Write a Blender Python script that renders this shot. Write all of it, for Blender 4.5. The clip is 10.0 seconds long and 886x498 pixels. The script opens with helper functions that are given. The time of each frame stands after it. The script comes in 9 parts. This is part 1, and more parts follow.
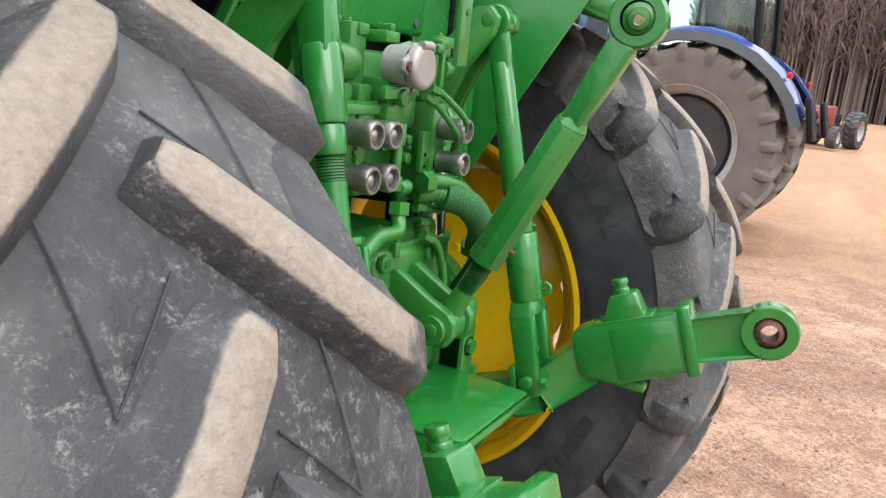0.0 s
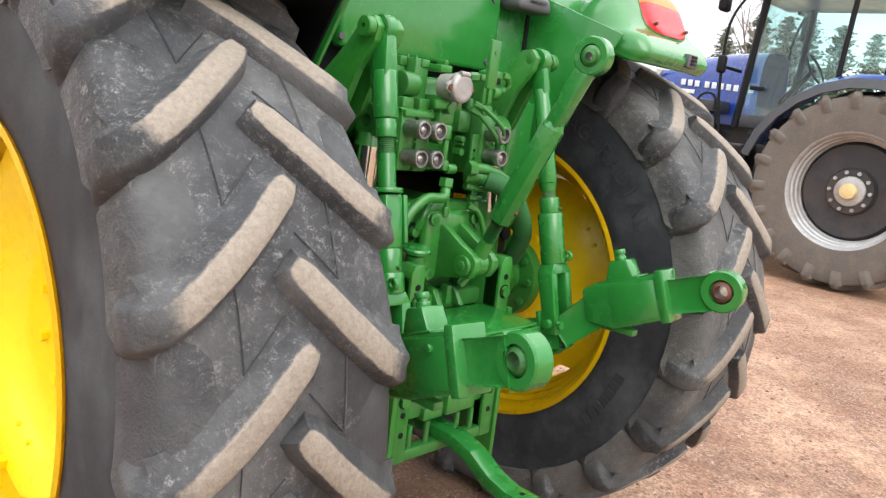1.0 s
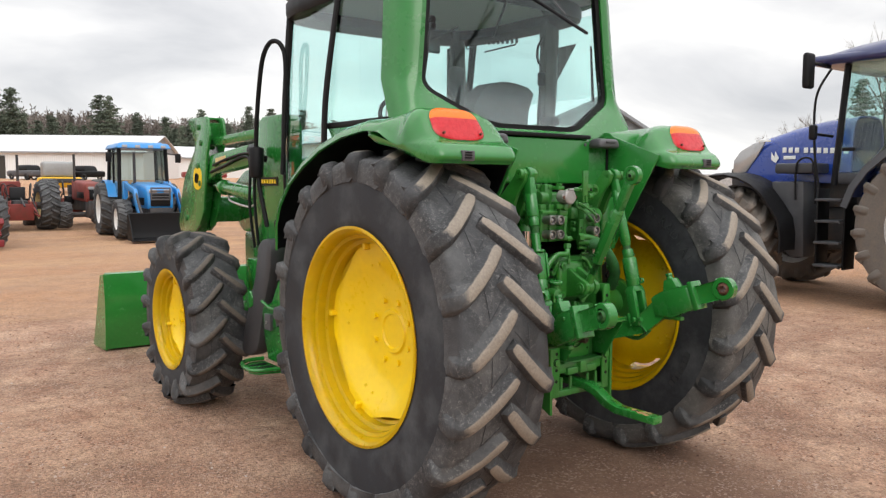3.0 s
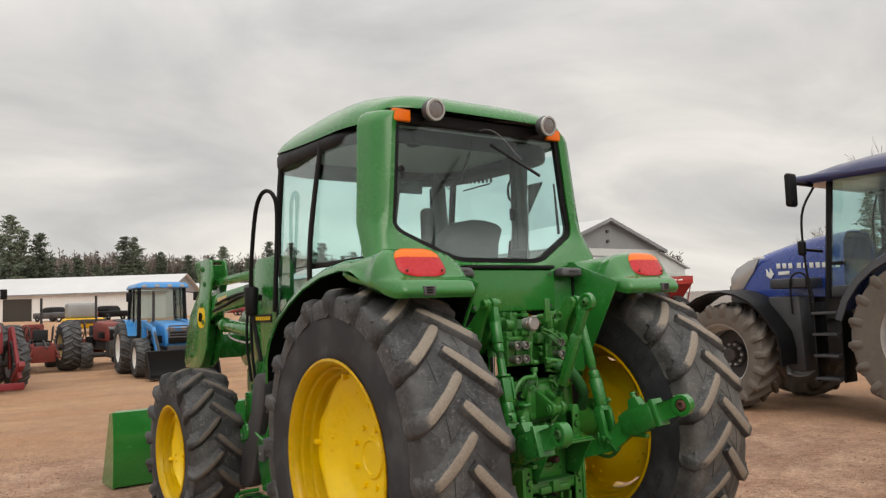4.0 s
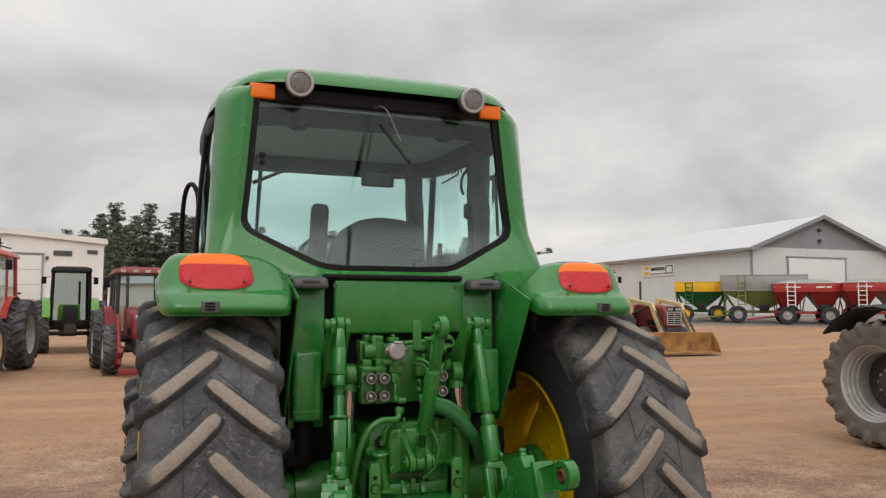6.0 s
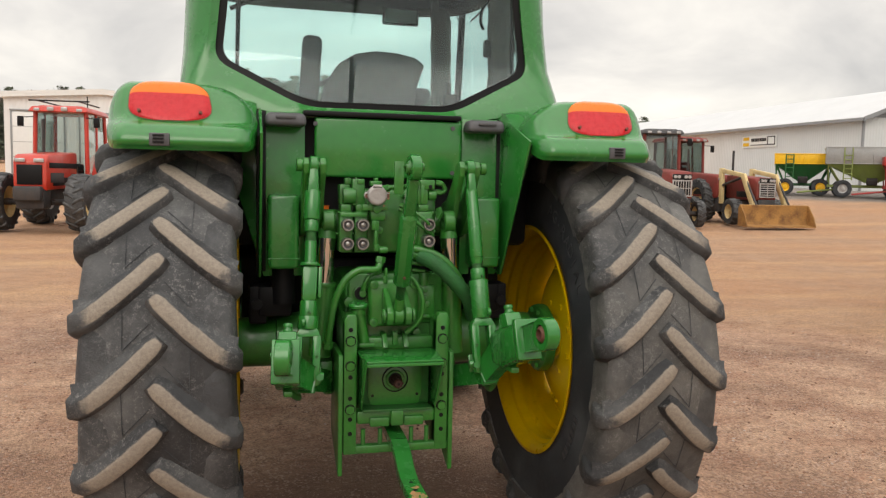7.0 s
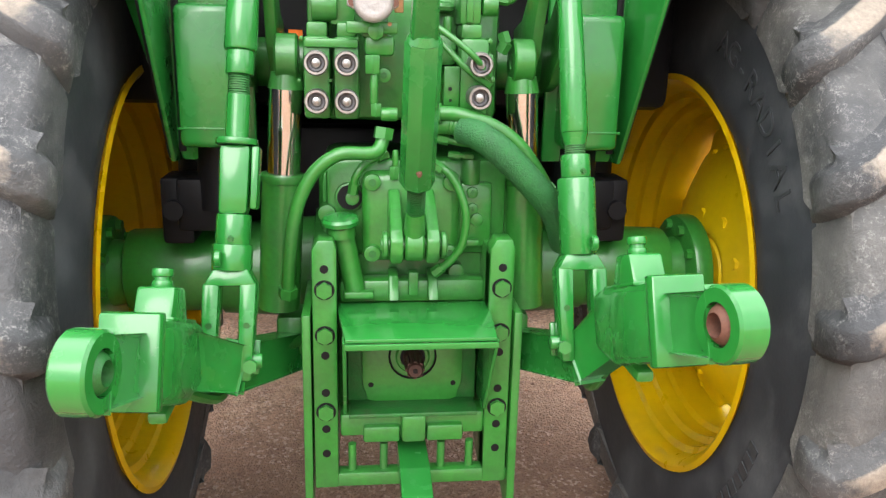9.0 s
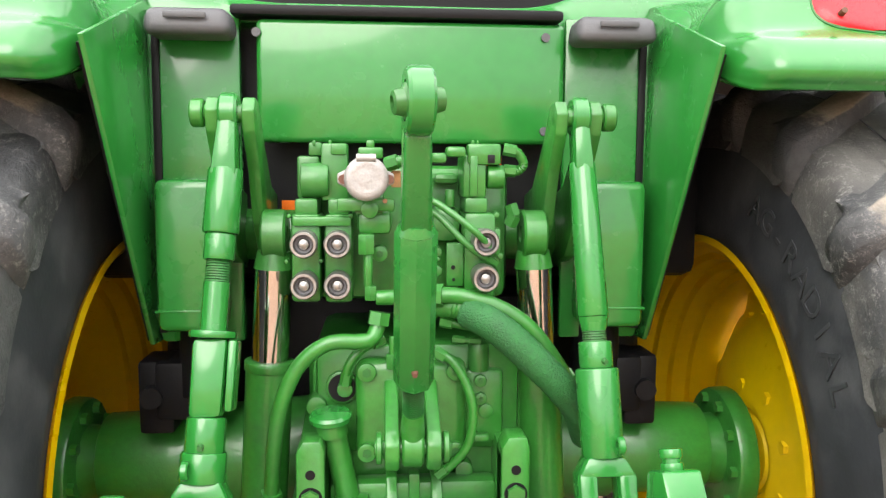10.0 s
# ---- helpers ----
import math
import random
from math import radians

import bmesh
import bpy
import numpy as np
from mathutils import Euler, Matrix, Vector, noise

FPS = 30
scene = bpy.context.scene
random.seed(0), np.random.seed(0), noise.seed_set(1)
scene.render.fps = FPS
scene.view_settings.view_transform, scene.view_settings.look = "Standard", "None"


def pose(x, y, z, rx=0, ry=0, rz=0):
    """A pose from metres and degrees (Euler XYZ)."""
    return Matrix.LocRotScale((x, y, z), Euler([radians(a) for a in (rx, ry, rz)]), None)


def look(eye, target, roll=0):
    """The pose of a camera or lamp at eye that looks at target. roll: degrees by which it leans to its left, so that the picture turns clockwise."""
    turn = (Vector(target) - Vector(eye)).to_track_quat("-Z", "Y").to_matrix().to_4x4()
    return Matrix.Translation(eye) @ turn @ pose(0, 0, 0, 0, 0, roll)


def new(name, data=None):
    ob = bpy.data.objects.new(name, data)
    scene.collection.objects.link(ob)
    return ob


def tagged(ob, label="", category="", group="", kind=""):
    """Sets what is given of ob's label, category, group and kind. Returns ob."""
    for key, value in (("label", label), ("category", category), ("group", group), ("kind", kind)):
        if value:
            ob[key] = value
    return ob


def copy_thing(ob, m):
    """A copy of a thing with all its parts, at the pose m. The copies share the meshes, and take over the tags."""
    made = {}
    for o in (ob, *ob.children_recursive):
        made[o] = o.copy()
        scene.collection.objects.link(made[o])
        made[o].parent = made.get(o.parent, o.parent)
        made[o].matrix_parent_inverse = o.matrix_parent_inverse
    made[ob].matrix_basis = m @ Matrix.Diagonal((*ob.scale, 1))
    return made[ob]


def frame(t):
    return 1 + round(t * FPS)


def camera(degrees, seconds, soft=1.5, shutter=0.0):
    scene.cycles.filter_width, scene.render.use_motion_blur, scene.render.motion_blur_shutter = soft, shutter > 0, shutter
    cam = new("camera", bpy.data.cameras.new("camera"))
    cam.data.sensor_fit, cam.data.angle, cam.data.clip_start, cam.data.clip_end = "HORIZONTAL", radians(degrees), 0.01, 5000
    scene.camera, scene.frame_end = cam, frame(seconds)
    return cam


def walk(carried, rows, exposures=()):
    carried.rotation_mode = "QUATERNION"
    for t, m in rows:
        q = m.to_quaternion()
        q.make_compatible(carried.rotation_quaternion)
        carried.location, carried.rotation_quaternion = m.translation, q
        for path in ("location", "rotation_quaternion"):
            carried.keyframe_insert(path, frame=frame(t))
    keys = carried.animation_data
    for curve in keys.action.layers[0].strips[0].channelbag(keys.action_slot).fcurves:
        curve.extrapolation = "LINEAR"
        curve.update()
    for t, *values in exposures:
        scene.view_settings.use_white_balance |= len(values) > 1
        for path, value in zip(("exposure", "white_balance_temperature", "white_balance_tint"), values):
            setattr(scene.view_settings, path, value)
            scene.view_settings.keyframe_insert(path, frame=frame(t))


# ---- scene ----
cam = camera(58.6, 10.0, 1.3)
PATH = [
    (0, (-1.201, -0.996, 1.48), (0.53, -0.091, 1.051), 6.1),
    (0.5, (-1.284, -1.286, 1.474), (0.281, -0.105, 1.079), 7.0),
    (1, (-1.542, -1.67, 1.453), (-0.086, -0.349, 1.086), 7.0),
    (1.4, (-1.831, -1.977, 1.473), (-0.54, -0.505, 1.086), 5.9),
    (1.5, (-1.923, -2.033, 1.469), (-0.659, -0.532, 1.083), 5.4),
    (2, (-2.305, -2.368, 1.541), (-1.116, -0.800, 1.191), 3.3),
    (2.2, (-2.413, -2.537, 1.538), (-1.240, -0.949, 1.222), 2.6),
    (3.3, (-2.939, -3.137, 1.559), (-1.735, -1.542, 1.491), -0.9),
    (3.5, (-2.956, -3.214, 1.567), (-1.742, -1.624, 1.585), -1.3),
    (4, (-2.833, -3.418, 1.572), (-1.675, -1.795, 1.727), -2.0),
    (4.5, (-2.417, -3.507, 1.571), (-1.369, -1.817, 1.787), -2.2),
    (5, (-1.86, -3.564, 1.601), (-0.923, -1.813, 1.831), -1.7),
    (5.2, (-1.682, -3.595, 1.615), (-0.786, -1.82, 1.834), -1.3),
    (6.3, (-0.837, -3.355, 1.66), (-0.203, -1.46, 1.748), 0.5),
    (6.5, (-0.726, -3.34, 1.64), (-0.134, -1.43, 1.658), 0.8),
    (7, (-0.547, -3.217, 1.559), (-0.059, -1.286, 1.379), 1.2),
    (7.5, (-0.425, -2.855, 1.484), (-0.002, -0.94, 1.092), 1.6),
    (8, (-0.254, -2.501, 1.434), (0.049, -0.593, 0.915), 1.3),
    (8.5, (-0.124, -2.156, 1.422), (0.078, -0.251, 0.847), 1.3),
    (9, (-0.114, -1.826, 1.425), (0.116, 0.093, 0.912), 1.4),
    (9.5, (-0.071, -1.678, 1.508), (0.121, 0.289, 1.198), 1.2),
    (10, (-0.053, -1.644, 1.511), (0.111, 0.338, 1.3), 0.4),
]
# seconds, stops, kelvin, tint
EXPOSURES = [
    (0, 1.24, 6300, 10), (1, 1.26, 6450, 10), (2, 0.93, 6350, 10), (3.3, 0.36, 6700, 10), (4, 0.06, 7000, 10),
    (4.5, -0.02, 7000, 10), (5.2, -0.06, 6850, 10), (6.5, 0.01, 6750, 10), (7, 0.34, 7050, 10), (7.5, 0.80, 6500, 10),
    (8, 1.24, 6250, 10), (8.5, 1.63, 6250, 10), (9, 1.82, 6400, 10), (9.5, 1.93, 6550, 10), (10, 1.84, 6700, 10),
]
walk(cam, [(t, look(eye, target, roll)) for t, eye, target, roll in PATH], EXPOSURES)

# ---- daylight: a closed cloud deck ----
world = bpy.data.worlds.new("overcast_sky")
scene.world = world
world.use_nodes = True
wn, wl = world.node_tree.nodes, world.node_tree.links
wn.clear()
w_out = wn.new("ShaderNodeOutputWorld")
w_bg = wn.new("ShaderNodeBackground")
w_sky = wn.new("ShaderNodeTexSky")
w_sky.sky_type = "NISHITA"
w_sky.sun_disc = False
w_sky.sun_elevation, w_sky.sun_rotation = radians(32), radians(196)
w_skyk = wn.new("ShaderNodeVectorMath")
w_skyk.operation = "SCALE"
w_skyk.inputs["Scale"].default_value = 0.10
w_co = wn.new("ShaderNodeTexCoord")
w_sep = wn.new("ShaderNodeSeparateXYZ")
w_h = wn.new("ShaderNodeMath")
w_h.operation = "MAXIMUM"
w_h.inputs[1].default_value = 0.0
w_add = wn.new("ShaderNodeMath")
w_add.operation = "ADD"
w_add.inputs[1].default_value = 0.30
w_dx = wn.new("ShaderNodeMath")
w_dx.operation = "DIVIDE"
w_dy = wn.new("ShaderNodeMath")
w_dy.operation = "DIVIDE"
w_com = wn.new("ShaderNodeCombineXYZ")
w_n1 = wn.new("ShaderNodeTexNoise")
w_n1.inputs["Scale"].default_value = 1.35
w_n1.inputs["Detail"].default_value = 7.0
w_n1.inputs["Roughness"].default_value = 0.52
w_n1.inputs["Distortion"].default_value = 0.5
w_ramp = wn.new("ShaderNodeValToRGB")
w_ramp.color_ramp.elements[0].position, w_ramp.color_ramp.elements[0].color = 0.30, (0.44, 0.45, 0.475, 1)
w_ramp.color_ramp.elements[1].position, w_ramp.color_ramp.elements[1].color = 0.70, (0.88, 0.87, 0.85, 1)
w_e = w_ramp.color_ramp.elements.new(0.5)
w_e.color = (0.64, 0.64, 0.65, 1)
w_mix = wn.new("ShaderNodeMixRGB")
w_mix.inputs["Fac"].default_value = 0.95
wl.new(w_co.outputs["Generated"], w_sep.inputs[0])
wl.new(w_sep.outputs["Z"], w_h.inputs[0])
wl.new(w_h.outputs[0], w_add.inputs[0])
wl.new(w_sep.outputs["X"], w_dx.inputs[0])
wl.new(w_add.outputs[0], w_dx.inputs[1])
wl.new(w_sep.outputs["Y"], w_dy.inputs[0])
wl.new(w_add.outputs[0], w_dy.inputs[1])
wl.new(w_dx.outputs[0], w_com.inputs["X"])
wl.new(w_dy.outputs[0], w_com.inputs["Y"])
wl.new(w_com.outputs[0], w_n1.inputs["Vector"])
wl.new(w_n1.outputs["Fac"], w_ramp.inputs["Fac"])
wl.new(w_sky.outputs[0], w_skyk.inputs[0])
wl.new(w_skyk.outputs[0], w_mix.inputs["Color1"])
wl.new(w_ramp.outputs["Color"], w_mix.inputs["Color2"])
w_zen = wn.new("ShaderNodeMapRange")
w_zen.inputs["From Min"].default_value, w_zen.inputs["From Max"].default_value = 0.25, 1.0
w_zen.inputs["To Min"].default_value, w_zen.inputs["To Max"].default_value = 1.0, 2.5
wl.new(w_sep.outputs["Z"], w_zen.inputs["Value"])
w_fin = wn.new("ShaderNodeVectorMath")
w_fin.operation = "SCALE"
wl.new(w_mix.outputs[0], w_fin.inputs[0])
wl.new(w_zen.outputs[0], w_fin.inputs["Scale"])
wl.new(w_fin.outputs[0], w_bg.inputs["Color"])
w_bg.inputs["Strength"].default_value = 1.0
wl.new(w_bg.outputs[0], w_out.inputs["Surface"])

sun_data = bpy.data.lights.new("sun", "SUN")
sun_data.energy, sun_data.angle, sun_data.color = 0.75, radians(40), (1.0, 0.96, 0.9)
sun = new("sun", sun_data)
sun.matrix_world = look((-6, -17, 13), (0, 0, 0))


# ---- materials ----
def nodes_of(name):
    m = bpy.data.materials.new(name)
    m.use_nodes = True
    return m, m.node_tree.nodes, m.node_tree.links, m.node_tree.nodes["Principled BSDF"]


def surface(name, col, rough=0.5, metal=0.0, var=0.12, scale=6.0, bump=0.0, bump_scale=60.0, coat=0.0, dirt=None, dirt_amount=0.0, dirt_scale=3.0, rand=0.0, spec=0.5):
    """Paint, rubber, cast iron and the like: two scales of tone, an optional film of dirt and fine relief."""
    m, n, l, p = nodes_of(name)
    co = n.new("ShaderNodeTexCoord")
    big = n.new("ShaderNodeTexNoise")
    big.inputs["Scale"].default_value, big.inputs["Detail"].default_value = scale, 6
    fine = n.new("ShaderNodeTexNoise")
    fine.inputs["Scale"].default_value, fine.inputs["Detail"].default_value = scale * 9, 5
    l.new(co.outputs["Object"], big.inputs["Vector"])
    l.new(co.outputs["Object"], fine.inputs["Vector"])
    mean = n.new("ShaderNodeMath")
    mean.operation = "ADD"
    l.new(big.outputs["Fac"], mean.inputs[0])
    l.new(fine.outputs["Fac"], mean.inputs[1])
    half = n.new("ShaderNodeMapRange")
    half.inputs["From Min"].default_value, half.inputs["From Max"].default_value = 0.6, 1.4
    half.inputs["To Min"].default_value, half.inputs["To Max"].default_value = 1 - var, 1 + var
    l.new(mean.outputs[0], half.inputs["Value"])
    mul = n.new("ShaderNodeVectorMath")
    mul.operation = "SCALE"
    mul.inputs[0].default_value = col
    l.new(half.outputs[0], mul.inputs["Scale"])
    last = mul.outputs[0]
    if rand:
        info = n.new("ShaderNodeObjectInfo")
        r = n.new("ShaderNodeMapRange")
        r.inputs["To Min"].default_value, r.inputs["To Max"].default_value = 1 - rand, 1 + rand
        l.new(info.outputs["Random"], r.inputs["Value"])
        again = n.new("ShaderNodeVectorMath")
        again.operation = "SCALE"
        l.new(last, again.inputs[0])
        l.new(r.outputs[0], again.inputs["Scale"])
        last = again.outputs[0]
    rough_in = n.new("ShaderNodeMapRange")
    rough_in.inputs["From Min"].default_value, rough_in.inputs["From Max"].default_value = 0.6, 1.4
    rough_in.inputs["To Min"].default_value, rough_in.inputs["To Max"].default_value = max(0.03, rough * 0.8), min(1, rough * 1.2)
    l.new(mean.outputs[0], rough_in.inputs["Value"])
    rough_last = rough_in.outputs[0]
    if dirt:
        dn = n.new("ShaderNodeTexNoise")
        dn.inputs["Scale"].default_value, dn.inputs["Detail"].default_value, dn.inputs["Roughness"].default_value = dirt_scale, 9, 0.68
        l.new(co.outputs["Object"], dn.inputs["Vector"])
        dr = n.new("ShaderNodeMapRange")
        dr.inputs["From Min"].default_value, dr.inputs["From Max"].default_value = 0.46, 0.72
        dr.inputs["To Max"].default_value = dirt_amount
        l.new(dn.outputs["Fac"], dr.inputs["Value"])
        dm = n.new("ShaderNodeMixRGB")
        dm.inputs["Color2"].default_value = (*dirt, 1)
        l.new(dr.outputs[0], dm.inputs["Fac"])
        l.new(last, dm.inputs["Color1"])
        last = dm.outputs[0]
        rm = n.new("ShaderNodeMath")
        rm.operation, rm.use_clamp = "MULTIPLY_ADD", True
        rm.inputs[1].default_value = 0.5
        l.new(dr.outputs[0], rm.inputs[0])
        l.new(rough_last, rm.inputs[2])
        rough_last = rm.outputs[0]
    l.new(last, p.inputs["Base Color"])
    l.new(rough_last, p.inputs["Roughness"])
    p.inputs["Metallic"].default_value = metal
    p.inputs["Specular IOR Level"].default_value = spec
    p.inputs["Coat Weight"].default_value = coat
    p.inputs["Coat Roughness"].default_value = 0.08
    if bump:
        bn = n.new("ShaderNodeTexNoise")
        bn.inputs["Scale"].default_value, bn.inputs["Detail"].default_value = bump_scale, 4
        l.new(co.outputs["Object"], bn.inputs["Vector"])
        b = n.new("ShaderNodeBump")
        b.inputs["Strength"].default_value, b.inputs["Distance"].default_value = 1.0, bump
        l.new(bn.outputs["Fac"], b.inputs["Height"])
        l.new(b.outputs[0], p.inputs["Normal"])
    return m


GREEN = surface("green_gloss_paint", (0.017, 0.180, 0.027), 0.24, var=0.10, scale=4, coat=0.5, bump=0.0004, bump_scale=30, dirt=(0.06, 0.13, 0.07), dirt_amount=0.14)
GREEN_C = surface("green_painted_casting", (0.026, 0.180, 0.024), 0.34, var=0.2, scale=9, coat=0.35, bump=0.0006, bump_scale=110, dirt=(0.03, 0.06, 0.03), dirt_amount=0.45, dirt_scale=7)
YELLOW = surface("yellow_gloss_paint", (0.93, 0.65, 0.003), 0.30, var=0.05, scale=4, coat=0.3, bump=0.0004, bump_scale=30, dirt=(0.45, 0.33, 0.08), dirt_amount=0.2)

# dull green for threads and pins; also the painted shade of recesses and sockets
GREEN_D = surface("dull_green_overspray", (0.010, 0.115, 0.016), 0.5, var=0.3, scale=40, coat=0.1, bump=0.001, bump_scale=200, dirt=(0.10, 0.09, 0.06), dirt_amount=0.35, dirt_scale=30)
SLEEVE = surface("oversprayed_hose_sleeve", (0.018, 0.130, 0.030), 0.65, var=0.3, scale=25, coat=0.0, bump=0.003, bump_scale=260, dirt=(0.03, 0.06, 0.04), dirt_amount=0.4, dirt_scale=12)


def tyre_rubber(name, lug, dust_a=(0.185, 0.156, 0.126), dust_b=(0.315, 0.272, 0.222), veil=(0.46, 0.70, 0.0, 0.7), veil_tone=(0.150, 0.152, 0.152)):
    """Dark rubber with crisp scuffs and dust; on lugs the wear layer brings up the pale dusty running face."""
    m, n, l, p = nodes_of(name)
    co = n.new("ShaderNodeTexCoord")
    info = n.new("ShaderNodeObjectInfo")
    off = n.new("ShaderNodeVectorMath")
    off.operation = "MULTIPLY_ADD"
    off.inputs[1].default_value = (1, 1, 1)
    k = n.new("ShaderNodeMath")
    k.operation = "MULTIPLY"
    k.inputs[1].default_value = 37.0
    l.new(info.outputs["Random"], k.inputs[0])
    l.new(co.outputs["Object"], off.inputs[0])
    l.new(k.outputs[0], off.inputs[2])

    def tex(scale, detail, rough, dist=0.0):
        t = n.new("ShaderNodeTexNoise")
        t.inputs["Scale"].default_value, t.inputs["Detail"].default_value, t.inputs["Roughness"].default_value, t.inputs["Distortion"].default_value = scale, detail, rough, dist
        l.new(off.outputs[0], t.inputs["Vector"])
        return t.outputs["Fac"]

    def span(src, a, b, lo=0.0, hi=1.0):
        r = n.new("ShaderNodeMapRange")
        for key, v in (("From Min", a), ("From Max", b), ("To Min", lo), ("To Max", hi)):
            r.inputs[key].default_value = v
        l.new(src, r.inputs["Value"])
        return r.outputs[0]

    def blend(f, a, b):
        x = n.new("ShaderNodeMixRGB")
        l.new(f, x.inputs["Fac"])
        for sock, v in (("Color1", a), ("Color2", b)):
            if isinstance(v, tuple):
                x.inputs[sock].default_value = (*v, 1)
            else:
                l.new(v, x.inputs[sock])
        return x.outputs[0]

    def times(a, b):
        x = n.new("ShaderNodeMath")
        x.operation = "MULTIPLY"
        l.new(a, x.inputs[0])
        if isinstance(b, float):
            x.inputs[1].default_value = b
        else:
            l.new(b, x.inputs[1])
        return x.outputs[0]

    tone = blend(span(tex(5, 5, 0.6), 0.35, 0.65), (0.019, 0.020, 0.022), (0.047, 0.049, 0.053))
    film = span(tex(3.0, 6, 0.65), *veil)
    tone = blend(film, tone, veil_tone)
    patch = span(tex(4.5, 4, 0.6), 0.40, 0.58)
    flecks = times(span(tex(55, 9, 0.85, 0.25), 0.51, 0.60), span(tex(240, 3, 0.7), 0.40, 0.56))
    scuff = times(times(patch, flecks), 0.70)
    tone = blend(scuff, tone, (0.26, 0.255, 0.245))
    if lug:
        w = n.new("ShaderNodeAttribute")
        w.attribute_name = "wear"
        edge = n.new("ShaderNodeMath")
        edge.operation = "MULTIPLY_ADD"
        edge.inputs[1].default_value = 0.8
        l.new(tex(26, 6, 0.7), edge.inputs[0])
        l.new(w.outputs["Fac"], edge.inputs[2])
        dust = blend(span(tex(90, 7, 0.75), 0.30, 0.70), dust_a, dust_b)
        tone = blend(span(edge.outputs[0], 0.86, 1.12), tone, dust)
    l.new(tone, p.inputs["Base Color"])
    p.inputs["Roughness"].default_value = 0.72 if lug else 0.6
    b = n.new("ShaderNodeBump")
    b.inputs["Strength"].default_value, b.inputs["Distance"].default_value = 1.0, 0.0022
    l.new(tex(170, 5, 0.6), b.inputs["Height"])
    c = n.new("ShaderNodeBump")
    c.inputs["Strength"].default_value, c.inputs["Distance"].default_value = 0.6, 0.006
    l.new(tex(22, 4, 0.6, 0.8), c.inputs["Height"])
    l.new(b.outputs[0], c.inputs["Normal"])
    l.new(c.outputs[0], p.inputs["Normal"])
    return m


RUBBER = tyre_rubber("weathered_tyre_rubber", False)
LUGTOP = tyre_rubber("dusty_worn_lug", True)
LUGTOP_F = tyre_rubber("brown_worn_lug", True, (0.075, 0.062, 0.052), (0.150, 0.125, 0.105))
RUBBER_DUST = tyre_rubber("dust_filmed_tyre_rubber", False, veil=(0.38, 0.66, 0.06, 0.75), veil_tone=(0.160, 0.154, 0.142))
SIDEWALL = surface("black_tyre_sidewall", (0.030, 0.033, 0.038), 0.62, spec=0.25, var=0.3, scale=5, bump=0.0005, bump_scale=120, dirt=(0.105, 0.110, 0.114), dirt_amount=0.8, dirt_scale=4.5)
LIME = surface("bright_green_tractor_paint", (0.09, 0.28, 0.02), 0.35, var=0.15, scale=4, coat=0.2)
LAMP_RIM = surface("silvered_lamp_rim", (0.42, 0.43, 0.43), 0.35, 0.4, var=0.2, scale=30)
LAMP_GLASS = surface("ribbed_grey_lamp_glass", (0.17, 0.16, 0.165), 0.22, var=0.35, scale=60, bump=0.001, bump_scale=180, coat=0.4)
LETTER = surface("raised_rubber_lettering", (0.036, 0.039, 0.043), 0.45, var=0.2, scale=20)
# black trim; also painted on as the shade inside holes and slots
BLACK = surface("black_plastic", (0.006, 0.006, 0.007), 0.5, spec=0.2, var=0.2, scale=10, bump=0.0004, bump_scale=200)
DARKGREY = surface("dark_grey_plastic", (0.075, 0.075, 0.082), 0.5, var=0.15, scale=10, bump=0.0004, bump_scale=300)
TANKGREY = surface("charcoal_tank_plastic", (0.040, 0.041, 0.045), 0.55, var=0.2, scale=8, bump=0.0006, bump_scale=160, dirt=(0.10, 0.095, 0.09), dirt_amount=0.3)
CHROME = surface("chromed_cylinder_rod", (0.62, 0.61, 0.60), 0.14, 1.0, var=0.06, scale=12)
STEEL = surface("bare_zinc_steel", (0.55, 0.54, 0.53), 0.32, 1.0, var=0.2, scale=30, dirt=(0.2, 0.18, 0.16), dirt_amount=0.4, dirt_scale=25)
CASTALU = surface("dull_cast_aluminium", (0.36, 0.34, 0.33), 0.5, 0.5, var=0.2, scale=30, bump=0.0008, bump_scale=200)
SHAFT = surface("dark_rusted_shaft_steel", (0.055, 0.026, 0.020), 0.55, 0.3, var=0.4, scale=40)
RUST = surface("rusty_worn_steel", (0.13, 0.055, 0.035), 0.7, 0.2, var=0.4, scale=30, bump=0.0008, bump_scale=200)
WORN = surface("paint_worn_to_orange_primer", (0.42, 0.20, 0.09), 0.7, var=0.3, scale=30, dirt=(0.05, 0.18, 0.04), dirt_amount=0.7, dirt_scale=22)
RED_LENS = surface("red_lamp_lens", (0.50, 0.006, 0.014), 0.28, var=0.15, scale=60, coat=0.12, spec=0.35)
AMBER = surface("amber_lamp_lens", (0.85, 0.17, 0.006), 0.3, var=0.1, scale=60, coat=0.12, spec=0.35)
LENS = surface("clear_lamp_lens", (0.42, 0.42, 0.42), 0.15, 0.3, var=0.2, scale=60, coat=0.8)
SEATCLOTH = surface("black_seat_fabric", (0.02, 0.02, 0.022), 0.85, var=0.2, scale=5)
LINER = surface("grey_headliner", (0.40, 0.40, 0.39), 0.85, var=0.1, scale=8)
WHITE_P = surface("white_sticker", (0.78, 0.80, 0.78), 0.5, var=0.04, scale=8)
BLUE_M = surface("dark_blue_metallic_paint", (0.012, 0.048, 0.290), 0.28, var=0.08, scale=3, coat=0.6, dirt=(0.08, 0.09, 0.12), dirt_amount=0.2)
BLUE_L = surface("light_blue_paint", (0.018, 0.235, 0.60), 0.35, var=0.1, scale=3, coat=0.3, dirt=(0.2, 0.22, 0.25), dirt_amount=0.2)
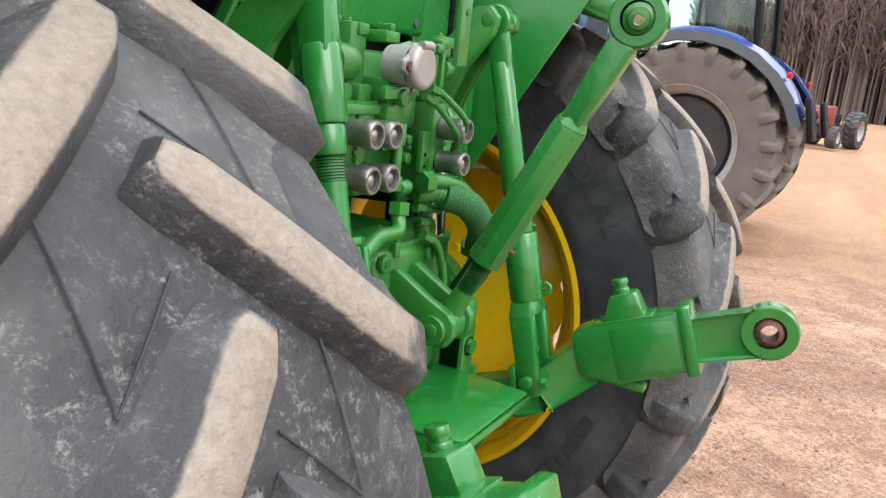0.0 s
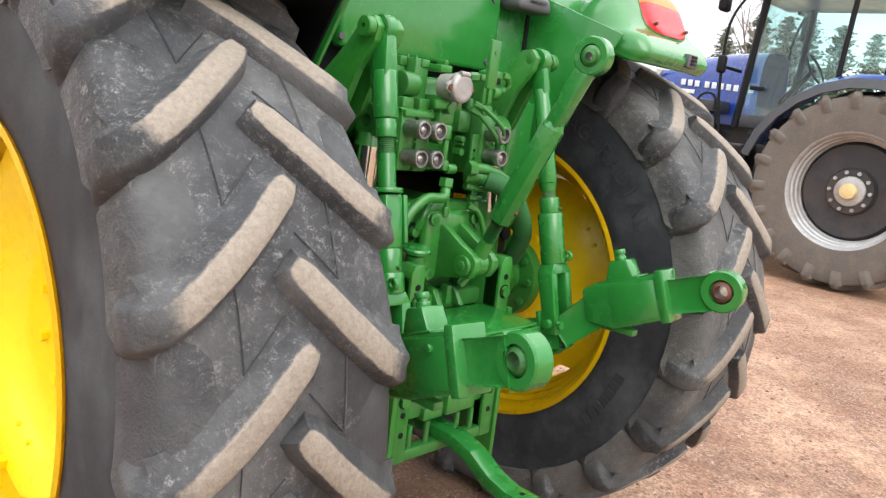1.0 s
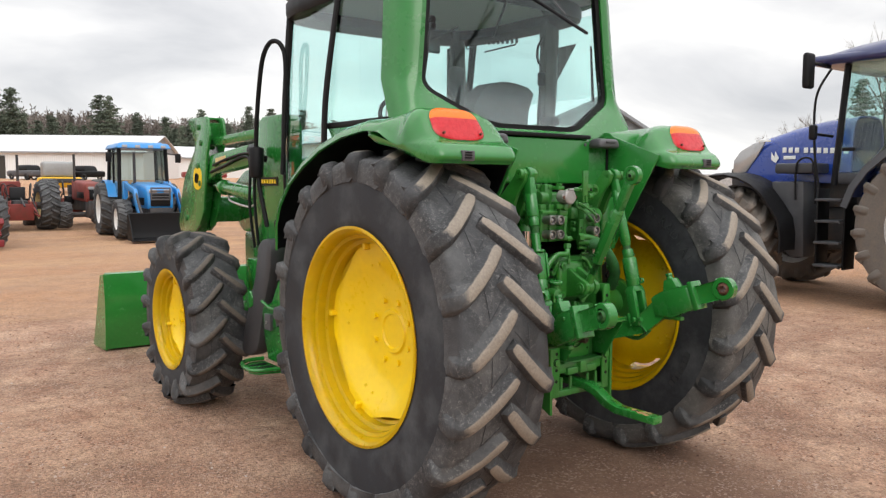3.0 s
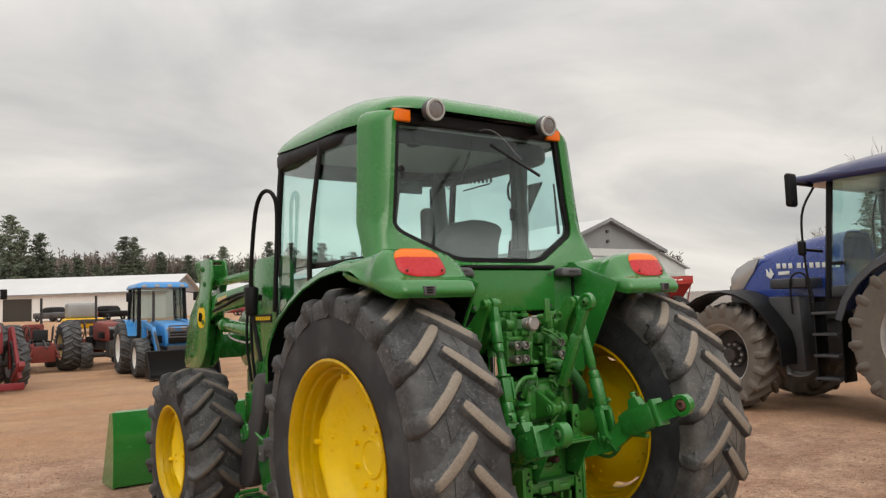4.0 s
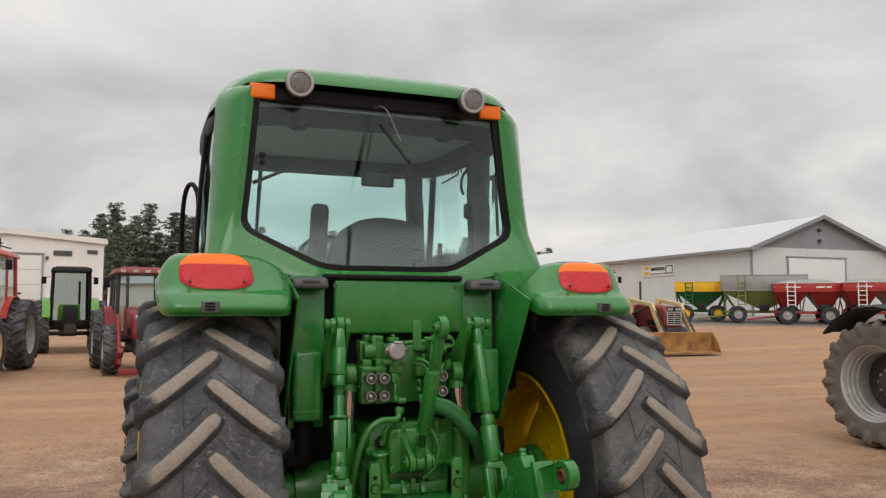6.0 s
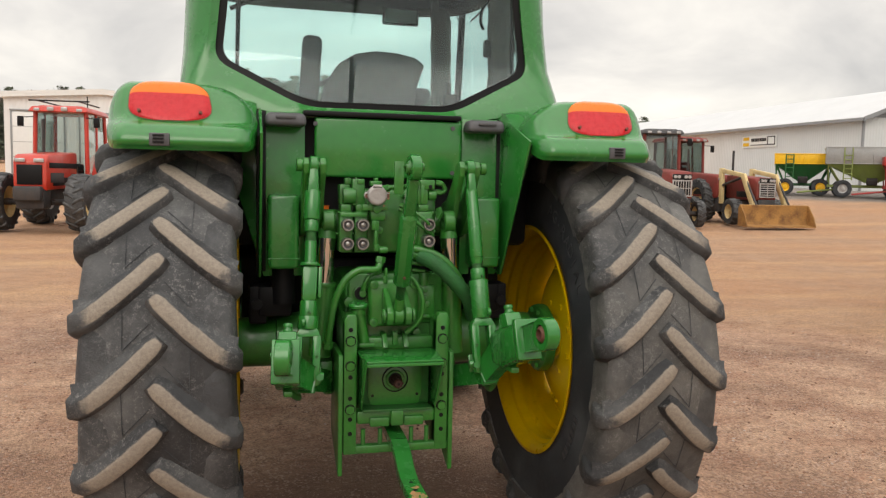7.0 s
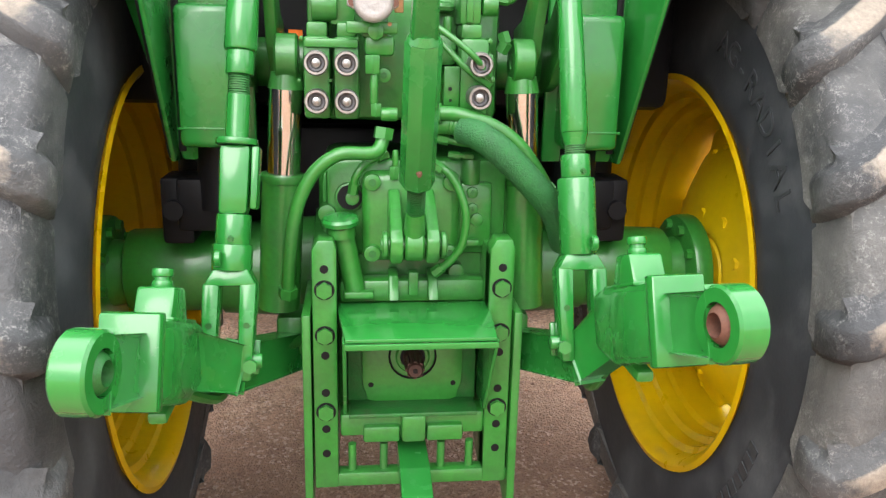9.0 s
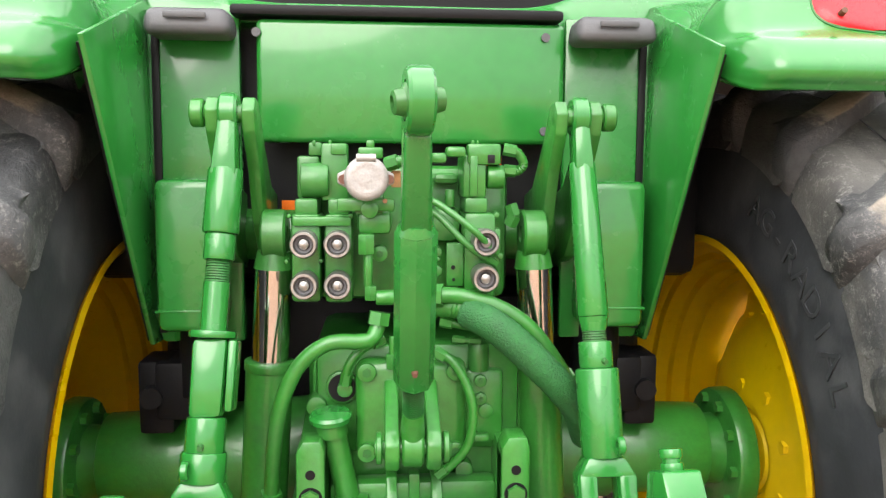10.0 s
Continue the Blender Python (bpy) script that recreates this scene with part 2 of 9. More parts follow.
RED_P = surface("red_paint", (0.38, 0.02, 0.02), 0.4, var=0.12, scale=3, coat=0.3, dirt=(0.16, 0.07, 0.05), dirt_amount=0.35)
MAROON = surface("faded_maroon_paint", (0.22, 0.018, 0.024), 0.5, var=0.15, scale=3, dirt=(0.16, 0.08, 0.07), dirt_amount=0.35)
ORANGE = surface("orange_red_paint", (0.52, 0.030, 0.014), 0.4, var=0.1, scale=3, coat=0.3, dirt=(0.25, 0.11, 0.06), dirt_amount=0.25)
OLDRED = surface("weathered_red_paint", (0.20, 0.028, 0.022), 0.65, var=0.25, scale=4, dirt=(0.12, 0.06, 0.04), dirt_amount=0.6)
CREAM = surface("cream_loader_paint", (0.66, 0.52, 0.26), 0.55, var=0.15, scale=4, dirt=(0.3, 0.16, 0.07), dirt_amount=0.4)
BUCKETRUST = surface("worn_yellow_bucket", (0.33, 0.165, 0.045), 0.7, var=0.3, scale=3, dirt=(0.09, 0.045, 0.03), dirt_amount=0.9, dirt_scale=2)
YEL2 = surface("implement_yellow_paint", (0.80, 0.47, 0.01), 0.45, var=0.1, scale=4, dirt=(0.3, 0.2, 0.08), dirt_amount=0.3)
JDG2 = surface("wagon_green_paint", (0.015, 0.13, 0.035), 0.45, var=0.15, scale=2, dirt=(0.1, 0.11, 0.08), dirt_amount=0.4)
OLIVE = surface("faded_olive_paint", (0.20, 0.26, 0.07), 0.55, var=0.15, scale=2, dirt=(0.22, 0.2, 0.14), dirt_amount=0.4)
GALV = surface("galvanised_sheet", (0.30, 0.31, 0.31), 0.5, 0.4, var=0.2, scale=2)
GREYSTEEL = surface("grey_wheel_steel", (0.42, 0.42, 0.42), 0.5, 0.3, var=0.2, scale=5, dirt=(0.22, 0.16, 0.12), dirt_amount=0.6)
WHITE_W = surface("white_wheel_paint", (0.72, 0.72, 0.70), 0.5, var=0.1, scale=5, dirt=(0.35, 0.26, 0.2), dirt_amount=0.4)
MUDRUBBER = surface("dusty_brown_tyre_rubber", (0.118, 0.104, 0.092), 0.85, var=0.25, scale=5, bump=0.002, bump_scale=120, dirt=(0.20, 0.16, 0.125), dirt_amount=0.6, dirt_scale=6)
IRON = surface("dark_cast_iron", (0.03, 0.03, 0.033), 0.55, var=0.3, scale=6, dirt=(0.12, 0.085, 0.065), dirt_amount=0.5)


def glass(name, tint, rough=0.0):
    m, n, l, p = nodes_of(name)
    p.inputs["Base Color"].default_value = (*tint, 1)
    p.inputs["Transmission Weight"].default_value = 1.0
    p.inputs["Roughness"].default_value = rough
    p.inputs["IOR"].default_value = 1.45
    return m


GLASS = glass("tinted_cab_glass", (0.77, 0.965, 0.94))
GLASS_D = glass("dark_tinted_glass", (0.42, 0.50, 0.48))


# ---- mesh helpers ----
def bm_new():
    return bmesh.new()


def join(bm, other):
    """Append the geometry of another bmesh, which is freed."""
    me = bpy.data.meshes.new("join")
    other.to_mesh(me)
    other.free()
    bm.from_mesh(me)
    bpy.data.meshes.remove(me)


def box(bm, c, s, bev=0.0, rot=None, taper=None, seg=2):
    """A box of size s round c; taper: factors (x, y) for its top."""
    b = bmesh.new()
    bmesh.ops.create_cube(b, size=1.0)
    for v in b.verts:
        k = (taper if taper and v.co.z > 0 else (1, 1))
        v.co = Vector((v.co.x * s[0] * k[0], v.co.y * s[1] * k[1], v.co.z * s[2]))
    if bev:
        bmesh.ops.bevel(b, geom=b.edges[:], offset=bev, segments=seg, profile=0.5, affect="EDGES")
    m = Matrix.Translation(c)
    if rot:
        m = m @ Euler([radians(a) for a in rot]).to_matrix().to_4x4()
    bmesh.ops.transform(b, matrix=m, verts=b.verts)
    join(bm, b)
    return bm


def rod(bm, p, q, r, r2=None, n=16, bev=0.0):
    """A round bar from p to q."""
    p, q = Vector(p), Vector(q)
    d = q - p
    r2 = r if r2 is None else r2
    b = bmesh.new()
    bmesh.ops.create_cone(b, cap_ends=True, segments=n, radius1=r, radius2=r2, depth=d.length)
    if bev:
        rim = [e for e in b.edges if abs(e.verts[0].co.z - e.verts[1].co.z) < 1e-6]
        bmesh.ops.bevel(b, geom=rim, offset=bev, segments=2, profile=0.5, affect="EDGES")
    m = Matrix.Translation((p + q) / 2) @ d.to_track_quat("Z", "Y").to_matrix().to_4x4()
    bmesh.ops.transform(b, matrix=m, verts=b.verts)
    join(bm, b)
    return bm


def lathe(bm, prof, c=(0, 0, 0), axis=(1, 0, 0), n=48, mat=None, closed=False):
    """Turn a profile of (along the axis, radius) round the axis through c; mat: a slot for each ring of faces."""
    q = Vector(axis).to_track_quat("Z", "Y").to_matrix()
    c = Vector(c)
    rings = []
    for a, r in prof:
        rings.append([bm.verts.new(c + q @ Vector((r * math.cos(2 * math.pi * i / n), r * math.sin(2 * math.pi * i / n), a))) for i in range(n)])
    pairs = list(zip(rings, rings[1:])) + ([(rings[-1], rings[0])] if closed else [])
    for k, (u, v) in enumerate(pairs):
        for i in range(n):
            fc = bm.faces.new((u[i], u[(i + 1) % n], v[(i + 1) % n], v[i]))
            if mat:
                fc.material_index = mat[k]
    return bm


def ring(bm, c, axis, r_out, r_in, width, n=28, bev=0.004):
    """An eye or collar: a short tube with chamfered edges."""
    h = width / 2
    lathe(bm, [(-h, r_in), (-h, r_out - bev), (-h + bev, r_out), (h - bev, r_out), (h, r_out - bev), (h, r_in)], c, axis, n, closed=True)
    return bm


def prism(bm, poly, axis, a, b, bev=0.0):
    """Extrude a polygon along an axis from a to b. Polygon in (y, z) for x, (x, z) for y, (x, y) for z."""
    t = bmesh.new()
    put = {"x": lambda p, k: (k, p[0], p[1]), "y": lambda p, k: (p[0], k, p[1]), "z": lambda p, k: (p[0], p[1], k)}[axis]
    lo = [t.verts.new(put(p, a)) for p in poly]
    hi = [t.verts.new(put(p, b)) for p in poly]
    t.faces.new(lo)
    t.faces.new(hi)
    for i in range(len(poly)):
        j = (i + 1) % len(poly)
        t.faces.new((lo[i], lo[j], hi[j], hi[i]))
    bmesh.ops.recalc_face_normals(t, faces=t.faces[:])
    if bev:
        bmesh.ops.bevel(t, geom=t.edges[:], offset=bev, segments=2, profile=0.5, affect="EDGES")
    join(bm, t)
    return bm


def smooth_path(pts, per=8):
    pts = [Vector(p) for p in pts]
    out = []
    for i in range(len(pts) - 1):
        p0, p1, p2, p3 = pts[max(i - 1, 0)], pts[i], pts[i + 1], pts[min(i + 2, len(pts) - 1)]
        for k in range(per):
            t = k / per
            out.append(0.5 * ((2 * p1) + (p2 - p0) * t + (2 * p0 - 5 * p1 + 4 * p2 - p3) * t * t + (3 * p1 - p0 - 3 * p2 + p3) * t ** 3))
    out.append(pts[-1])
    return out


def tube(bm, pts, r, n=10, per=8, ribs=0.0):
    """A hose or bent bar through the points; ribs: the depth of a corrugation."""
    path = smooth_path(pts, per) if per > 1 else [Vector(p) for p in pts]
    up = Vector((0.3, 0.2, 1)).normalized()
    rings = []
    for i, p in enumerate(path):
        t = (path[min(i + 1, len(path) - 1)] - path[max(i - 1, 0)]).normalized()
        s = t.cross(up)
        if s.length < 0.05:
            s = t.cross(Vector((1, 0, 0)))
        s.normalize()
        up = s.cross(t).normalized()
        rr = r + (ribs if i % 2 else 0)
        rings.append([bm.verts.new(p + (s * math.cos(2 * math.pi * k / n) + up * math.sin(2 * math.pi * k / n)) * rr) for k in range(n)])
    for u, v in zip(rings, rings[1:]):
        for k in range(n):
            bm.faces.new((u[k], u[(k + 1) % n], v[(k + 1) % n], v[k]))
    bm.faces.new(rings[0])
    bm.faces.new(rings[-1])
    return bm


def bolt(bm, c, axis, r=0.012, h=0.01):
    a = Vector(axis).normalized()
    return rod(bm, Vector(c) - a * 0.002, Vector(c) + a * h, r, n=6)


def grid_sheet(bm, rows, thick=0.0):
    """Skin a grid of points, given row by row; thick: its thickness, along the normals."""
    t = bmesh.new()
    vs = [[t.verts.new(p) for p in r] for r in rows]
    for a, b in zip(vs, vs[1:]):
        for i in range(len(a) - 1):
            t.faces.new((a[i], a[i + 1], b[i + 1], b[i]))
    if thick:
        bmesh.ops.recalc_face_normals(t, faces=t.faces[:])
        bmesh.ops.solidify(t, geom=t.faces[:], thickness=thick)
    join(bm, t)
    return bm


def link(name, bm, mats, sharp=38.0):
    me = bpy.data.meshes.new(name)
    bmesh.ops.recalc_face_normals(bm, faces=bm.faces[:])
    lim = radians(sharp)
    for fc in bm.faces:
        fc.smooth = True
    for e in bm.edges:
        e.smooth = len(e.link_faces) == 2 and e.calc_face_angle(0.0) < lim
    bm.to_mesh(me)
    bm.free()
    for m in (mats if isinstance(mats, (list, tuple)) else [mats]):
        me.materials.append(m)
    return new(name, me)


def part(name, bm, material, parent, label=""):
    """One mesh of its own under a thing or a part. The geometry is given in the thing's own space."""
    ob = link(name, bm, material)
    ob.parent = parent
    if label:
        ob["label"] = label
    return ob


def thing(name, label, category, place=None, group="", kind=""):
    ob = new(name)
    ob.empty_display_size = 0.2
    ob.matrix_basis = place or Matrix.Identity(4)
    return tagged(ob, label, category, group, kind)


def words(text, size, m, material, parent, depth=0.0008, spacing=1.0, name="lettering"):
    """Lettering as a mesh, with its middle at the pose m, in the parent's space."""
    cu = bpy.data.curves.new(name, "FONT")
    cu.body, cu.size, cu.extrude, cu.align_x, cu.align_y, cu.space_character = text, size, depth, "CENTER", "CENTER", spacing
    cu.resolution_u = 3
    tmp = new("lettering_source", cu)
    dg = bpy.context.evaluated_depsgraph_get()
    me = bpy.data.meshes.new_from_object(tmp.evaluated_get(dg))
    bpy.data.objects.remove(tmp)
    me.transform(m)
    me.materials.clear()
    me.materials.append(material)
    ob = new(name, me)
    ob.parent = parent
    return ob


# ---- tyres and rims ----
def tyre(bm, c, R, rim_r, half, n_lugs, lug_h=0.036, lug_w=0.046, sweep=0.19, seg=9, n=84, phase=0.0, lugs=True):
    """An R1 farm tyre, axle along x: slots 0 tread rubber, 1 worn lug faces, 2 sidewall. phase: the turn of its first lug, in degrees."""
    rc = R - lug_h
    prof = [(-half * 1.0, rim_r - 0.006), (-half * 1.06, rim_r + 0.012), (-half * 1.075, rim_r + 0.05), (-half * 1.085, (rim_r + rc) / 2), (-half * 1.075, rc - 0.11),
            (-half * 1.055, rc - 0.060), (-half * 1.02, rc - 0.030), (-half * 0.6, rc - 0.008), (0, rc)]
    prof = prof + [(-a, r) for a, r in prof[-2::-1]]
    k = len(prof) - 1
    slots = [2] * 4 + [0] * (k - 8) + [2] * 4
    lathe(bm, prof, c, (1, 0, 0), n, slots)
    C = Vector(c)

    def surf(x):
        a = abs(x) / half
        return rc - 0.007 * (a / 0.6) ** 2 - 0.12 * max(0, a - 0.8) ** 2 - 0.004

    if not lugs:
        return bm
    for s in (-1, 1):
        for i in range(n_lugs):
            lug(bm, c, R, half, s, radians(phase) + 2 * math.pi * (i + (0.5 if s > 0 else 0.0)) / n_lugs, lug_h, lug_w, sweep, seg)
    return bm


def lug(bm, c, R, half, s, phi0, lug_h, lug_w, sweep, seg, pitch=0.0):
    """One tread bar on side s, running back and outwards from the middle and over the shoulder: steep below, with a broad
    fillet into the pocket above. A wear layer marks its running face."""
    rc = R - lug_h
    C = Vector(c)
    wear = bm.verts.layers.float.get("wear") or bm.verts.layers.float.new("wear")
    k = lug_h / 0.036

    def floor(a):
        return rc - 0.007 * (a / 0.6) ** 2 - 0.12 * max(0, a - 0.8) ** 2 - 0.004

    stations = []
    for j in range(seg + 1):
        u = j / seg
        x = s * (-0.006 + u * (half * 0.99 + 0.006))
        cc = sweep * (1 - (1 - u) ** 1.22)
        stations.append((x, phi0 - cc / R, floor(abs(x) / half), lug_h * (0.97 if j == 0 else 1.0), lug_w * (0.96 + 0.06 * u + 0.30 * max(0, u - 0.75)), 0.0,
                         1.0 if u < 0.7 else max(0.35, 1.0 - 2.0 * (u - 0.7)), u))
    for x, dr, h, w, ln in ((1.045, 0.036, 0.032, 1.16, 0.6), (1.070, 0.062, 0.024, 1.20, 0.9), (1.082, 0.092, 0.014, 1.15, 1.0), (1.082, 0.122, 0.001, 1.0, 1.0)):
        stations.append((s * half * x, phi0 - (sweep + 0.006) / R, rc - dr * k, k * h, lug_w * w, ln, 0.0, 1.0))
    pts = []
    for x, phi, r, h, w, lean, wr, u in stations:
        e = Vector((0, -math.cos(phi), math.sin(phi)))
        pts.append((C + Vector((x, 0, 0)) + e * r, e, h, w, lean, wr, u))
    rings = []
    for j, (p, e, h, w, lean, wr, u) in enumerate(pts):
        t = (pts[min(j + 1, len(pts) - 1)][0] - pts[max(j - 1, 0)][0]).normalized()
        nn = (e * (1 - 0.85 * lean) + Vector((s, 0, 0)) * lean).normalized()
        nn = (nn - t * nn.dot(t)).normalized()
        up = t.cross(nn) * -s
        top = w * 0.5 * (0.80 if j == 0 else 1.0)
        f = k * (0.010 + 0.020 * u ** 1.6) * (1.0 if lean < 0.5 else 0.55)
        sec = [(-top - 0.013 * k, -0.002, 0.0), (-top - 0.006 * k, h * 0.55, 0.0), (-top - 0.001, h * 0.86, 0.40), (-top + 0.005, h, 1.0), (top - 0.006, h, 1.0), (top, h * 0.90, 0.55),
               (top + 0.004 + 0.18 * f, h * 0.62, 0.10), (top + 0.008 + 0.48 * f, h * 0.30, 0.05), (top + 0.010 + 0.80 * f, h * 0.10, 0.0), (top + 0.012 + 1.15 * f, -0.002, 0.0)]
        row = []
        for a, q, g in sec:
            v = bm.verts.new(p + up * a + nn * q)
            v[wear] = wr * g
            row.append(v)
        rings.append(row)
    m = len(rings[0])
    for u, v in zip(rings, rings[1:]):
        for q in range(m - 1):
            bm.faces.new((u[q], u[q + 1], v[q + 1], v[q])).material_index = 1
    # rounded nose
    back = (rings[0][4].co - rings[1][4].co).normalized()
    nose = []
    for i, v in enumerate(rings[0]):
        q = bm.verts.new(v.co + back * (0.010 if 2 < i < 6 else 0.014) + (rings[0][4].co - v.co) * 0.18)
        q[wear] = v[wear] * 0.5
        nose.append(q)
    for q in range(m - 1):
        bm.faces.new((rings[0][q], rings[0][q + 1], nose[q + 1], nose[q])).material_index = 1
    bm.faces.new(nose).material_index = 1
    bm.faces.new(rings[-1]).material_index = 1
    if pitch:
        # sawtooth shoulder pad: flush with the bar's outer end, a step below it, ramping down to the foot of the next bar
        end = phi0 - (sweep + 0.006) / R
        slant = sweep / R
        grid = []
        for a, dr, lean, f0, f1, lift, sl in ((0.52, 0.010, 0.0, 0.05, 0.50, 0.001, 0.40), (0.64, 0.012, 0.0, 0.02, 0.62, 0.006, 0.29), (0.76, 0.014, 0.0, 0.0, 0.76, 0.011, 0.18), (0.87, 0.018, 0.06, -0.03, 0.85, 0.015, 0.09), (0.95, 0.022, 0.18, -0.06, 0.88, 0.018, 0.03),
                                              (1.000, 0.029, 0.40, -0.09, 0.89, 0.020, 0.0), (1.034, 0.043, 0.65, -0.105, 0.89, 0.019, 0.0), (1.058, 0.064, 0.85, -0.11, 0.89, 0.016, 0.0), (1.070, 0.088, 1.0, -0.10, 0.88, 0.013, 0.0),
                                              (1.076, 0.106, 1.0, -0.06, 0.87, 0.012, 0.0), (1.078, 0.118, 1.0, 0.0, 0.85, 0.012, 0.0), (1.079, 0.122, 1.0, 0.04, 0.84, 0.011, 0.0), (1.079, 0.126, 1.0, 0.06, 0.83, -0.004, 0.0)):
            row = []
            for j in range(15):
                f = f0 - 0.015 if j == 0 else f0 + (f1 - f0) * ((j - 1) / 13) ** 1.25
                phi = end + f * pitch + slant * sl
                e = Vector((0, -math.cos(phi), math.sin(phi)))
                nn = (e * (1 - lean) + Vector((s, 0, 0)) * lean).normalized()
                fall = max(0.0, 1 - (j - 1) / 13)
                q = -0.004 if j in (0, 14) else lift * k * (0.10 + 0.90 * fall ** 1.2)
                row.append(bm.verts.new(C + Vector((s * half * a, 0, 0)) + e * (rc - dr * k) + nn * (min(q, lift) if lift < 0 else q)))
            grid.append(row)
        for u, v in zip(grid, grid[1:]):
            for j in range(14):
                bm.faces.new((u[j], u[j + 1], v[j + 1], v[j])).material_index = 0
    return bm


def mould_mark(bm, c, R, half, s, phi0, lug_h, pitch):
    """The thin raised V between two bars."""
    rc = R - lug_h
    C = Vector(c)
    pts = []
    ends = ((0.02, 0.23), (0.094, -0.08), (0.097, 0.47))
    for (x0, d0), (x1, d1) in zip(ends, ends[1:]):
        for k in range(8):
            x, phi = x0 + (x1 - x0) * k / 7, phi0 + (d0 + (d1 - d0) * k / 7) * pitch
            r = rc - 0.007 * (x / half / 0.6) ** 2 + 0.0005
            pts.append(C + Vector((s * x * half / 0.21, 0, 0)) + Vector((0, -math.cos(phi), math.sin(phi))) * r)
    tube(bm, pts, 0.0013, 5, 1)
    return bm


def rim_profile(half, r):
    """The section of a wheel from one lip over the stepped well to the other."""
    p = [(-0.985, 0.004), (-1.03, 0.016), (-1.045, 0.002), (-1.0, -0.012), (-0.90, -0.024), (-0.80, -0.026), (-0.765, -0.042), (-0.60, -0.047), (-0.565, -0.064), (-0.40, -0.069), (-0.365, -0.084), (-0.10, -0.088)]
    p = p + [(-a, d) for a, d in p[::-1]]
    return [(a * half, r + d) for a, d in p]


def rear_disc(bm, c, face, side, r, gaps=4, turn=0.0, cone=0.0, well=0.066, slit=0.072):
    """The dished centre of the wheel, welded to the well; long lens-shaped gaps stay where its edge runs straight."""
    n = 240
    rings = []
    C = Vector(c)
    for rad, off in ((0.060, 0.004), (0.080, 0.006), (0.086, 0.014), (0.104, 0.014), (0.112, 0.004), (0.125, 0.0), (0.185, -0.002), (0.205, -0.012), (0.26, -0.020), (0.32, -0.018), (0.37, -0.004), (1, 0.0)):
        row = []
        for i in range(n):
            a = 2 * math.pi * i / n
            q = ((a - turn) % (2 * math.pi / gaps)) - math.pi / gaps
            edge = r - well
            cut = edge - slit * r * max(0.0, 1 - (q / 0.36) ** 2)
            rr = (rad if rad < 1 else min(edge, cut)) * (r / 0.505 if rad < 1 else 1)
            row.append(bm.verts.new(C + Vector((face + side * (off * r / 0.505 + cone * min(1.0, max(0.0, rad - 0.12) / 0.26)), -rr * math.cos(a), rr * math.sin(a)))))
        rings.append(row)
    for u, v in zip(rings, rings[1:]):
        for i in range(n):
            bm.faces.new((u[i], u[(i + 1) % n], v[(i + 1) % n], v[i]))
    bm.faces.new(rings[0])
    bmesh.ops.recalc_face_normals(bm, faces=bm.faces[:])
    bmesh.ops.solidify(bm, geom=bm.faces[:], thickness=0.010)
    return bm


def wheel(parent, c, R, rim_r, half, n_lugs, side, face, paint, tyre_mats, lug_h=0.036, lug_w=0.046, sweep=0.19, name="rear_wheel", phase=0.0, turn=0.0, cone=0.0, gaps=5, pads=True, well=0.066, slit=0.072):
    bm = lathe(bm_new(), rim_profile(half * 1.06, rim_r), c, (1, 0, 0), 96)
    bmesh.ops.solidify(bm, geom=bm.faces[:], thickness=0.006)
    rim = part(name, bm, paint, parent)
    part("wheel_disc", rear_disc(bm_new(), c, face, side, rim_r, gaps, turn, cone, well, slit), paint, rim)
    t = tyre(bm_new(), c, R, rim_r, half, n_lugs, lug_h, lug_w, sweep, 10, 126, phase, False)
    ty = part("tyre", t, tyre_mats, parent, "weathered black tractor tyre with dusty worn chevron lugs")
    pitch = 2 * math.pi / n_lugs
    for s in (-1, 1):
        one = link("tread_lug", lug(bm_new(), (0, 0, 0), R, half, s, 0.0, lug_h, lug_w, sweep, 14, pitch if pads else 0.0), [tyre_mats[0], tyre_mats[1]], 46.0)
        mark = link("mould_mark", mould_mark(bm_new(), (0, 0, 0), R, half, s, 0.0, lug_h, pitch), SIDEWALL)
        for i in range(n_lugs):
            a = radians(phase) + pitch * (i + (0.5 if s > 0 else 0.0))
            for src in (one, mark):
                o = src if i == 0 else new(src.name.split(".")[0], src.data)
                o.parent = ty
                o.matrix_basis = Matrix.Translation(c) @ Matrix.Rotation(-a, 4, "X")
    C = Vector(c)
    k = rim_r / 0.505
    for i in range(8):
        a = 2 * math.pi * (i + 0.5) / 8
        part("wheel_nut", bolt(bm_new(), C + Vector((face, -0.158 * k * math.cos(a), 0.158 * k * math.sin(a))), (side, 0, 0), 0.016 * k, 0.026), paint, rim)
    for i in range(2 * gaps):
        a = 2 * math.pi / gaps * (i // 2) + (0.10 if i % 2 else -0.10) + turn
        e = Vector((0, -math.cos(a), math.sin(a)))
        fx = face + side * (-0.024 * k + cone * min(1.0, max(0.0, 0.335 - 0.12) / 0.26))
        part("disc_hole", rod(bm_new(), C + Vector((fx + 0.014, 0, 0)) + e * (0.335 * k), C + Vector((fx - 0.014, 0, 0)) + e * (0.335 * k), 0.007, None, 8), paint, rim)
    for i in range(gaps):
        a = 2 * math.pi / gaps * i + turn
        e = Vector((0, -math.cos(a), math.sin(a)))
        b = box(bm_new(), C + Vector((face + side * (cone + 0.006), 0, 0)) + e * (rim_r - 0.070), (0.045, 0.05, 0.024), 0.006, (math.degrees(-a), 0, 0))
        part("rim_clamp", b, paint, rim)
    return rim


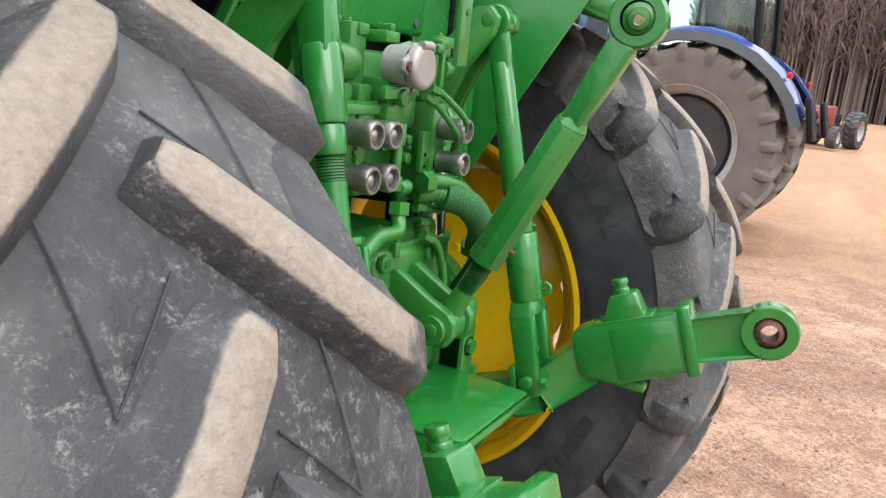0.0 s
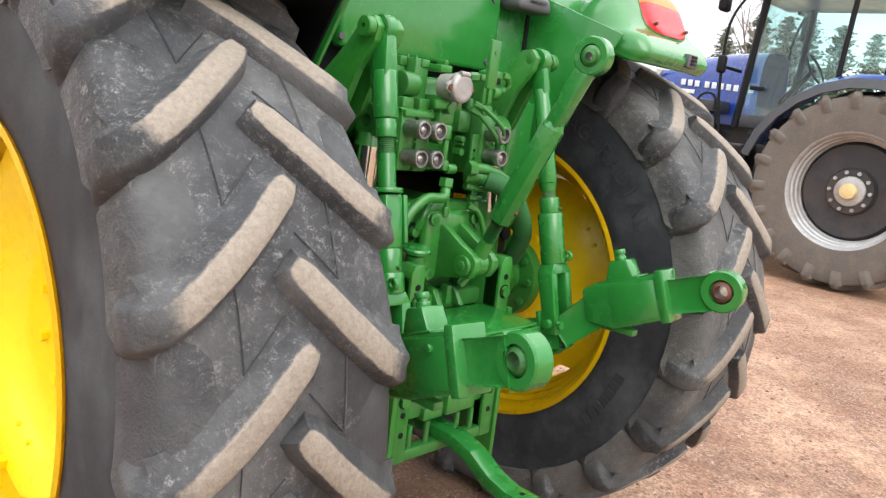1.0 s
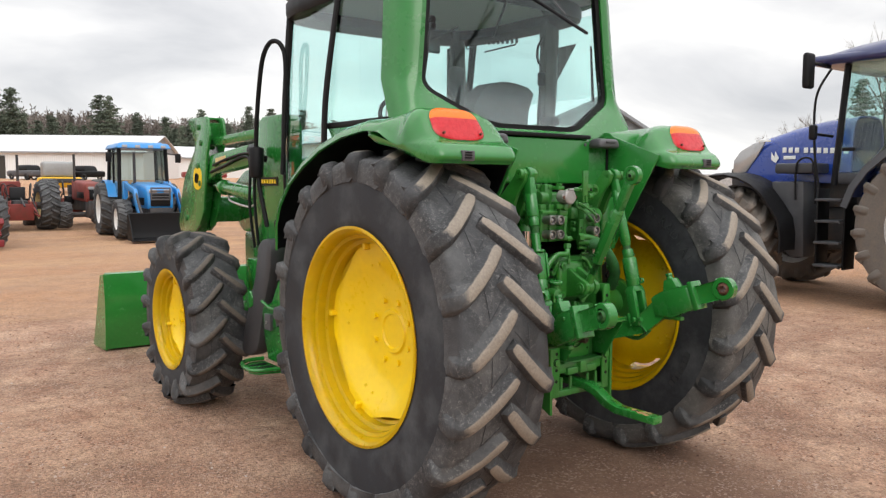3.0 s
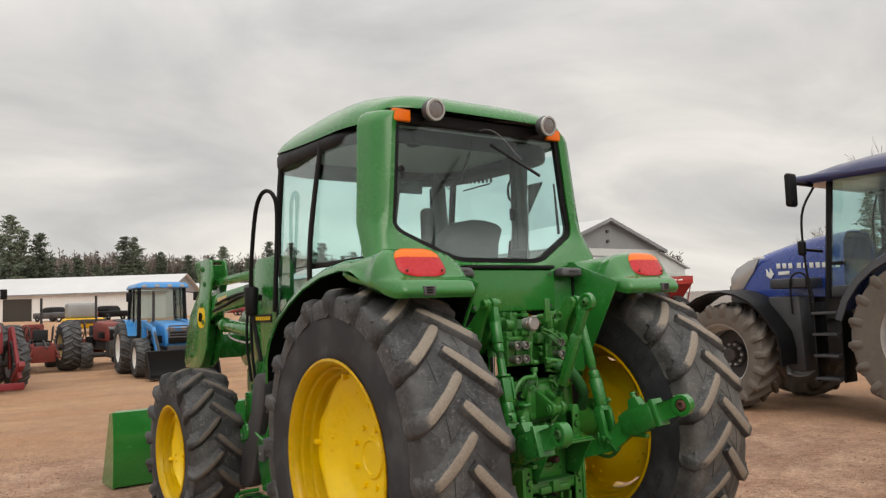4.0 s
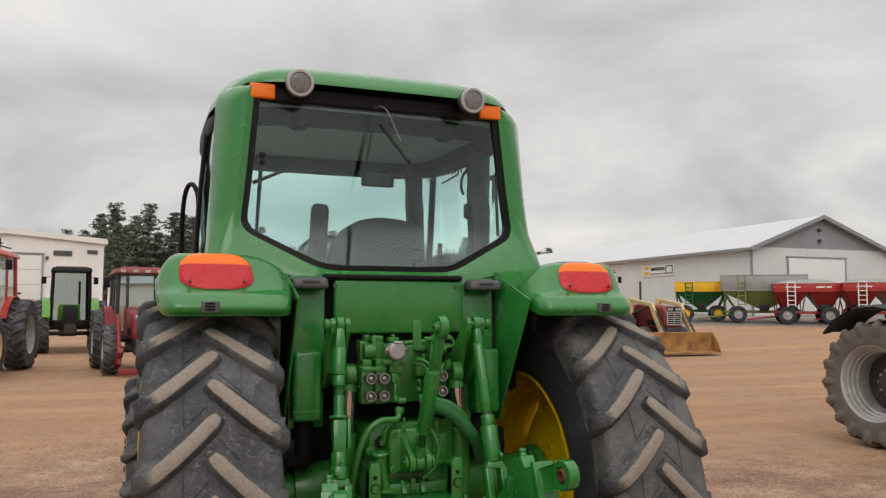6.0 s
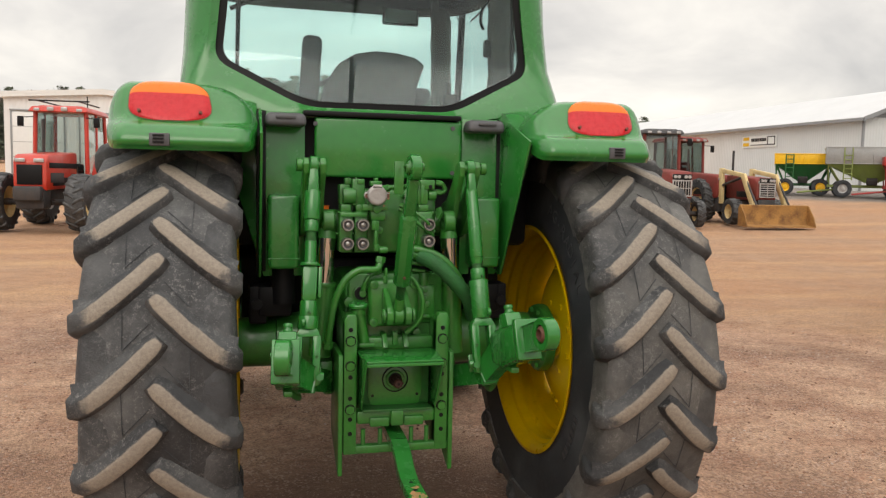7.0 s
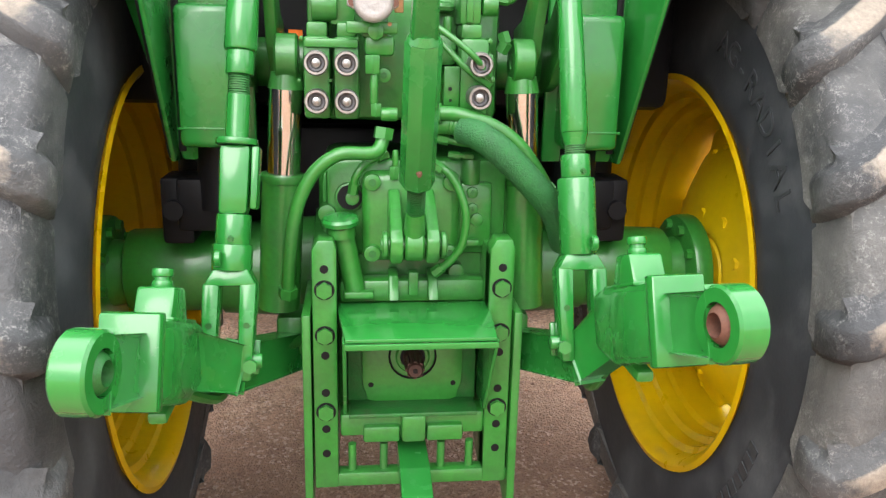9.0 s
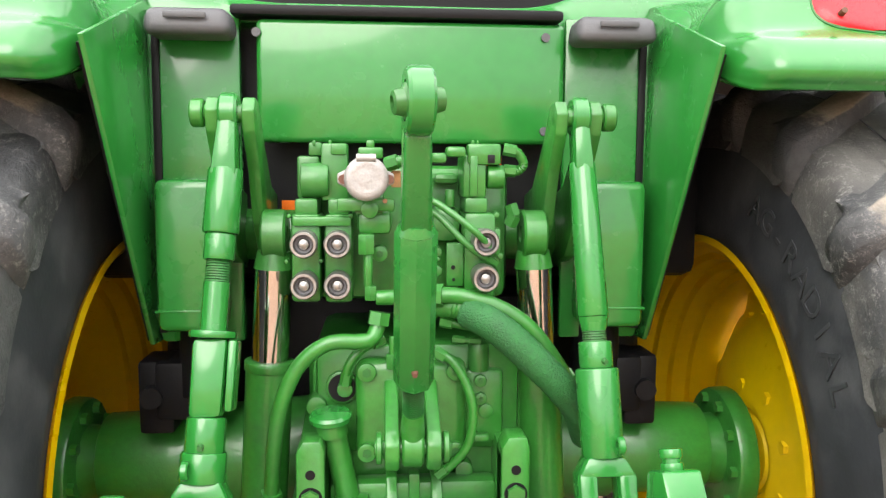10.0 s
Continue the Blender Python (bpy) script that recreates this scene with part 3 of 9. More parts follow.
AX, AZ = 0.077, 0.852
CX = 0.02
tractor = thing("tractor", "glossy green farm tractor with cab, yellow wheels and loader, on gravel", "tractor")
RT = [RUBBER, LUGTOP, SIDEWALL]
wheel(tractor, (-0.807, AX, AZ), 0.862, 0.490, 0.216, 20, -1, -0.008, YELLOW, RT, lug_w=0.050, sweep=0.195, phase=13.3, turn=0.524, cone=0.090)
wheel(tractor, (0.911, AX, AZ), 0.862, 0.490, 0.213, 20, 1, -0.100, YELLOW, [RUBBER_DUST, LUGTOP, SIDEWALL], lug_w=0.050, sweep=0.195, phase=3.6, turn=0.628, cone=0.10, well=0.084, slit=0.15)
RTF = [RUBBER, LUGTOP_F, SIDEWALL]
wheel(tractor, (-0.945, 2.47, 0.605), 0.612, 0.335, 0.16, 16, -1, -0.03, YELLOW, RTF, 0.044, 0.034, 0.150, "front_wheel", 6.0, 0.3, 0.05, 4, False)
wheel(tractor, (0.985, 2.47, 0.605), 0.612, 0.335, 0.16, 16, 1, 0.03, YELLOW, RTF, 0.044, 0.034, 0.150, "front_wheel", 3.0, 0.0, 0.05, 4, False)

# raised lettering on the inner sidewalls
def side_letters(wheel_c, half, x_side, text, start, step, rad, size):
    ty = [o for o in tractor.children if o.name.startswith("tyre") and abs(o.matrix_basis.translation.x) < 9]
    ty = ty[0 if wheel_c[0] < 0 else 1]
    for i, ch in enumerate(text):
        a = radians(start - step * i)
        out = Vector((0, -math.cos(a), math.sin(a)))
        ahead = Vector((0, -math.sin(a), -math.cos(a)))
        face = Vector((x_side, 0, 0))
        m = Matrix((ahead, out, face)).transposed().to_4x4()
        at_ = Vector(wheel_c) + out * rad + face * (half * 1.0845)
        if ch == "|":
            b = box(bm_new(), (0, 0, 0), (size * 0.5, size * 0.7, 0.003), 0.0)
            bmesh.ops.transform(b, matrix=Matrix.Translation(at_) @ m, verts=b.verts)
            part("raised_bar", b, LETTER, ty)
        elif ch != " ":
            words(ch, size, Matrix.Translation(at_) @ m, LETTER, ty, 0.0016, 1.0, "raised_letter")


side_letters((0.911, AX, AZ), 0.213, -1, "AG-RADIAL", 67.5, 4.85, 0.625, 0.075)
side_letters((0.911, AX, AZ), 0.213, -1, "|||||||", -20.0, 3.2, 0.60, 0.045)

# rear axle, gearbox and chassis
for s in (-1, 1):
    bm = bm_new()
    rod(bm, (CX + s * 0.22, AX, 0.875), (CX + s * 0.44, AX, 0.872), 0.125, 0.11, 28)
    rod(bm, (CX + s * 0.44, AX, 0.872), (CX + s * 0.66, AX, 0.868), 0.103, 0.10, 28, 0.008)
    rod(bm, (CX + s * 0.66, AX, 0.865), (CX + s * 0.725, AX, 0.862), 0.075, 0.085, 28)
    part("rear_axle_housing", bm, GREEN_C, tractor)
for s in (-1, 1):
    bm = bm_new()
    rod(bm, (CX + s * 0.70, AX, AZ), (CX + s * 0.745, AX, AZ), 0.148, 0.152, 36, 0.008)
    for i in range(10):
        a = 2 * math.pi * i / 10
        bolt(bm, (CX + s * 0.70, AX - 0.125 * math.cos(a), AZ + 0.125 * math.sin(a)), (-s, 0, 0), 0.013, 0.014)
    part("axle_flange", bm, GREEN_C, tractor)
gear = part("gearbox_housing", box(bm_new(), (CX, 0.10, 0.895), (0.40, 0.66, 0.55), 0.03), GREEN_C, tractor)
part("clutch_housing", box(bm_new(), (CX, 0.9, 0.85), (0.36, 1.3, 0.5), 0.04), GREEN_C, gear)
part("engine_block", box(bm_new(), (CX, 2.2, 0.80), (0.42, 1.6, 0.42), 0.04), GREEN_C, gear)
part("rear_housing_cover", box(bm_new(), (CX, -0.215, 1.09), (0.37, 0.06, 0.20), 0.012), GREEN_C, gear)
bm = rod(bm_new(), (-0.80, 2.47, 0.60), (0.82, 2.47, 0.60), 0.085, None, 20)
box(bm, (CX, 2.47, 0.62), (0.3, 0.3, 0.26), 0.03)
part("front_axle", bm, GREEN_C, tractor)

# added black boxes: fill the hollow underside and block light from ahead and below
part("belly_tank", box(bm_new(), (CX, 0.70, 0.98), (1.16, 0.95, 0.50), 0.05, seg=3), BLACK, tractor)
part("axle_shroud", box(bm_new(), (CX, 0.22, 1.06), (0.86, 0.10, 0.30), 0.02), BLACK, tractor)

# hood, ahead of the cab
bm = prism(bm_new(), [(1.35, 1.2), (3.05, 1.15), (3.25, 1.3), (3.22, 1.55), (3.0, 1.66), (1.35, 1.78)], "x", -0.34, 0.36, 0.06)
part("hood", bm, GREEN, tractor)
bm = box(bm_new(), (CX, 3.0, 0.9), (0.5, 0.5, 0.5), 0.03)
part("front_weight_frame", bm, GREEN, tractor)
bm = rod(bm_new(), (0.62, 1.5, 1.5), (0.62, 1.5, 2.5), 0.045, None, 20)
part("exhaust_stack", bm, BLACK, tractor)


# fenders: an arched sheet over each rear tyre with a lamp pod at its tail
def fender(s):
    rows = []
    xs = [0.50, 0.54, 0.62, 0.74, 0.86, 0.95, 0.982, 0.992]
    drop = [0.0, 0.008, 0.016, 0.018, 0.012, 0.0, -0.022, -0.05]
    arc = [(1.04, 1.20), (1.035, 1.34), (0.985, 1.45), (0.86, 1.575), (0.70, 1.67), (0.50, 1.755), (0.28, 1.812), (0.06, 1.835), (-0.06, 1.828)]
    for y, z in arc:
        d = Vector((0, y - AX, z - AZ)).normalized()
        rows.append([Vector((s * x, y, z)) + d * q for x, q in zip(xs, drop)])
    bm = grid_sheet(bm_new(), rows, 0.012)
    f = part("fender", bm, GREEN, tractor)
    # lamp pod: a soft swelling at the tail, round at both ends, its crest rising round the lens
    def ease(x, w_in, w_out, p):
        d = max(0.0, (0.497 + w_in - x) / w_in, (x - 1.000 + w_out) / w_out)
        return max(0.0, 1 - min(1.0, d) ** p) ** (1 / p)

    def section(x):
        e_t, e_b, e_y = ease(x, 0.20, 0.085, 2.0), ease(x, 0.05, 0.045, 2.2), ease(x, 0.07, 0.075, 2.0)
        zm = 1.715
        zt, zb, yr = zm + 0.153 * e_t, zm - 0.085 * e_b, -0.27 - 0.204 * e_y
        fz = 1.829 + drop[-1]
        for (x0, q0), (x1, q1) in zip(list(zip(xs, drop)), list(zip(xs, drop))[1:]):
            if x0 <= x <= x1:
                fz = 1.829 + q0 + (q1 - q0) * (x - x0) / (x1 - x0)
        xf = min(x, 0.990)
        return smooth_path([(s * xf, 0.02, fz - 0.018), (s * x, -0.06, fz - 0.022 - 0.052 * e_b), (s * x, -0.22, zm - 0.030 * e_b), (s * x, yr + 0.05 * e_y, zb + 0.003), (s * x, yr + 0.012 * e_y, zb + 0.010 * e_b), (s * x, yr, zb + 0.035 * e_b),
                            (s * x, yr + 0.028 * e_y, zm - 0.009 * e_b), (s * x, yr + 0.078 * e_y, zm + 0.025 * e_t), (s * x, yr + 0.122 * e_y, zm + 0.098 * e_t), (s * x, yr + 0.152 * e_y, zm + 0.139 * e_t), (s * x, yr + 0.200 * e_y, zt),
                            (s * x, -0.20, zm + (zt * 0.62 + (fz + 0.004) * 0.38 - zm) * e_t), (s * x, -0.07, fz - 0.006 + 0.010 * e_t), (s * xf, 0.02, fz - 0.006)], 6)

    xs_p = [0.497 + 0.120 * (1 - math.cos(k * math.pi / 24)) for k in range(13)] + [0.617 + 0.03 * k for k in range(1, 10)] + [0.887 + 0.113 * math.sin(k * math.pi / 24) for k in range(1, 13)]
    rows_p = [section(x) for x in xs_p]
    b = grid_sheet(bm_new(), rows_p, 0.0)
    bmesh.ops.remove_doubles(b, verts=b.verts[:], dist=0.0002)
    part("lamp_pod", b, GREEN, f)

    # tail lamp: a lens that follows the pod's surface, amber above and red below
    def lens(v0, v1, grow, lift):
        rows_l = []
        for j in range(17):
            v = v0 + (v1 - v0) * j / 16
            half_w = (0.132 + grow) * max(0.0, 1 - abs(v) ** 3.4) ** (1 / 2.8) * (1.0 - 0.06 * v)
            row = []
            for i in range(25):
                u = -1 + i / 12
                x = 0.790 + 0.006 * v + u * half_w
                sec = section(x)
                want = 1.797 + (0.070 + grow) * v
                for q0, q1 in zip(sec[24:], sec[25:]):
                    if q1.z >= want or q1.y > -0.25:
                        break
                k = max(0.0, min(1.0, (want - q0.z) / max(1e-5, q1.z - q0.z)))
                q = q0 + (q1 - q0) * k
                rim = max(0.0, 1 - (abs(u) ** 5 if half_w > 0.02 else 1)) ** 0.5 * max(0.0, 1 - abs(v) ** 6) ** 0.5
                row.append(q + Vector((0, -0.75, 0.66)) * (0.001 + lift * rim))
            rows_l.append(row)
        return grid_sheet(bm_new(), rows_l, 0.004)

    # thin dark green sheet: the shading round the lens, put into colour
    part("lamp_gasket", lens(-0.995, 0.995, 0.0025, 0.003), GREEN_D, f)
    part("red_lens", lens(-0.985, 0.26, 0.0, 0.014), RED_LENS, f, "red tail lamp lens")
    part("amber_lens", lens(0.27, 0.985, 0.0, 0.014), AMBER, f, "amber turn lamp lens")
    for x in (0.69, 0.885):
        part("lens_screw", rod(bm_new(), (s * x, -0.380, 1.752), (s * x, -0.409, 1.762), 0.0055, None, 10), RUST, f)
    b = box(bm_new(), (s * 0.815, -0.471, 1.664), (0.064, 0.02, 0.042), 0.004)
    refl = part("reflector", b, DARKGREY, f)
    for z in (1.677, 1.666, 1.655):
        part("reflector_bar", box(bm_new(), (s * 0.818, -0.482, z), (0.034, 0.006, 0.006)), BLACK, refl)
    # inner wall between fender and cab, its tail edge slanting forwards and down
    b = prism(bm_new(), [(-0.42, 1.70), (-0.10, 1.16), (0.9, 1.10), (1.03, 1.35), (0.75, 1.66), (0.3, 1.80), (-0.1, 1.81)], "x", min(s * 0.484, s * 0.494), max(s * 0.484, s * 0.494), 0.003)
    part("inner_wall", b, GREEN, f)
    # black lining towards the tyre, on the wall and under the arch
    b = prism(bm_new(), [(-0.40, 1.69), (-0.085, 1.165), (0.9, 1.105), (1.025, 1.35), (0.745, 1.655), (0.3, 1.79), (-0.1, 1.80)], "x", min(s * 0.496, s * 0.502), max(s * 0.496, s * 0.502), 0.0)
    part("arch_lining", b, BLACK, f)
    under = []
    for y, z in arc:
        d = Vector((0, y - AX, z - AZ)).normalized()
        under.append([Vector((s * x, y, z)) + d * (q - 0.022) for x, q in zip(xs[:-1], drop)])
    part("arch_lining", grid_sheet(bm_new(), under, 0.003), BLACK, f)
    return f


fender(-1)
fender(1)

# tail panels under the rear window
for s in (-1, 1):
    b = prism(bm_new(), [(s * 0.316, 1.16), (s * 0.316, 1.80), (s * 0.50, 1.80), (s * 0.64, 1.715), (s * 0.475, 1.16)], "y", -0.075, -0.052, 0.006)
    part("rear_side_panel", b, GREEN, tractor)
    part("panel_seam", box(bm_new(), (s * 0.473, -0.077, 1.49), (0.014, 0.010, 0.62), 0.001), BLACK, tractor)
    b = box(bm_new(), (s * 0.402, -0.115, 1.34), (0.118, 0.11, 0.285), 0.016, seg=3)
    box(b, (s * 0.402, -0.116, 1.238), (0.121, 0.112, 0.005), 0.001)
    part("valve_cover_box", b, GREEN, tractor)
    b = box(bm_new(), (s * 0.395, -0.125, 1.766), (0.158, 0.10, 0.050), 0.018, seg=3, taper=(0.94, 0.8))
    box(b, (s * 0.395, -0.176, 1.774), (0.075, 0.006, 0.012), 0.003)
    part("panel_latch", b, DARKGREY, tractor, "dark grey plastic latch")
    b = rod(bm_new(), (s * 0.40, -0.05, 1.19), (s * 0.40, -0.05, 1.05), 0.05, None, 14)
    box(b, (s * 0.43, -0.02, 1.06), (0.13, 0.12, 0.12), 0.012)
    box(b, (s * 0.495, -0.02, 1.045), (0.07, 0.10, 0.15), 0.01)
    rod(b, (s * 0.50, -0.07, 1.05), (s * 0.50, -0.09, 1.05), 0.022, None, 12)
    part("rubber_mount", b, BLACK, tractor)
b = box(bm_new(), (CX - 0.006, -0.085, 1.668), (0.592, 0.04, 0.232), 0.012, seg=3)
panel = part("rear_access_panel", b, GREEN, tractor)
part("window_sill_trim", box(bm_new(), (-0.012, -0.070, 1.797), (0.63, 0.095, 0.020), 0.006), BLACK, tractor)
for x in (-0.28, 0.27):
    for z in (1.757, 1.578):
        part("panel_screw", rod(bm_new(), (x, -0.103, z), (x, -0.110, z), 0.0085, None, 14), DARKGREY, panel)
b = box(bm_new(), (CX, 0.03, 1.60), (0.70, 0.10, 0.42), 0.0)
part("cab_rear_bulkhead", b, BLACK, tractor)

for x, z, w, h in ((0.185, 1.515, 0.030, 0.030), (-0.232, 1.425, 0.030, 0.026)):
    part("warning_decal", box(bm_new(), (x, -0.0225, z), (w, 0.003, h), 0.0), AMBER, tractor, "small orange warning decal")

# ---- cab ----
def post(bm, prof, n=10, r=(0.05, 0.04)):
    """A pillar along a path of points with an oval section r = (across x, along y)."""
    path = smooth_path(prof, 6)
    rings = []
    for p in path:
        rings.append([bm.verts.new(p + Vector((r[0] * math.cos(2 * math.pi * k / n), r[1] * math.sin(2 * math.pi * k / n), 0))) for k in range(n)])
    for u, v in zip(rings, rings[1:]):
        for k in range(n):
            bm.faces.new((u[k], u[(k + 1) % n], v[(k + 1) % n], v[k]))
    bm.faces.new(rings[0])
    bm.faces.new(rings[-1])
    return bm


# rear frame: a six-sided opening in a thick moulded surround with round corners
def fillet(poly, radii, n=7):
    """Round the corners of a closed polygon with arcs of n points each."""
    out = []
    for i, (x, z) in enumerate(poly):
        p, a, c = Vector((x, z)), Vector(poly[i - 1]), Vector(poly[(i + 1) % len(poly)])
        d0, d1 = (a - p).normalized(), (c - p).normalized()
        q0, q1 = p + d0 * radii[i], p + d1 * radii[i]
        for k in range(n):
            t = k / (n - 1)
            q = q0 * (1 - t) ** 2 + p * 2 * t * (1 - t) + q1 * t * t
            out.append((q.x, q.y))
    return out


RAD = [0.03, 0.10, 0.10, 0.10, 0.10, 0.03, 0.03, 0.03]
OUT = fillet([(-0.800, 1.835), (-0.780, 2.15), (-0.756, 2.665), (0.742, 2.665), (0.768, 2.15), (0.797, 1.835), (0.33, 1.775), (-0.36, 1.775)], RAD)
SHO = fillet([(-0.797, 1.838), (-0.758, 2.13), (-0.712, 2.665), (0.690, 2.665), (0.747, 2.13), (0.794, 1.838), (0.33, 1.775), (-0.36, 1.775)], RAD)
MID = fillet([(-0.765, 1.86), (-0.725, 2.12), (-0.675, 2.655), (0.652, 2.655), (0.713, 2.12), (0.762, 1.86), (0.33, 1.785), (-0.36, 1.785)], [0.05, 0.10, 0.09, 0.09, 0.10, 0.05, 0.05, 0.05])
INN = fillet([(-0.662, 2.005), (-0.640, 2.22), (-0.605, 2.655), (0.570, 2.655), (0.616, 2.22), (0.645, 2.010), (0.290, 1.825), (-0.320, 1.825)], [0.06, 0.05, 0.035, 0.035, 0.05, 0.06, 0.08, 0.08])


def rear_y(z):
    return 0.105 + 0.02 * (z - 2.3) - 0.11 * max(0.0, (2.04 - z) / 0.22) ** 1.4


b = bmesh.new()
lay = []
for poly, dy in ((OUT, 0.135), (OUT, 0.105), (SHO, 0.036), (MID, -0.010), ([(m[0] * 0.4 + q[0] * 0.6, m[1] * 0.4 + q[1] * 0.6) for m, q in zip(MID, INN)], -0.030), (INN, -0.022), (INN, 0.05)):
    lay.append([b.verts.new((x, rear_y(z) + dy, z)) for x, z in poly])
for u, v in zip(lay, lay[1:] + lay[:1]):
    for i in range(len(u)):
        j = (i + 1) % len(u)
        b.faces.new((u[i], u[j], v[j], v[i]))
bmesh.ops.recalc_face_normals(b, faces=b.faces[:])
part("cab_rear_frame", b, GREEN, tractor)

# black rubber seal and rear glass
b = bmesh.new()
lay = []
for k, dy in ((1.0, 0.02), (1.0, -0.010), (0.955, -0.010), (0.955, 0.02)):
    lay.append([b.verts.new((x * k, rear_y(z) + dy, 2.2 + (z - 2.2) * (k if k == 1 else 0.932))) for x, z in INN])
for u, v in zip(lay, lay[1:] + lay[:1]):
    for i in range(len(u)):
        j = (i + 1) % len(u)
        b.faces.new((u[i], u[j], v[j], v[i]))
part("window_seal", b, BLACK, tractor)
def span_at(z):
    """Left and right edge of the window's opening at a height."""
    xs = []
    for (xa, za), (xb, zb) in zip(INN, INN[1:] + INN[:1]):
        if (za - z) * (zb - z) <= 0 and za != zb:
            xs.append(xa + (xb - xa) * (z - za) / (zb - za))
    return min(xs), max(xs)


b = bmesh.new()
z_lo, z_hi = min(q[1] for q in INN) + 0.0006, max(q[1] for q in INN) - 0.0006
heights = [z_lo + (2.06 - z_lo) * k / 14 for k in range(14)] + [2.06 + (z_hi - 0.04 - 2.06) * k / 4 for k in range(4)] + [z_hi - 0.04 * (1 - k / 5) for k in range(6)]
faces_of = []
for d in (0.004, 0.009):
    sheet = []
    for z in heights:
        xl, xr = span_at(z)
        sheet.append([b.verts.new(((xl + (xr - xl) * k / 4) * 0.955, rear_y(z) + d, 2.2 + (z - 2.2) * 0.945)) for k in range(5)])
    for p, q in zip(sheet, sheet[1:]):
        for k in range(4):
            b.faces.new((p[k], p[k + 1], q[k + 1], q[k]))
    faces_of.append(sheet)
f0, f1 = faces_of
edge0 = f0[0] + [r[-1] for r in f0[1:]] + f0[-1][-2::-1] + [r[0] for r in f0[-2:0:-1]]
edge1 = f1[0] + [r[-1] for r in f1[1:]] + f1[-1][-2::-1] + [r[0] for r in f1[-2:0:-1]]
for i in range(len(edge0)):
    j = (i + 1) % len(edge0)
    b.faces.new((edge0[i], edge0[j], edge1[j], edge1[i]))
rear_glass = part("rear_window", b, GLASS, tractor, "tinted rear window glass")
rear_glass.visible_shadow = False


# roof: a crowned cap with round corners over a dark lip
def cap(scale, rise, edge_z, n=72):
    """Rings of a rounded-square plan, from the rim to the middle."""
    rows = []
    for r in (1.0, 0.998, 0.988, 0.965, 0.92, 0.84, 0.70, 0.50, 0.25, 0.0):
        row = []
        for i in range(n + 1):
            a = 2 * math.pi * i / n
            cu, cv = math.cos(a), math.sin(a)
            v = math.copysign(abs(cv) ** 0.36, cv) * scale
            x = -0.005 + math.copysign(abs(cu) ** 0.36, cu) * 0.772 * r * scale * (1 - 0.035 * max(0, v) ** 3 - 0.13 * max(0, -v) ** 4)
            y = 0.775 + v * (0.765 if v > 0 else 0.73) * r
            k = (1 - r ** 7) ** 0.6 * (1 - 0.10 * r * r)
            yy = (y - 0.775) / 0.73
            h = rise * (1 - 0.40 * max(0, yy) ** 1.6 - 0.06 * max(0, -yy) ** 3)
            z0 = edge_z(y)
            row.append(Vector((x, y, z0 + (h + 2.575 - z0) * k if rise else z0)))
        rows.append(row)
    return rows


def rim_z(y):
    k = max(0.0, min(1.0, (y - 0.13) / 0.14))
    return 2.668 + (2.594 - 2.668) * k + 0.055 * max(0, (y - 0.9) / 0.6) ** 1.6


part("cab_roof", grid_sheet(bm_new(), cap(1.0, 0.248, rim_z), 0.0), GREEN, tractor)
rows_g = cap(0.985, 0.0, lambda y: 2.575)
lip = []
for k, z, up in ((0.86, 2.600, 0.0), (0.86, 2.540, 0.0), (0.965, 2.508, 0.0), (1.004, 2.512, 0.005), (1.018, 2.535, 0.02), (1.018, 2.575, 0.045), (0.990, 2.602, 0.055)):
    lip.append([Vector((q.x * k, 0.755 + (q.y - 0.755) * (k if q.y > 0.755 else 0.76), z + up * max(0, (q.y - 0.9) / 0.6) ** 1.6)) for q in rows_g[0]])
part("roof_gutter", grid_sheet(bm_new(), lip, 0.0), BLACK, tractor)
b = box(bm_new(), (0, 0.80, 2.605), (1.34, 1.20, 0.02), 0.006)
part("headliner", b, LINER, tractor)
# dark recess band above the rear window with lamps
b = box(bm_new(), (-0.012, 0.135, 2.628), (1.22, 0.06, 0.082), 0.012, seg=3)
part("rear_roof_band", b, BLACK, tractor)
for s in (-1, 1):
    b = box(bm_new(), (s * 0.553 - 0.019, 0.098, 2.626), (0.112, 0.03, 0.068), 0.008, seg=3)
    part("turn_lamp", b, AMBER, tractor, "amber indicator lamp")
    c = Vector((s * 0.41 - 0.015, -0.010, 2.648))
    b = bm_new()
    lathe(b, [(0.012, 0.0), (0.012, 0.046), (0.002, 0.060), (-0.014, 0.063), (-0.045, 0.055), (-0.066, 0.03), (-0.07, 0.0)], c, (0.0, -1, -0.12), 32)
    lamp = part("work_lamp", b, DARKGREY, tractor, "round grey work lamp")
    part("lamp_rim", ring(bm_new(), c + Vector((0, -0.010, -0.001)), (0.0, -1, -0.12), 0.061, 0.047, 0.014), LAMP_RIM, lamp)
    b = bm_new()
    lathe(b, [(0.016, 0.0), (0.0155, 0.02), (0.014, 0.036), (0.010, 0.048)], c + Vector((0, -0.001, -0.0)), (0.0, -1, -0.12), 32)
    part("lamp_lens", b, LAMP_GLASS, lamp)
    b = box(bm_new(), (c.x, 0.06, 2.628), (0.03, 0.10, 0.03), 0.006)
    part("lamp_bracket", b, BLACK, lamp)

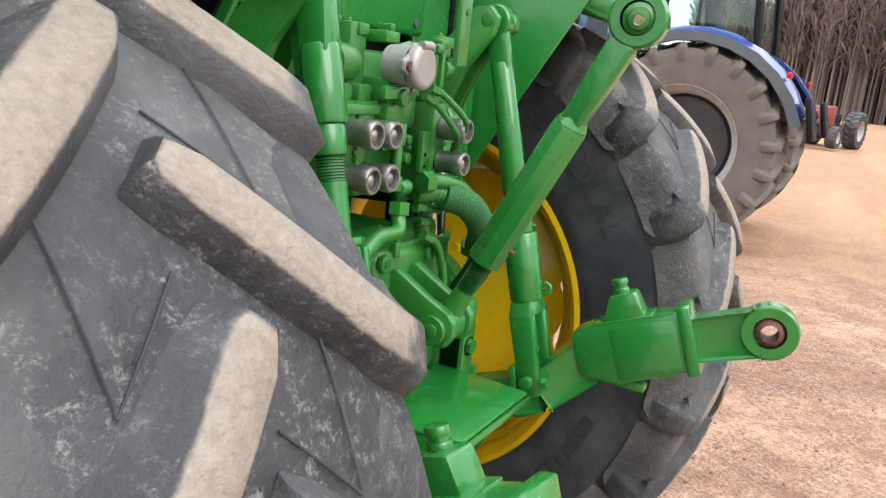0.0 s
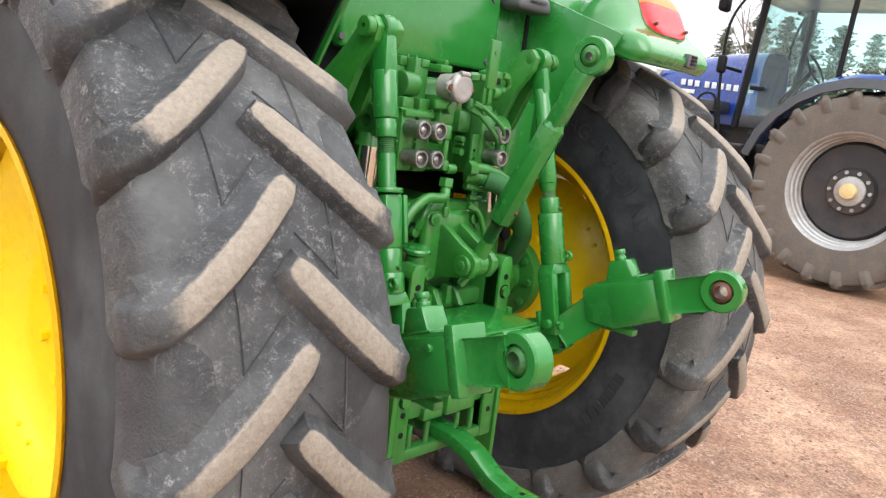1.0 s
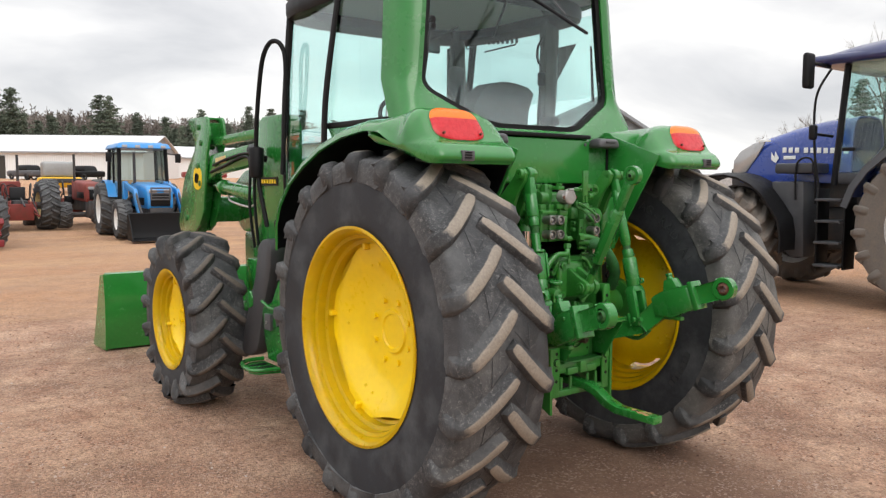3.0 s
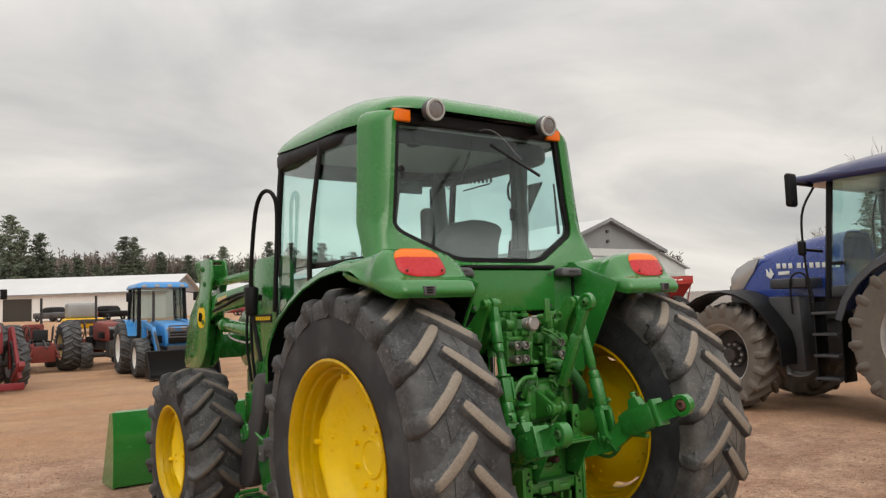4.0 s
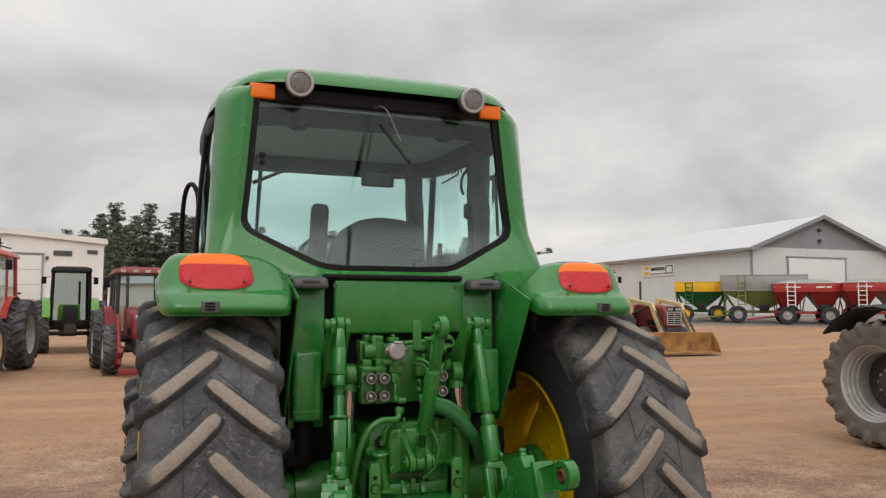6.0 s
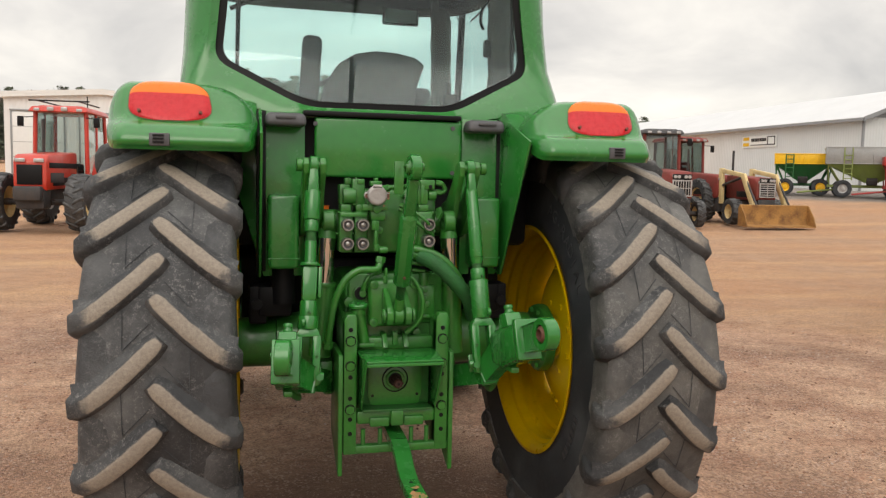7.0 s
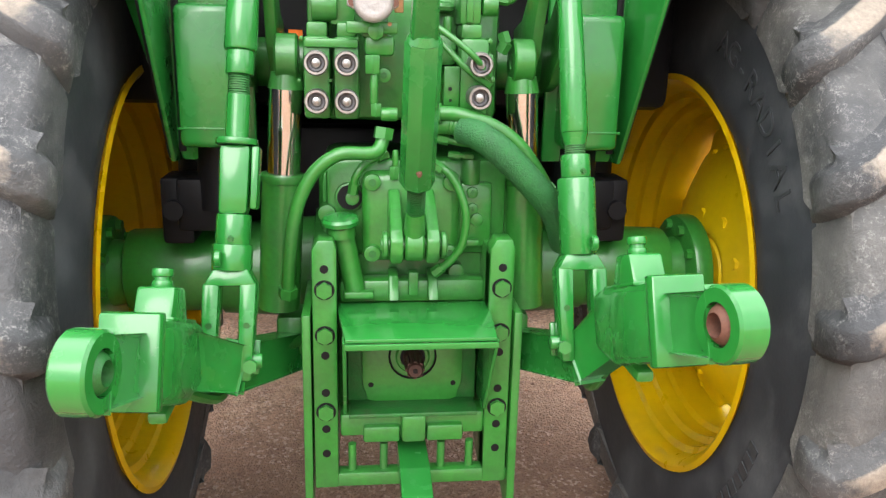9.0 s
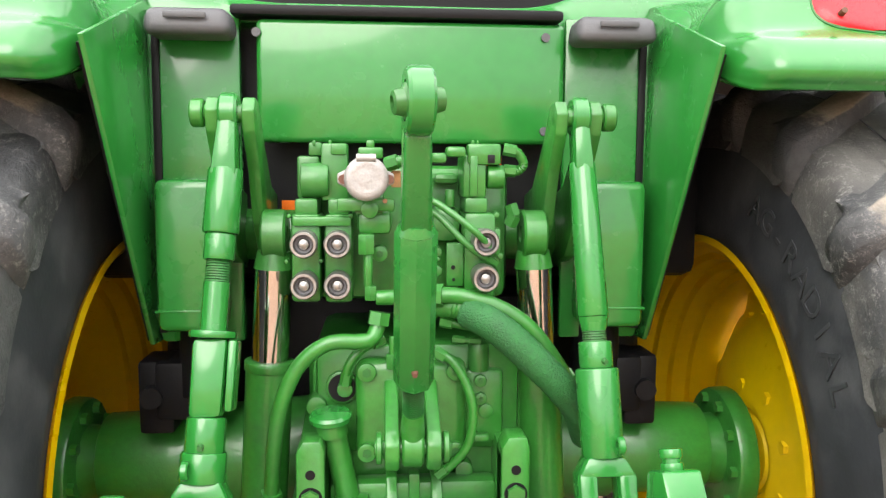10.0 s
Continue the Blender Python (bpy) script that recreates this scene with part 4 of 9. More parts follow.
# corner posts, doors and side glass
for s in (-1, 1):
    b = bm_new()
    post(b, [(s * 0.79, 0.80, 1.55), (s * 0.80, 0.76, 2.0), (s * 0.765, 0.66, 2.58)], 8, (0.014, 0.022))
    post(b, [(s * 0.66, 1.50, 1.30), (s * 0.70, 1.46, 1.9), (s * 0.70, 1.36, 2.58)], 8, (0.022, 0.03))
    box(b, (s * 0.775, 0.49, 1.855), (0.02, 0.60, 0.03), 0.005)
    box(b, (s * 0.745, 1.15, 1.30), (0.02, 0.75, 0.03), 0.005)
    part("door_frame", b, BLACK, tractor)


def pane(name, pts, thick=0.005, parent=tractor):
    t = bmesh.new()
    a = [t.verts.new(p) for p in pts]
    nn = (Vector(pts[1]) - Vector(pts[0])).cross(Vector(pts[2]) - Vector(pts[0])).normalized() * thick
    c = [t.verts.new(Vector(p) + nn) for p in pts]
    t.faces.new(a)
    t.faces.new(c)
    for i in range(len(pts)):
        j = (i + 1) % len(pts)
        t.faces.new((a[i], a[j], c[j], c[i]))
    bmesh.ops.recalc_face_normals(t, faces=t.faces[:])
    ob = part(name, t, GLASS, parent)
    ob.visible_shadow = False
    return ob


for s in (-1, 1):
    pane("side_window", [(s * 0.772, 0.215, 1.87), (s * 0.785, 0.79, 1.87), (s * 0.785, 0.76, 2.2), (s * 0.758, 0.67, 2.555), (s * 0.742, 0.215, 2.555)])
    pane("door_window", [(s * 0.79, 0.80, 1.40), (s * 0.70, 1.46, 1.32), (s * 0.71, 1.44, 1.9), (s * 0.70, 1.35, 2.555), (s * 0.762, 0.69, 2.555), (s * 0.795, 0.78, 2.0)])
pane("windscreen", [(-0.66, 1.49, 1.45), (0.66, 1.49, 1.45), (0.69, 1.40, 2.55), (-0.69, 1.40, 2.55)])
b = box(bm_new(), (0, 0.75, 1.42), (1.30, 1.45, 0.30), 0.03)
part("cab_floor", b, BLACK, tractor)
b = prism(bm_new(), [(0.75, 1.28), (1.5, 1.0), (1.52, 1.36), (0.8, 1.6)], "x", -0.70, 0.70, 0.01)
part("cab_lower_body", b, GREEN, tractor)

# dealer's transfer on the far door glass: an outlined square, a row of letter bars and a fine line
def on_glass(y, z, w, h):
    return box(bm_new(), (0.750 - (y - 0.69) * 0.094, y, z), (0.004, w, h), 0.0, (0, -4, -5))


stk = part("window_transfer", on_glass(1.335, 2.545, 0.012, 0.105), DARKGREY, tractor, "dark square and letter bars on clear glass")
for y, z, w, h in ((1.43, 2.553, 0.012, 0.105), (1.3825, 2.598, 0.10, 0.010), (1.3825, 2.498, 0.10, 0.010)):
    part("transfer_edge", on_glass(y, z, w, h), DARKGREY, stk)
for k in range(9):
    part("transfer_bar", on_glass(1.285 - k * 0.042, 2.540 - k * 0.004, 0.026, 0.062), DARKGREY, stk)
part("transfer_line", on_glass(1.10, 2.462, 0.36, 0.010), DARKGREY, stk)

# seat, console, wheel and mirror inside the cab
b = box(bm_new(), (0.02, 0.60, 1.70), (0.50, 0.5, 0.14), 0.05, seg=3)
prism(b, [(-0.235, 1.68), (-0.232, 1.86), (-0.200, 1.96), (-0.150, 2.040), (-0.080, 2.085), (0.010, 2.102), (0.100, 2.098), (0.185, 2.082), (0.228, 2.050), (0.212, 2.005), (0.190, 1.94), (0.185, 1.84), (0.205, 1.68)], "y", 0.245, 0.375, 0.010)
box(b, (0.24, 0.50, 1.93), (0.09, 0.32, 0.07), 0.03, seg=3)
box(b, (0.02, 0.6, 1.6), (0.34, 0.34, 0.16), 0.02)
seat = part("driver_seat", b, SEATCLOTH, tractor, "black fabric driver seat")
b = box(bm_new(), (-0.266, 0.32, 2.02), (0.085, 0.07, 0.29), 0.028, (-6, 4, 0), seg=3)
part("seat_backrest_extension", b, SEATCLOTH, seat)
b = box(bm_new(), (0.36, 0.55, 1.76), (0.16, 0.6, 0.25), 0.03)
box(b, (0.33, 0.22, 1.90), (0.06, 0.10, 0.05), 0.015)
rod(b, (0.36, 0.35, 1.85), (0.36, 0.33, 1.99), 0.012)
part("control_console", b, BLACK, tractor)
b = bm_new()
tube(b, [(-0.02 + 0.2 * math.cos(a), 1.12 + 0.10 * math.sin(a), 1.93 + 0.16 * math.sin(a)) for a in [i * math.pi / 10 for i in range(21)]], 0.014, 8, 1)
rod(b, (-0.02, 1.12, 1.93), (-0.02, 1.35, 1.6), 0.03)
box(b, (-0.02, 1.34, 1.65), (0.34, 0.2, 0.4), 0.05)
part("steering_wheel", b, BLACK, tractor)
b = box(bm_new(), (0.341, 1.430, 2.49), (0.215, 0.03, 0.100), 0.014, seg=3)
mir = part("cab_mirror", b, BLACK, tractor)
part("mirror_glass", box(bm_new(), (0.341, 1.412, 2.49), (0.185, 0.004, 0.076), 0.0), CHROME, mir)


def ragged_wrap(p, q, r, seed):
    """A post wound in loose dark film: pleats that wander, a torn outline."""
    p, q = Vector(p), Vector(q)
    rows = []
    for i in range(33):
        k = i / 32
        c = p.lerp(q, k)
        row = []
        for j in range(25):
            a = 2 * math.pi * (j % 24) / 24
            w = noise.noise(Vector((math.cos(a) * 2.2 + seed, math.sin(a) * 2.2, k * 3.0))) * 0.30 + noise.noise(Vector((math.cos(a) * 6 + seed, math.sin(a) * 6, k * 9.0))) * 0.16
            row.append(c + Vector((math.cos(a), math.sin(a) * 0.7, 0)) * r * (1 + w))
        rows.append(row)
    return grid_sheet(bm_new(), rows, 0.0)


FILM = surface("crinkled_dark_film", (0.055, 0.052, 0.049), 0.34, var=0.5, scale=22, bump=0.004, bump_scale=26, dirt=(0.12, 0.105, 0.095), dirt_amount=0.45, dirt_scale=16)
part("film_wrapped_post", ragged_wrap((0.562, 1.39, 2.585), (0.595, 1.33, 1.50), 0.056, 3.0), FILM, tractor, "cab post wound in torn dark film")
part("film_wrapped_post", ragged_wrap((0.690, 0.60, 2.56), (0.715, 0.66, 1.60), 0.062, 8.0), FILM, tractor, "cab post wound in torn dark film")
part("door_catch", box(bm_new(), (0.622, 0.60, 2.20), (0.035, 0.05, 0.085), 0.012, seg=3), BLACK, tractor)
part("coat_hook", tube(bm_new(), [(0.66, 0.62, 2.47), (0.60, 0.61, 2.40), (0.585, 0.60, 2.33), (0.60, 0.60, 2.29)], 0.008, 8, 6), BLACK, tractor)
strut = part("window_gas_strut", rod(bm_new(), (-0.567, 0.135, 2.31), (-0.575, 0.195, 2.00), 0.010, 0.008, 12), BLACK, tractor)
for z in (2.338, 2.308):
    part("strut_knob", lathe(bm_new(), [(-0.022, 0.0), (-0.019, 0.013), (-0.008, 0.021), (0.008, 0.021), (0.019, 0.013), (0.022, 0.0)], (-0.565, 0.128, z), (0, 1, 0), 16), BLACK, strut)
for x in (-0.381, 0.356):
    part("speaker", lathe(bm_new(), [(-0.05, 0.030), (-0.02, 0.056), (0.02, 0.058), (0.05, 0.046), (0.062, 0.02), (0.062, 0.0)], (x, 0.27, 2.565), (0, -0.25, -1), 24), BLACK, tractor)
# wiper standing off the glass
b = tube(bm_new(), [(-0.065, 0.06, 2.585), (-0.050, 0.0, 2.580), (-0.042, -0.08, 2.535), (-0.036, -0.20, 2.415), (-0.036, -0.25, 2.368)], 0.0040, 8, 6)
arm = part("rear_wiper", b, DARKGREY, tractor)
for a, c in (((-0.60, 0.15, 2.22), (-0.36, 0.19, 2.335)), ((0.60, 0.15, 2.02), (0.595, 0.17, 2.34))):
    part("gas_strut", rod(bm_new(), a, c, 0.009, 0.006, 10), BLACK, tractor)
part("wiper_blade", rod(bm_new(), (-0.060, -0.030, 2.487), (-0.047, -0.40, 2.255), 0.010, 0.008), BLACK, arm)
part("cab_cable", tube(bm_new(), [(-0.049, 0.16, 2.575), (-0.045, 0.18, 2.50), (-0.052, 0.24, 2.39), (-0.057, 0.27, 2.33)], 0.007, 8, 6), BLACK, tractor)

# handrail, mirror and steps on the near side
b = bm_new()
tube(b, [(-0.80, 1.52, 1.28), (-0.83, 1.60, 1.7), (-0.84, 1.50, 2.2), (-0.82, 1.42, 2.37), (-0.78, 1.34, 2.36), (-0.76, 1.32, 2.2), (-0.78, 1.34, 1.6)], 0.014, 10, 6)
part("grab_rail", b, BLACK, tractor)
b = rod(bm_new(), (-0.74, 1.86, 1.765), (-0.82, 1.62, 1.735), 0.040, 0.045, 16, 0.014)
rod(b, (-0.82, 1.62, 1.77), (-0.83, 1.60, 1.58), 0.048, 0.040, 16, 0.016)
rod(b, (-0.80, 1.70, 1.72), (-0.72, 1.70, 1.70), 0.022, None, 12)
part("air_intake", b, BLACK, tractor)
b = prism(bm_new(), [(1.66, 1.15), (1.60, 1.20), (1.50, 1.21), (1.46, 1.15), (1.47, 1.04), (1.50, 0.95), (1.59, 0.74), (1.66, 0.54), (1.70, 0.47), (1.78, 0.43), (1.90, 0.41), (1.95, 0.45), (1.92, 0.55), (1.83, 0.74), (1.71, 0.96)], "x", -0.81, -0.70, 0.025)
part("fuel_tank", b, TANKGREY, tractor, "charcoal plastic side tank")
b = prism(bm_new(), [(1.18, 0.46), (1.50, 0.46), (1.55, 0.60), (1.58, 0.76), (1.52, 0.80), (1.44, 0.82), (1.30, 1.02), (1.18, 1.06)], "x", -0.815, -0.795, 0.004)
prism(b, [(1.16, 0.46), (1.19, 0.46), (1.19, 1.06), (1.16, 1.06)], "x", -0.86, -0.795, 0.003)
step = part("cab_step", b, GREEN, tractor)
b = prism(bm_new(), [(-1.00, 1.36), (-0.97, 1.30), (-0.80, 1.26), (-0.80, 1.60), (-0.90, 1.60), (-0.98, 1.52)], "z", 0.420, 0.432, 0.003)
tray = part("step_tray", b, GREEN, step)
loop = [(-0.80, 1.26, 0.446), (-0.97, 1.30, 0.446), (-1.00, 1.36, 0.446), (-0.98, 1.52, 0.446), (-0.90, 1.60, 0.446), (-0.80, 1.60, 0.446)]
part("tray_rim", tube(bm_new(), loop, 0.013, 8, 4), GREEN, tray)
# slots are black plates on the tray, their shade painted in
for y in (1.34, 1.42, 1.50):
    part("tread_slot", box(bm_new(), (-0.88, y, 0.4335), (0.11, 0.035, 0.002), 0.0), BLACK, tray)
part("latch_box", box(bm_new(), (-0.825, 1.46, 0.70), (0.03, 0.085, 0.10), 0.006), DARKGREY, step)
part("latch_screw", rod(bm_new(), (-0.838, 1.46, 0.70), (-0.846, 1.46, 0.70), 0.010, None, 10), STEEL, step)
part("step_stay", tube(bm_new(), [(-0.82, 1.52, 0.80), (-0.86, 1.48, 0.83), (-0.86, 1.36, 0.80), (-0.82, 1.30, 0.79)], 0.010, 8, 5), GREEN, step)
part("frame_tube", rod(bm_new(), (-0.50, 1.78, 0.80), (-0.82, 1.78, 0.80), 0.055, None, 16, 0.006), GREEN, tractor)
part("frame_bracket", box(bm_new(), (-0.62, 1.98, 0.93), (0.16, 0.20, 0.22), 0.012), GREEN, tractor)

# ---- front loader ----
for s in (-1, 1):
    b = prism(bm_new(), [(1.50, 1.05), (2.02, 1.05), (2.01, 1.45), (1.97, 1.77), (1.90, 1.955), (1.84, 1.98), (1.56, 1.98), (1.50, 1.90)], "x", s * 0.62 - 0.06, s * 0.62 + 0.06, 0.012)
    part("loader_tower", b, GREEN, tractor)
for s in (-1, 1):
    b = prism(bm_new(), [(1.86, 1.80), (1.90, 1.69), (2.75, 1.615), (2.96, 1.54), (3.08, 1.26), (3.22, 1.08), (4.44, 0.36), (4.51, 0.47), (3.46, 1.18), (3.28, 1.56), (3.04, 1.75), (2.75, 1.765), (1.95, 1.825)], "x", s * 0.62 - 0.042, s * 0.62 + 0.042, 0.012)
    boom = part("loader_boom", b, GREEN, tractor)
    for k in (-1, 1):
        b = prism(bm_new(), [(2.80, 2.02), (2.83, 2.045), (3.19, 2.05), (3.21, 2.02), (3.08, 1.85), (3.10, 1.80), (3.33, 1.60), (3.42, 1.44), (3.49, 1.22), (3.46, 1.16), (3.12, 1.17), (3.02, 1.22), (2.93, 1.33), (2.88, 1.55), (2.84, 1.74), (2.77, 1.90)], "x", s * 0.62 + k * 0.058 - 0.009, s * 0.62 + k * 0.058 + 0.009, 0.004)
        part("knee_plate", b, GREEN, boom)
    part("knee_cap", box(bm_new(), (s * 0.62, 3.02, 2.035), (0.10, 0.30, 0.016), 0.004), GREEN, boom)
    part("knee_web", box(bm_new(), (s * 0.62, 2.87, 1.92), (0.10, 0.014, 0.17), 0.004, (18, 0, 0)), GREEN, boom)
    b = box(bm_new(), (s * 0.62, 2.42, 1.870), (0.050, 1.12, 0.066), 0.010, (-2.0, 0, 0))
    rod(b, (s * 0.59, 2.95, 1.853), (s * 0.65, 2.95, 1.853), 0.050, None, 18, 0.004)
    part("leveling_link", b, GREEN, boom)
    b = rod(bm_new(), (s * 0.62, 2.02, 1.462), (s * 0.62, 2.66, 1.518), 0.050, None, 20, 0.006)
    rod(b, (s * 0.62, 2.63, 1.515), (s * 0.62, 2.69, 1.521), 0.057, None, 20, 0.006)
    part("lift_ram", b, GREEN, boom)
    part("ram_rod", rod(bm_new(), (s * 0.62, 2.66, 1.518), (s * 0.62, 2.98, 1.545), 0.027, None, 16), CHROME, boom)
    part("ram_pipe", tube(bm_new(), [(s * 0.62, 2.12, 1.40), (s * 0.64, 2.20, 1.385), (s * 0.64, 2.50, 1.42), (s * 0.62, 2.58, 1.46)], 0.008, 8, 5), STEEL, boom)
    badge = [(3.035 + 0.088 * math.copysign(abs(math.cos(a)) ** 0.75, math.cos(a)), 1.583 + 0.086 * math.copysign(abs(math.sin(a)) ** 0.75, math.sin(a))) for a in [i * math.pi / 12 for i in range(24)]]
    part("round_badge", prism(bm_new(), badge, "x", min(s * 0.687, s * 0.691), max(s * 0.687, s * 0.691), 0.0), YELLOW, boom, "yellow badge plate")
    part("badge_mark", box(bm_new(), (s * 0.692, 3.035, 1.585), (0.004, 0.05, 0.07), 0.012, (20, 0, 0)), BLACK, boom)
    part("boom_decal", box(bm_new(), (s * 0.663, 2.62, 1.715), (0.003, 0.20, 0.05), 0.0, (-5, 0, 0)), CREAM, boom, "faded cream decal")
    for y, z in ((3.00, 1.975), (2.95, 1.853), (3.02, 1.68), (2.98, 1.545), (3.30, 1.27)):
        part("pivot_pin", rod(bm_new(), (s * 0.62 - 0.078, y, z), (s * 0.62 + 0.078, y, z), 0.022, None, 14, 0.004), GREEN_D, boom)
    part("tower_decal", box(bm_new(), (s * 0.683, 1.76, 1.56), (0.004, 0.30, 0.055), 0.0), BLACK, tractor)
    for k in range(7):
        part("decal_letter", box(bm_new(), (s * 0.687, 1.645 + k * 0.038, 1.56), (0.004, 0.022, 0.026), 0.0), YELLOW, tractor)
    for k, (y0, z0) in enumerate(((1.88, 1.42), (1.94, 1.40))):
        part("hydraulic_hose", tube(bm_new(), [(s * 0.70, y0, z0 - 0.28), (s * (0.71 + 0.01 * k), y0 + 0.03, z0), (s * 0.70, y0 + 0.06, z0 + 0.27), (s * 0.685, y0 + 0.20, z0 + 0.33), (s * 0.672, y0 + 0.60, z0 + 0.30 - 0.03 * k), (s * 0.672, y0 + 0.86, z0 + 0.26 - 0.03 * k)], 0.010, 8, 6), BLACK, boom)
b = prism(bm_new(), [(4.56, 0.02), (4.98, 0.008), (4.99, 0.03), (4.64, 0.07), (4.57, 0.18), (4.545, 0.50), (4.60, 0.68), (4.59, 0.725), (4.545, 0.715), (4.51, 0.52), (4.52, 0.18)], "x", -1.02, 1.04, 0.0)
for s in (-1.03, 1.05):
    prism(b, [(4.54, 0.015), (4.97, 0.006), (4.66, 0.70), (4.55, 0.715), (4.505, 0.50), (4.515, 0.18)], "x", s - 0.012, s + 0.012, 0.0)
part("bucket", b, GREEN, tractor, "green loader bucket resting on the ground")
b = box(bm_new(), (CX, 3.16, 1.34), (1.16, 0.16, 0.20), 0.02)
part("boom_crossbar", b, GREEN, tractor)


# ---- three-point hitch and hydraulics at the tail ----
for k, (x0, x1, xa, xb) in enumerate(((-0.191, -0.143, -0.212, -0.195), (0.157, 0.206, 0.210, 0.227))):
    b = prism(bm_new(), [(x0, 0.52), (x1, 0.52), (x1, 1.03), (x1 - 0.006, 1.05), (x0 + 0.012, 1.05), (x0, 1.03)], "y", -0.355, -0.30, 0.004)
    prism(b, [(-0.35, 1.02), (-0.30, 1.02), (-0.10, 1.06), (-0.10, 0.62), (-0.30, 0.52), (-0.35, 0.52)], "x", x0, x1, 0.004)
    hitch_frame = part("drawbar_frame", b, GREEN_C, tractor)
    part("frame_side_plate", prism(bm_new(), [(-0.36, 0.90), (-0.12, 0.90), (-0.12, 0.55), (-0.36, 0.44)], "x", xa, xb, 0.003), GREEN_C, hitch_frame)
    xc = (-0.167, 0.182)[k]
    # recesses and holes are black discs on the face, shade painted as colour
    for z in (0.951, 0.857, 0.693):
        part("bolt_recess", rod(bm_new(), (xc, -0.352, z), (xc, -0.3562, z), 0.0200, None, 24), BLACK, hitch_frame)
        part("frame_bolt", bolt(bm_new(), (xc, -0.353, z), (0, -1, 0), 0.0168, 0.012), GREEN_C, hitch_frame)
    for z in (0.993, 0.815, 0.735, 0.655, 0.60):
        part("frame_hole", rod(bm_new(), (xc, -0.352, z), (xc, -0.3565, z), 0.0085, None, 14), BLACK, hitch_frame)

# power take-off: master shield, backing plate and splined stub
shield = part("pto_shield", prism(bm_new(), [(-0.127, -0.505), (0.148, -0.505), (0.165, -0.30), (-0.145, -0.30)], "z", 0.898, 0.906, 0.002), GREEN, tractor)
for x in (-0.132, 0.147):
    part("shield_side", prism(bm_new(), [(-0.50, 0.897), (-0.30, 0.897), (-0.30, 0.70), (-0.38, 0.70)], "x", x, x + 0.007, 0.0015), GREEN, shield)
part("shield_lip", prism(bm_new(), [(-0.128, 0.898), (0.15, 0.898), (0.15, 0.887), (-0.128, 0.887)], "y", -0.512, -0.506, 0.001), GREEN, shield)
# darker green here paints in the shade under the shield
back = part("pto_backplate", box(bm_new(), (0.01, -0.285, 0.79), (0.27, 0.03, 0.205), 0.006), GREEN_D, tractor)
plate = [(0.01 + 0.104 * math.copysign(abs(math.cos(a)) ** 0.3, math.cos(a)), 0.782 + 0.080 * math.copysign(abs(math.sin(a)) ** 0.3, math.sin(a)) - (0.014 if math.sin(a) < -0.3 and abs(math.cos(a)) < 0.75 else 0.0)) for a in [i * math.pi / 24 for i in range(48)]]
part("bearing_plate", prism(bm_new(), plate, "y", -0.307, -0.298, 0.002), GREEN_C, back)
# groove, well and holes: black pieces standing for the shade inside them
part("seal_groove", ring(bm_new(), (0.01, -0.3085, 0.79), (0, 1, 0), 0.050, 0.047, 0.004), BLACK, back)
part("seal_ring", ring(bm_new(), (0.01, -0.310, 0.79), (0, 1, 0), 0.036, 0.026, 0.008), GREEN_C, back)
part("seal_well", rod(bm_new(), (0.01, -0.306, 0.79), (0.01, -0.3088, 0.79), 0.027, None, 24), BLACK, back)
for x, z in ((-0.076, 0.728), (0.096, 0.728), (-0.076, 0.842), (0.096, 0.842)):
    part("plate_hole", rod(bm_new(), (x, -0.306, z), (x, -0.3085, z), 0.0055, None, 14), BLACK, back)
b = bm_new()
lathe(b, [(0, 0.0195), (0.012, 0.0195), (0.016, 0.0165), (0.070, 0.0165), (0.075, 0.013), (0.075, 0.0)], (0.01, -0.308, 0.789), (0, -1, 0), 28)
shaft = part("pto_shaft", b, SHAFT, tractor, "rusty bare power shaft stub")
for i in range(8):
    a = 2 * math.pi * i / 8
    part("spline", rod(bm_new(), (0.01 + 0.0165 * math.cos(a), -0.335, 0.789 + 0.0165 * math.sin(a)), (0.01 + 0.0165 * math.cos(a), -0.378, 0.789 + 0.0165 * math.sin(a)), 0.0034, None, 6), SHAFT, shaft)
# centre hole as a black disc, its shade put into colour
part("shaft_centre", rod(bm_new(), (0.01, -0.380, 0.789), (0.01, -0.3845, 0.789), 0.005, None, 12), BLACK, shaft)
# darker green again: shade inside the shield, put into colour
part("shield_floor", box(bm_new(), (0.01, -0.33, 0.686), (0.262, 0.075, 0.010), 0.003), GREEN_D, shield)

# drawbar hanger, cross bars and the bent drawbar
hanger = part("drawbar_hanger", box(bm_new(), (0.01, -0.315, 0.655), (0.30, 0.06, 0.05), 0.008), GREEN_C, tractor)
for x in (-0.055, 0.075):
    part("hanger_block", box(bm_new(), (x, -0.345, 0.640), (0.075, 0.03, 0.036), 0.006), GREEN_C, hanger)
part("hanger_pin", box(bm_new(), (0.01, -0.345, 0.655), (0.05, 0.05, 0.06), 0.008), GREEN_C, hanger)
part("cross_bar", box(bm_new(), (0.01, -0.335, 0.535), (0.40, 0.035, 0.032), 0.006), GREEN_C, hanger)
for x in (-0.155, -0.115, 0.13, 0.17, -0.05, 0.07):
    part("hanger_bolt", rod(bm_new(), (x, -0.335, 0.54), (x, -0.335, 0.61), 0.0085, None, 10), GREEN_C, hanger)
b = prism(bm_new(), [(-0.05, 0.60), (-0.40, 0.585), (-0.47, 0.565), (-0.54, 0.525), (-0.60, 0.508), (-0.818, 0.508), (-0.818, 0.475), (-0.59, 0.475), (-0.52, 0.492), (-0.45, 0.535), (-0.39, 0.55), (-0.05, 0.56)], "x", -0.02, 0.042, 0.003)
bar = part("drawbar", b, GREEN, tractor)
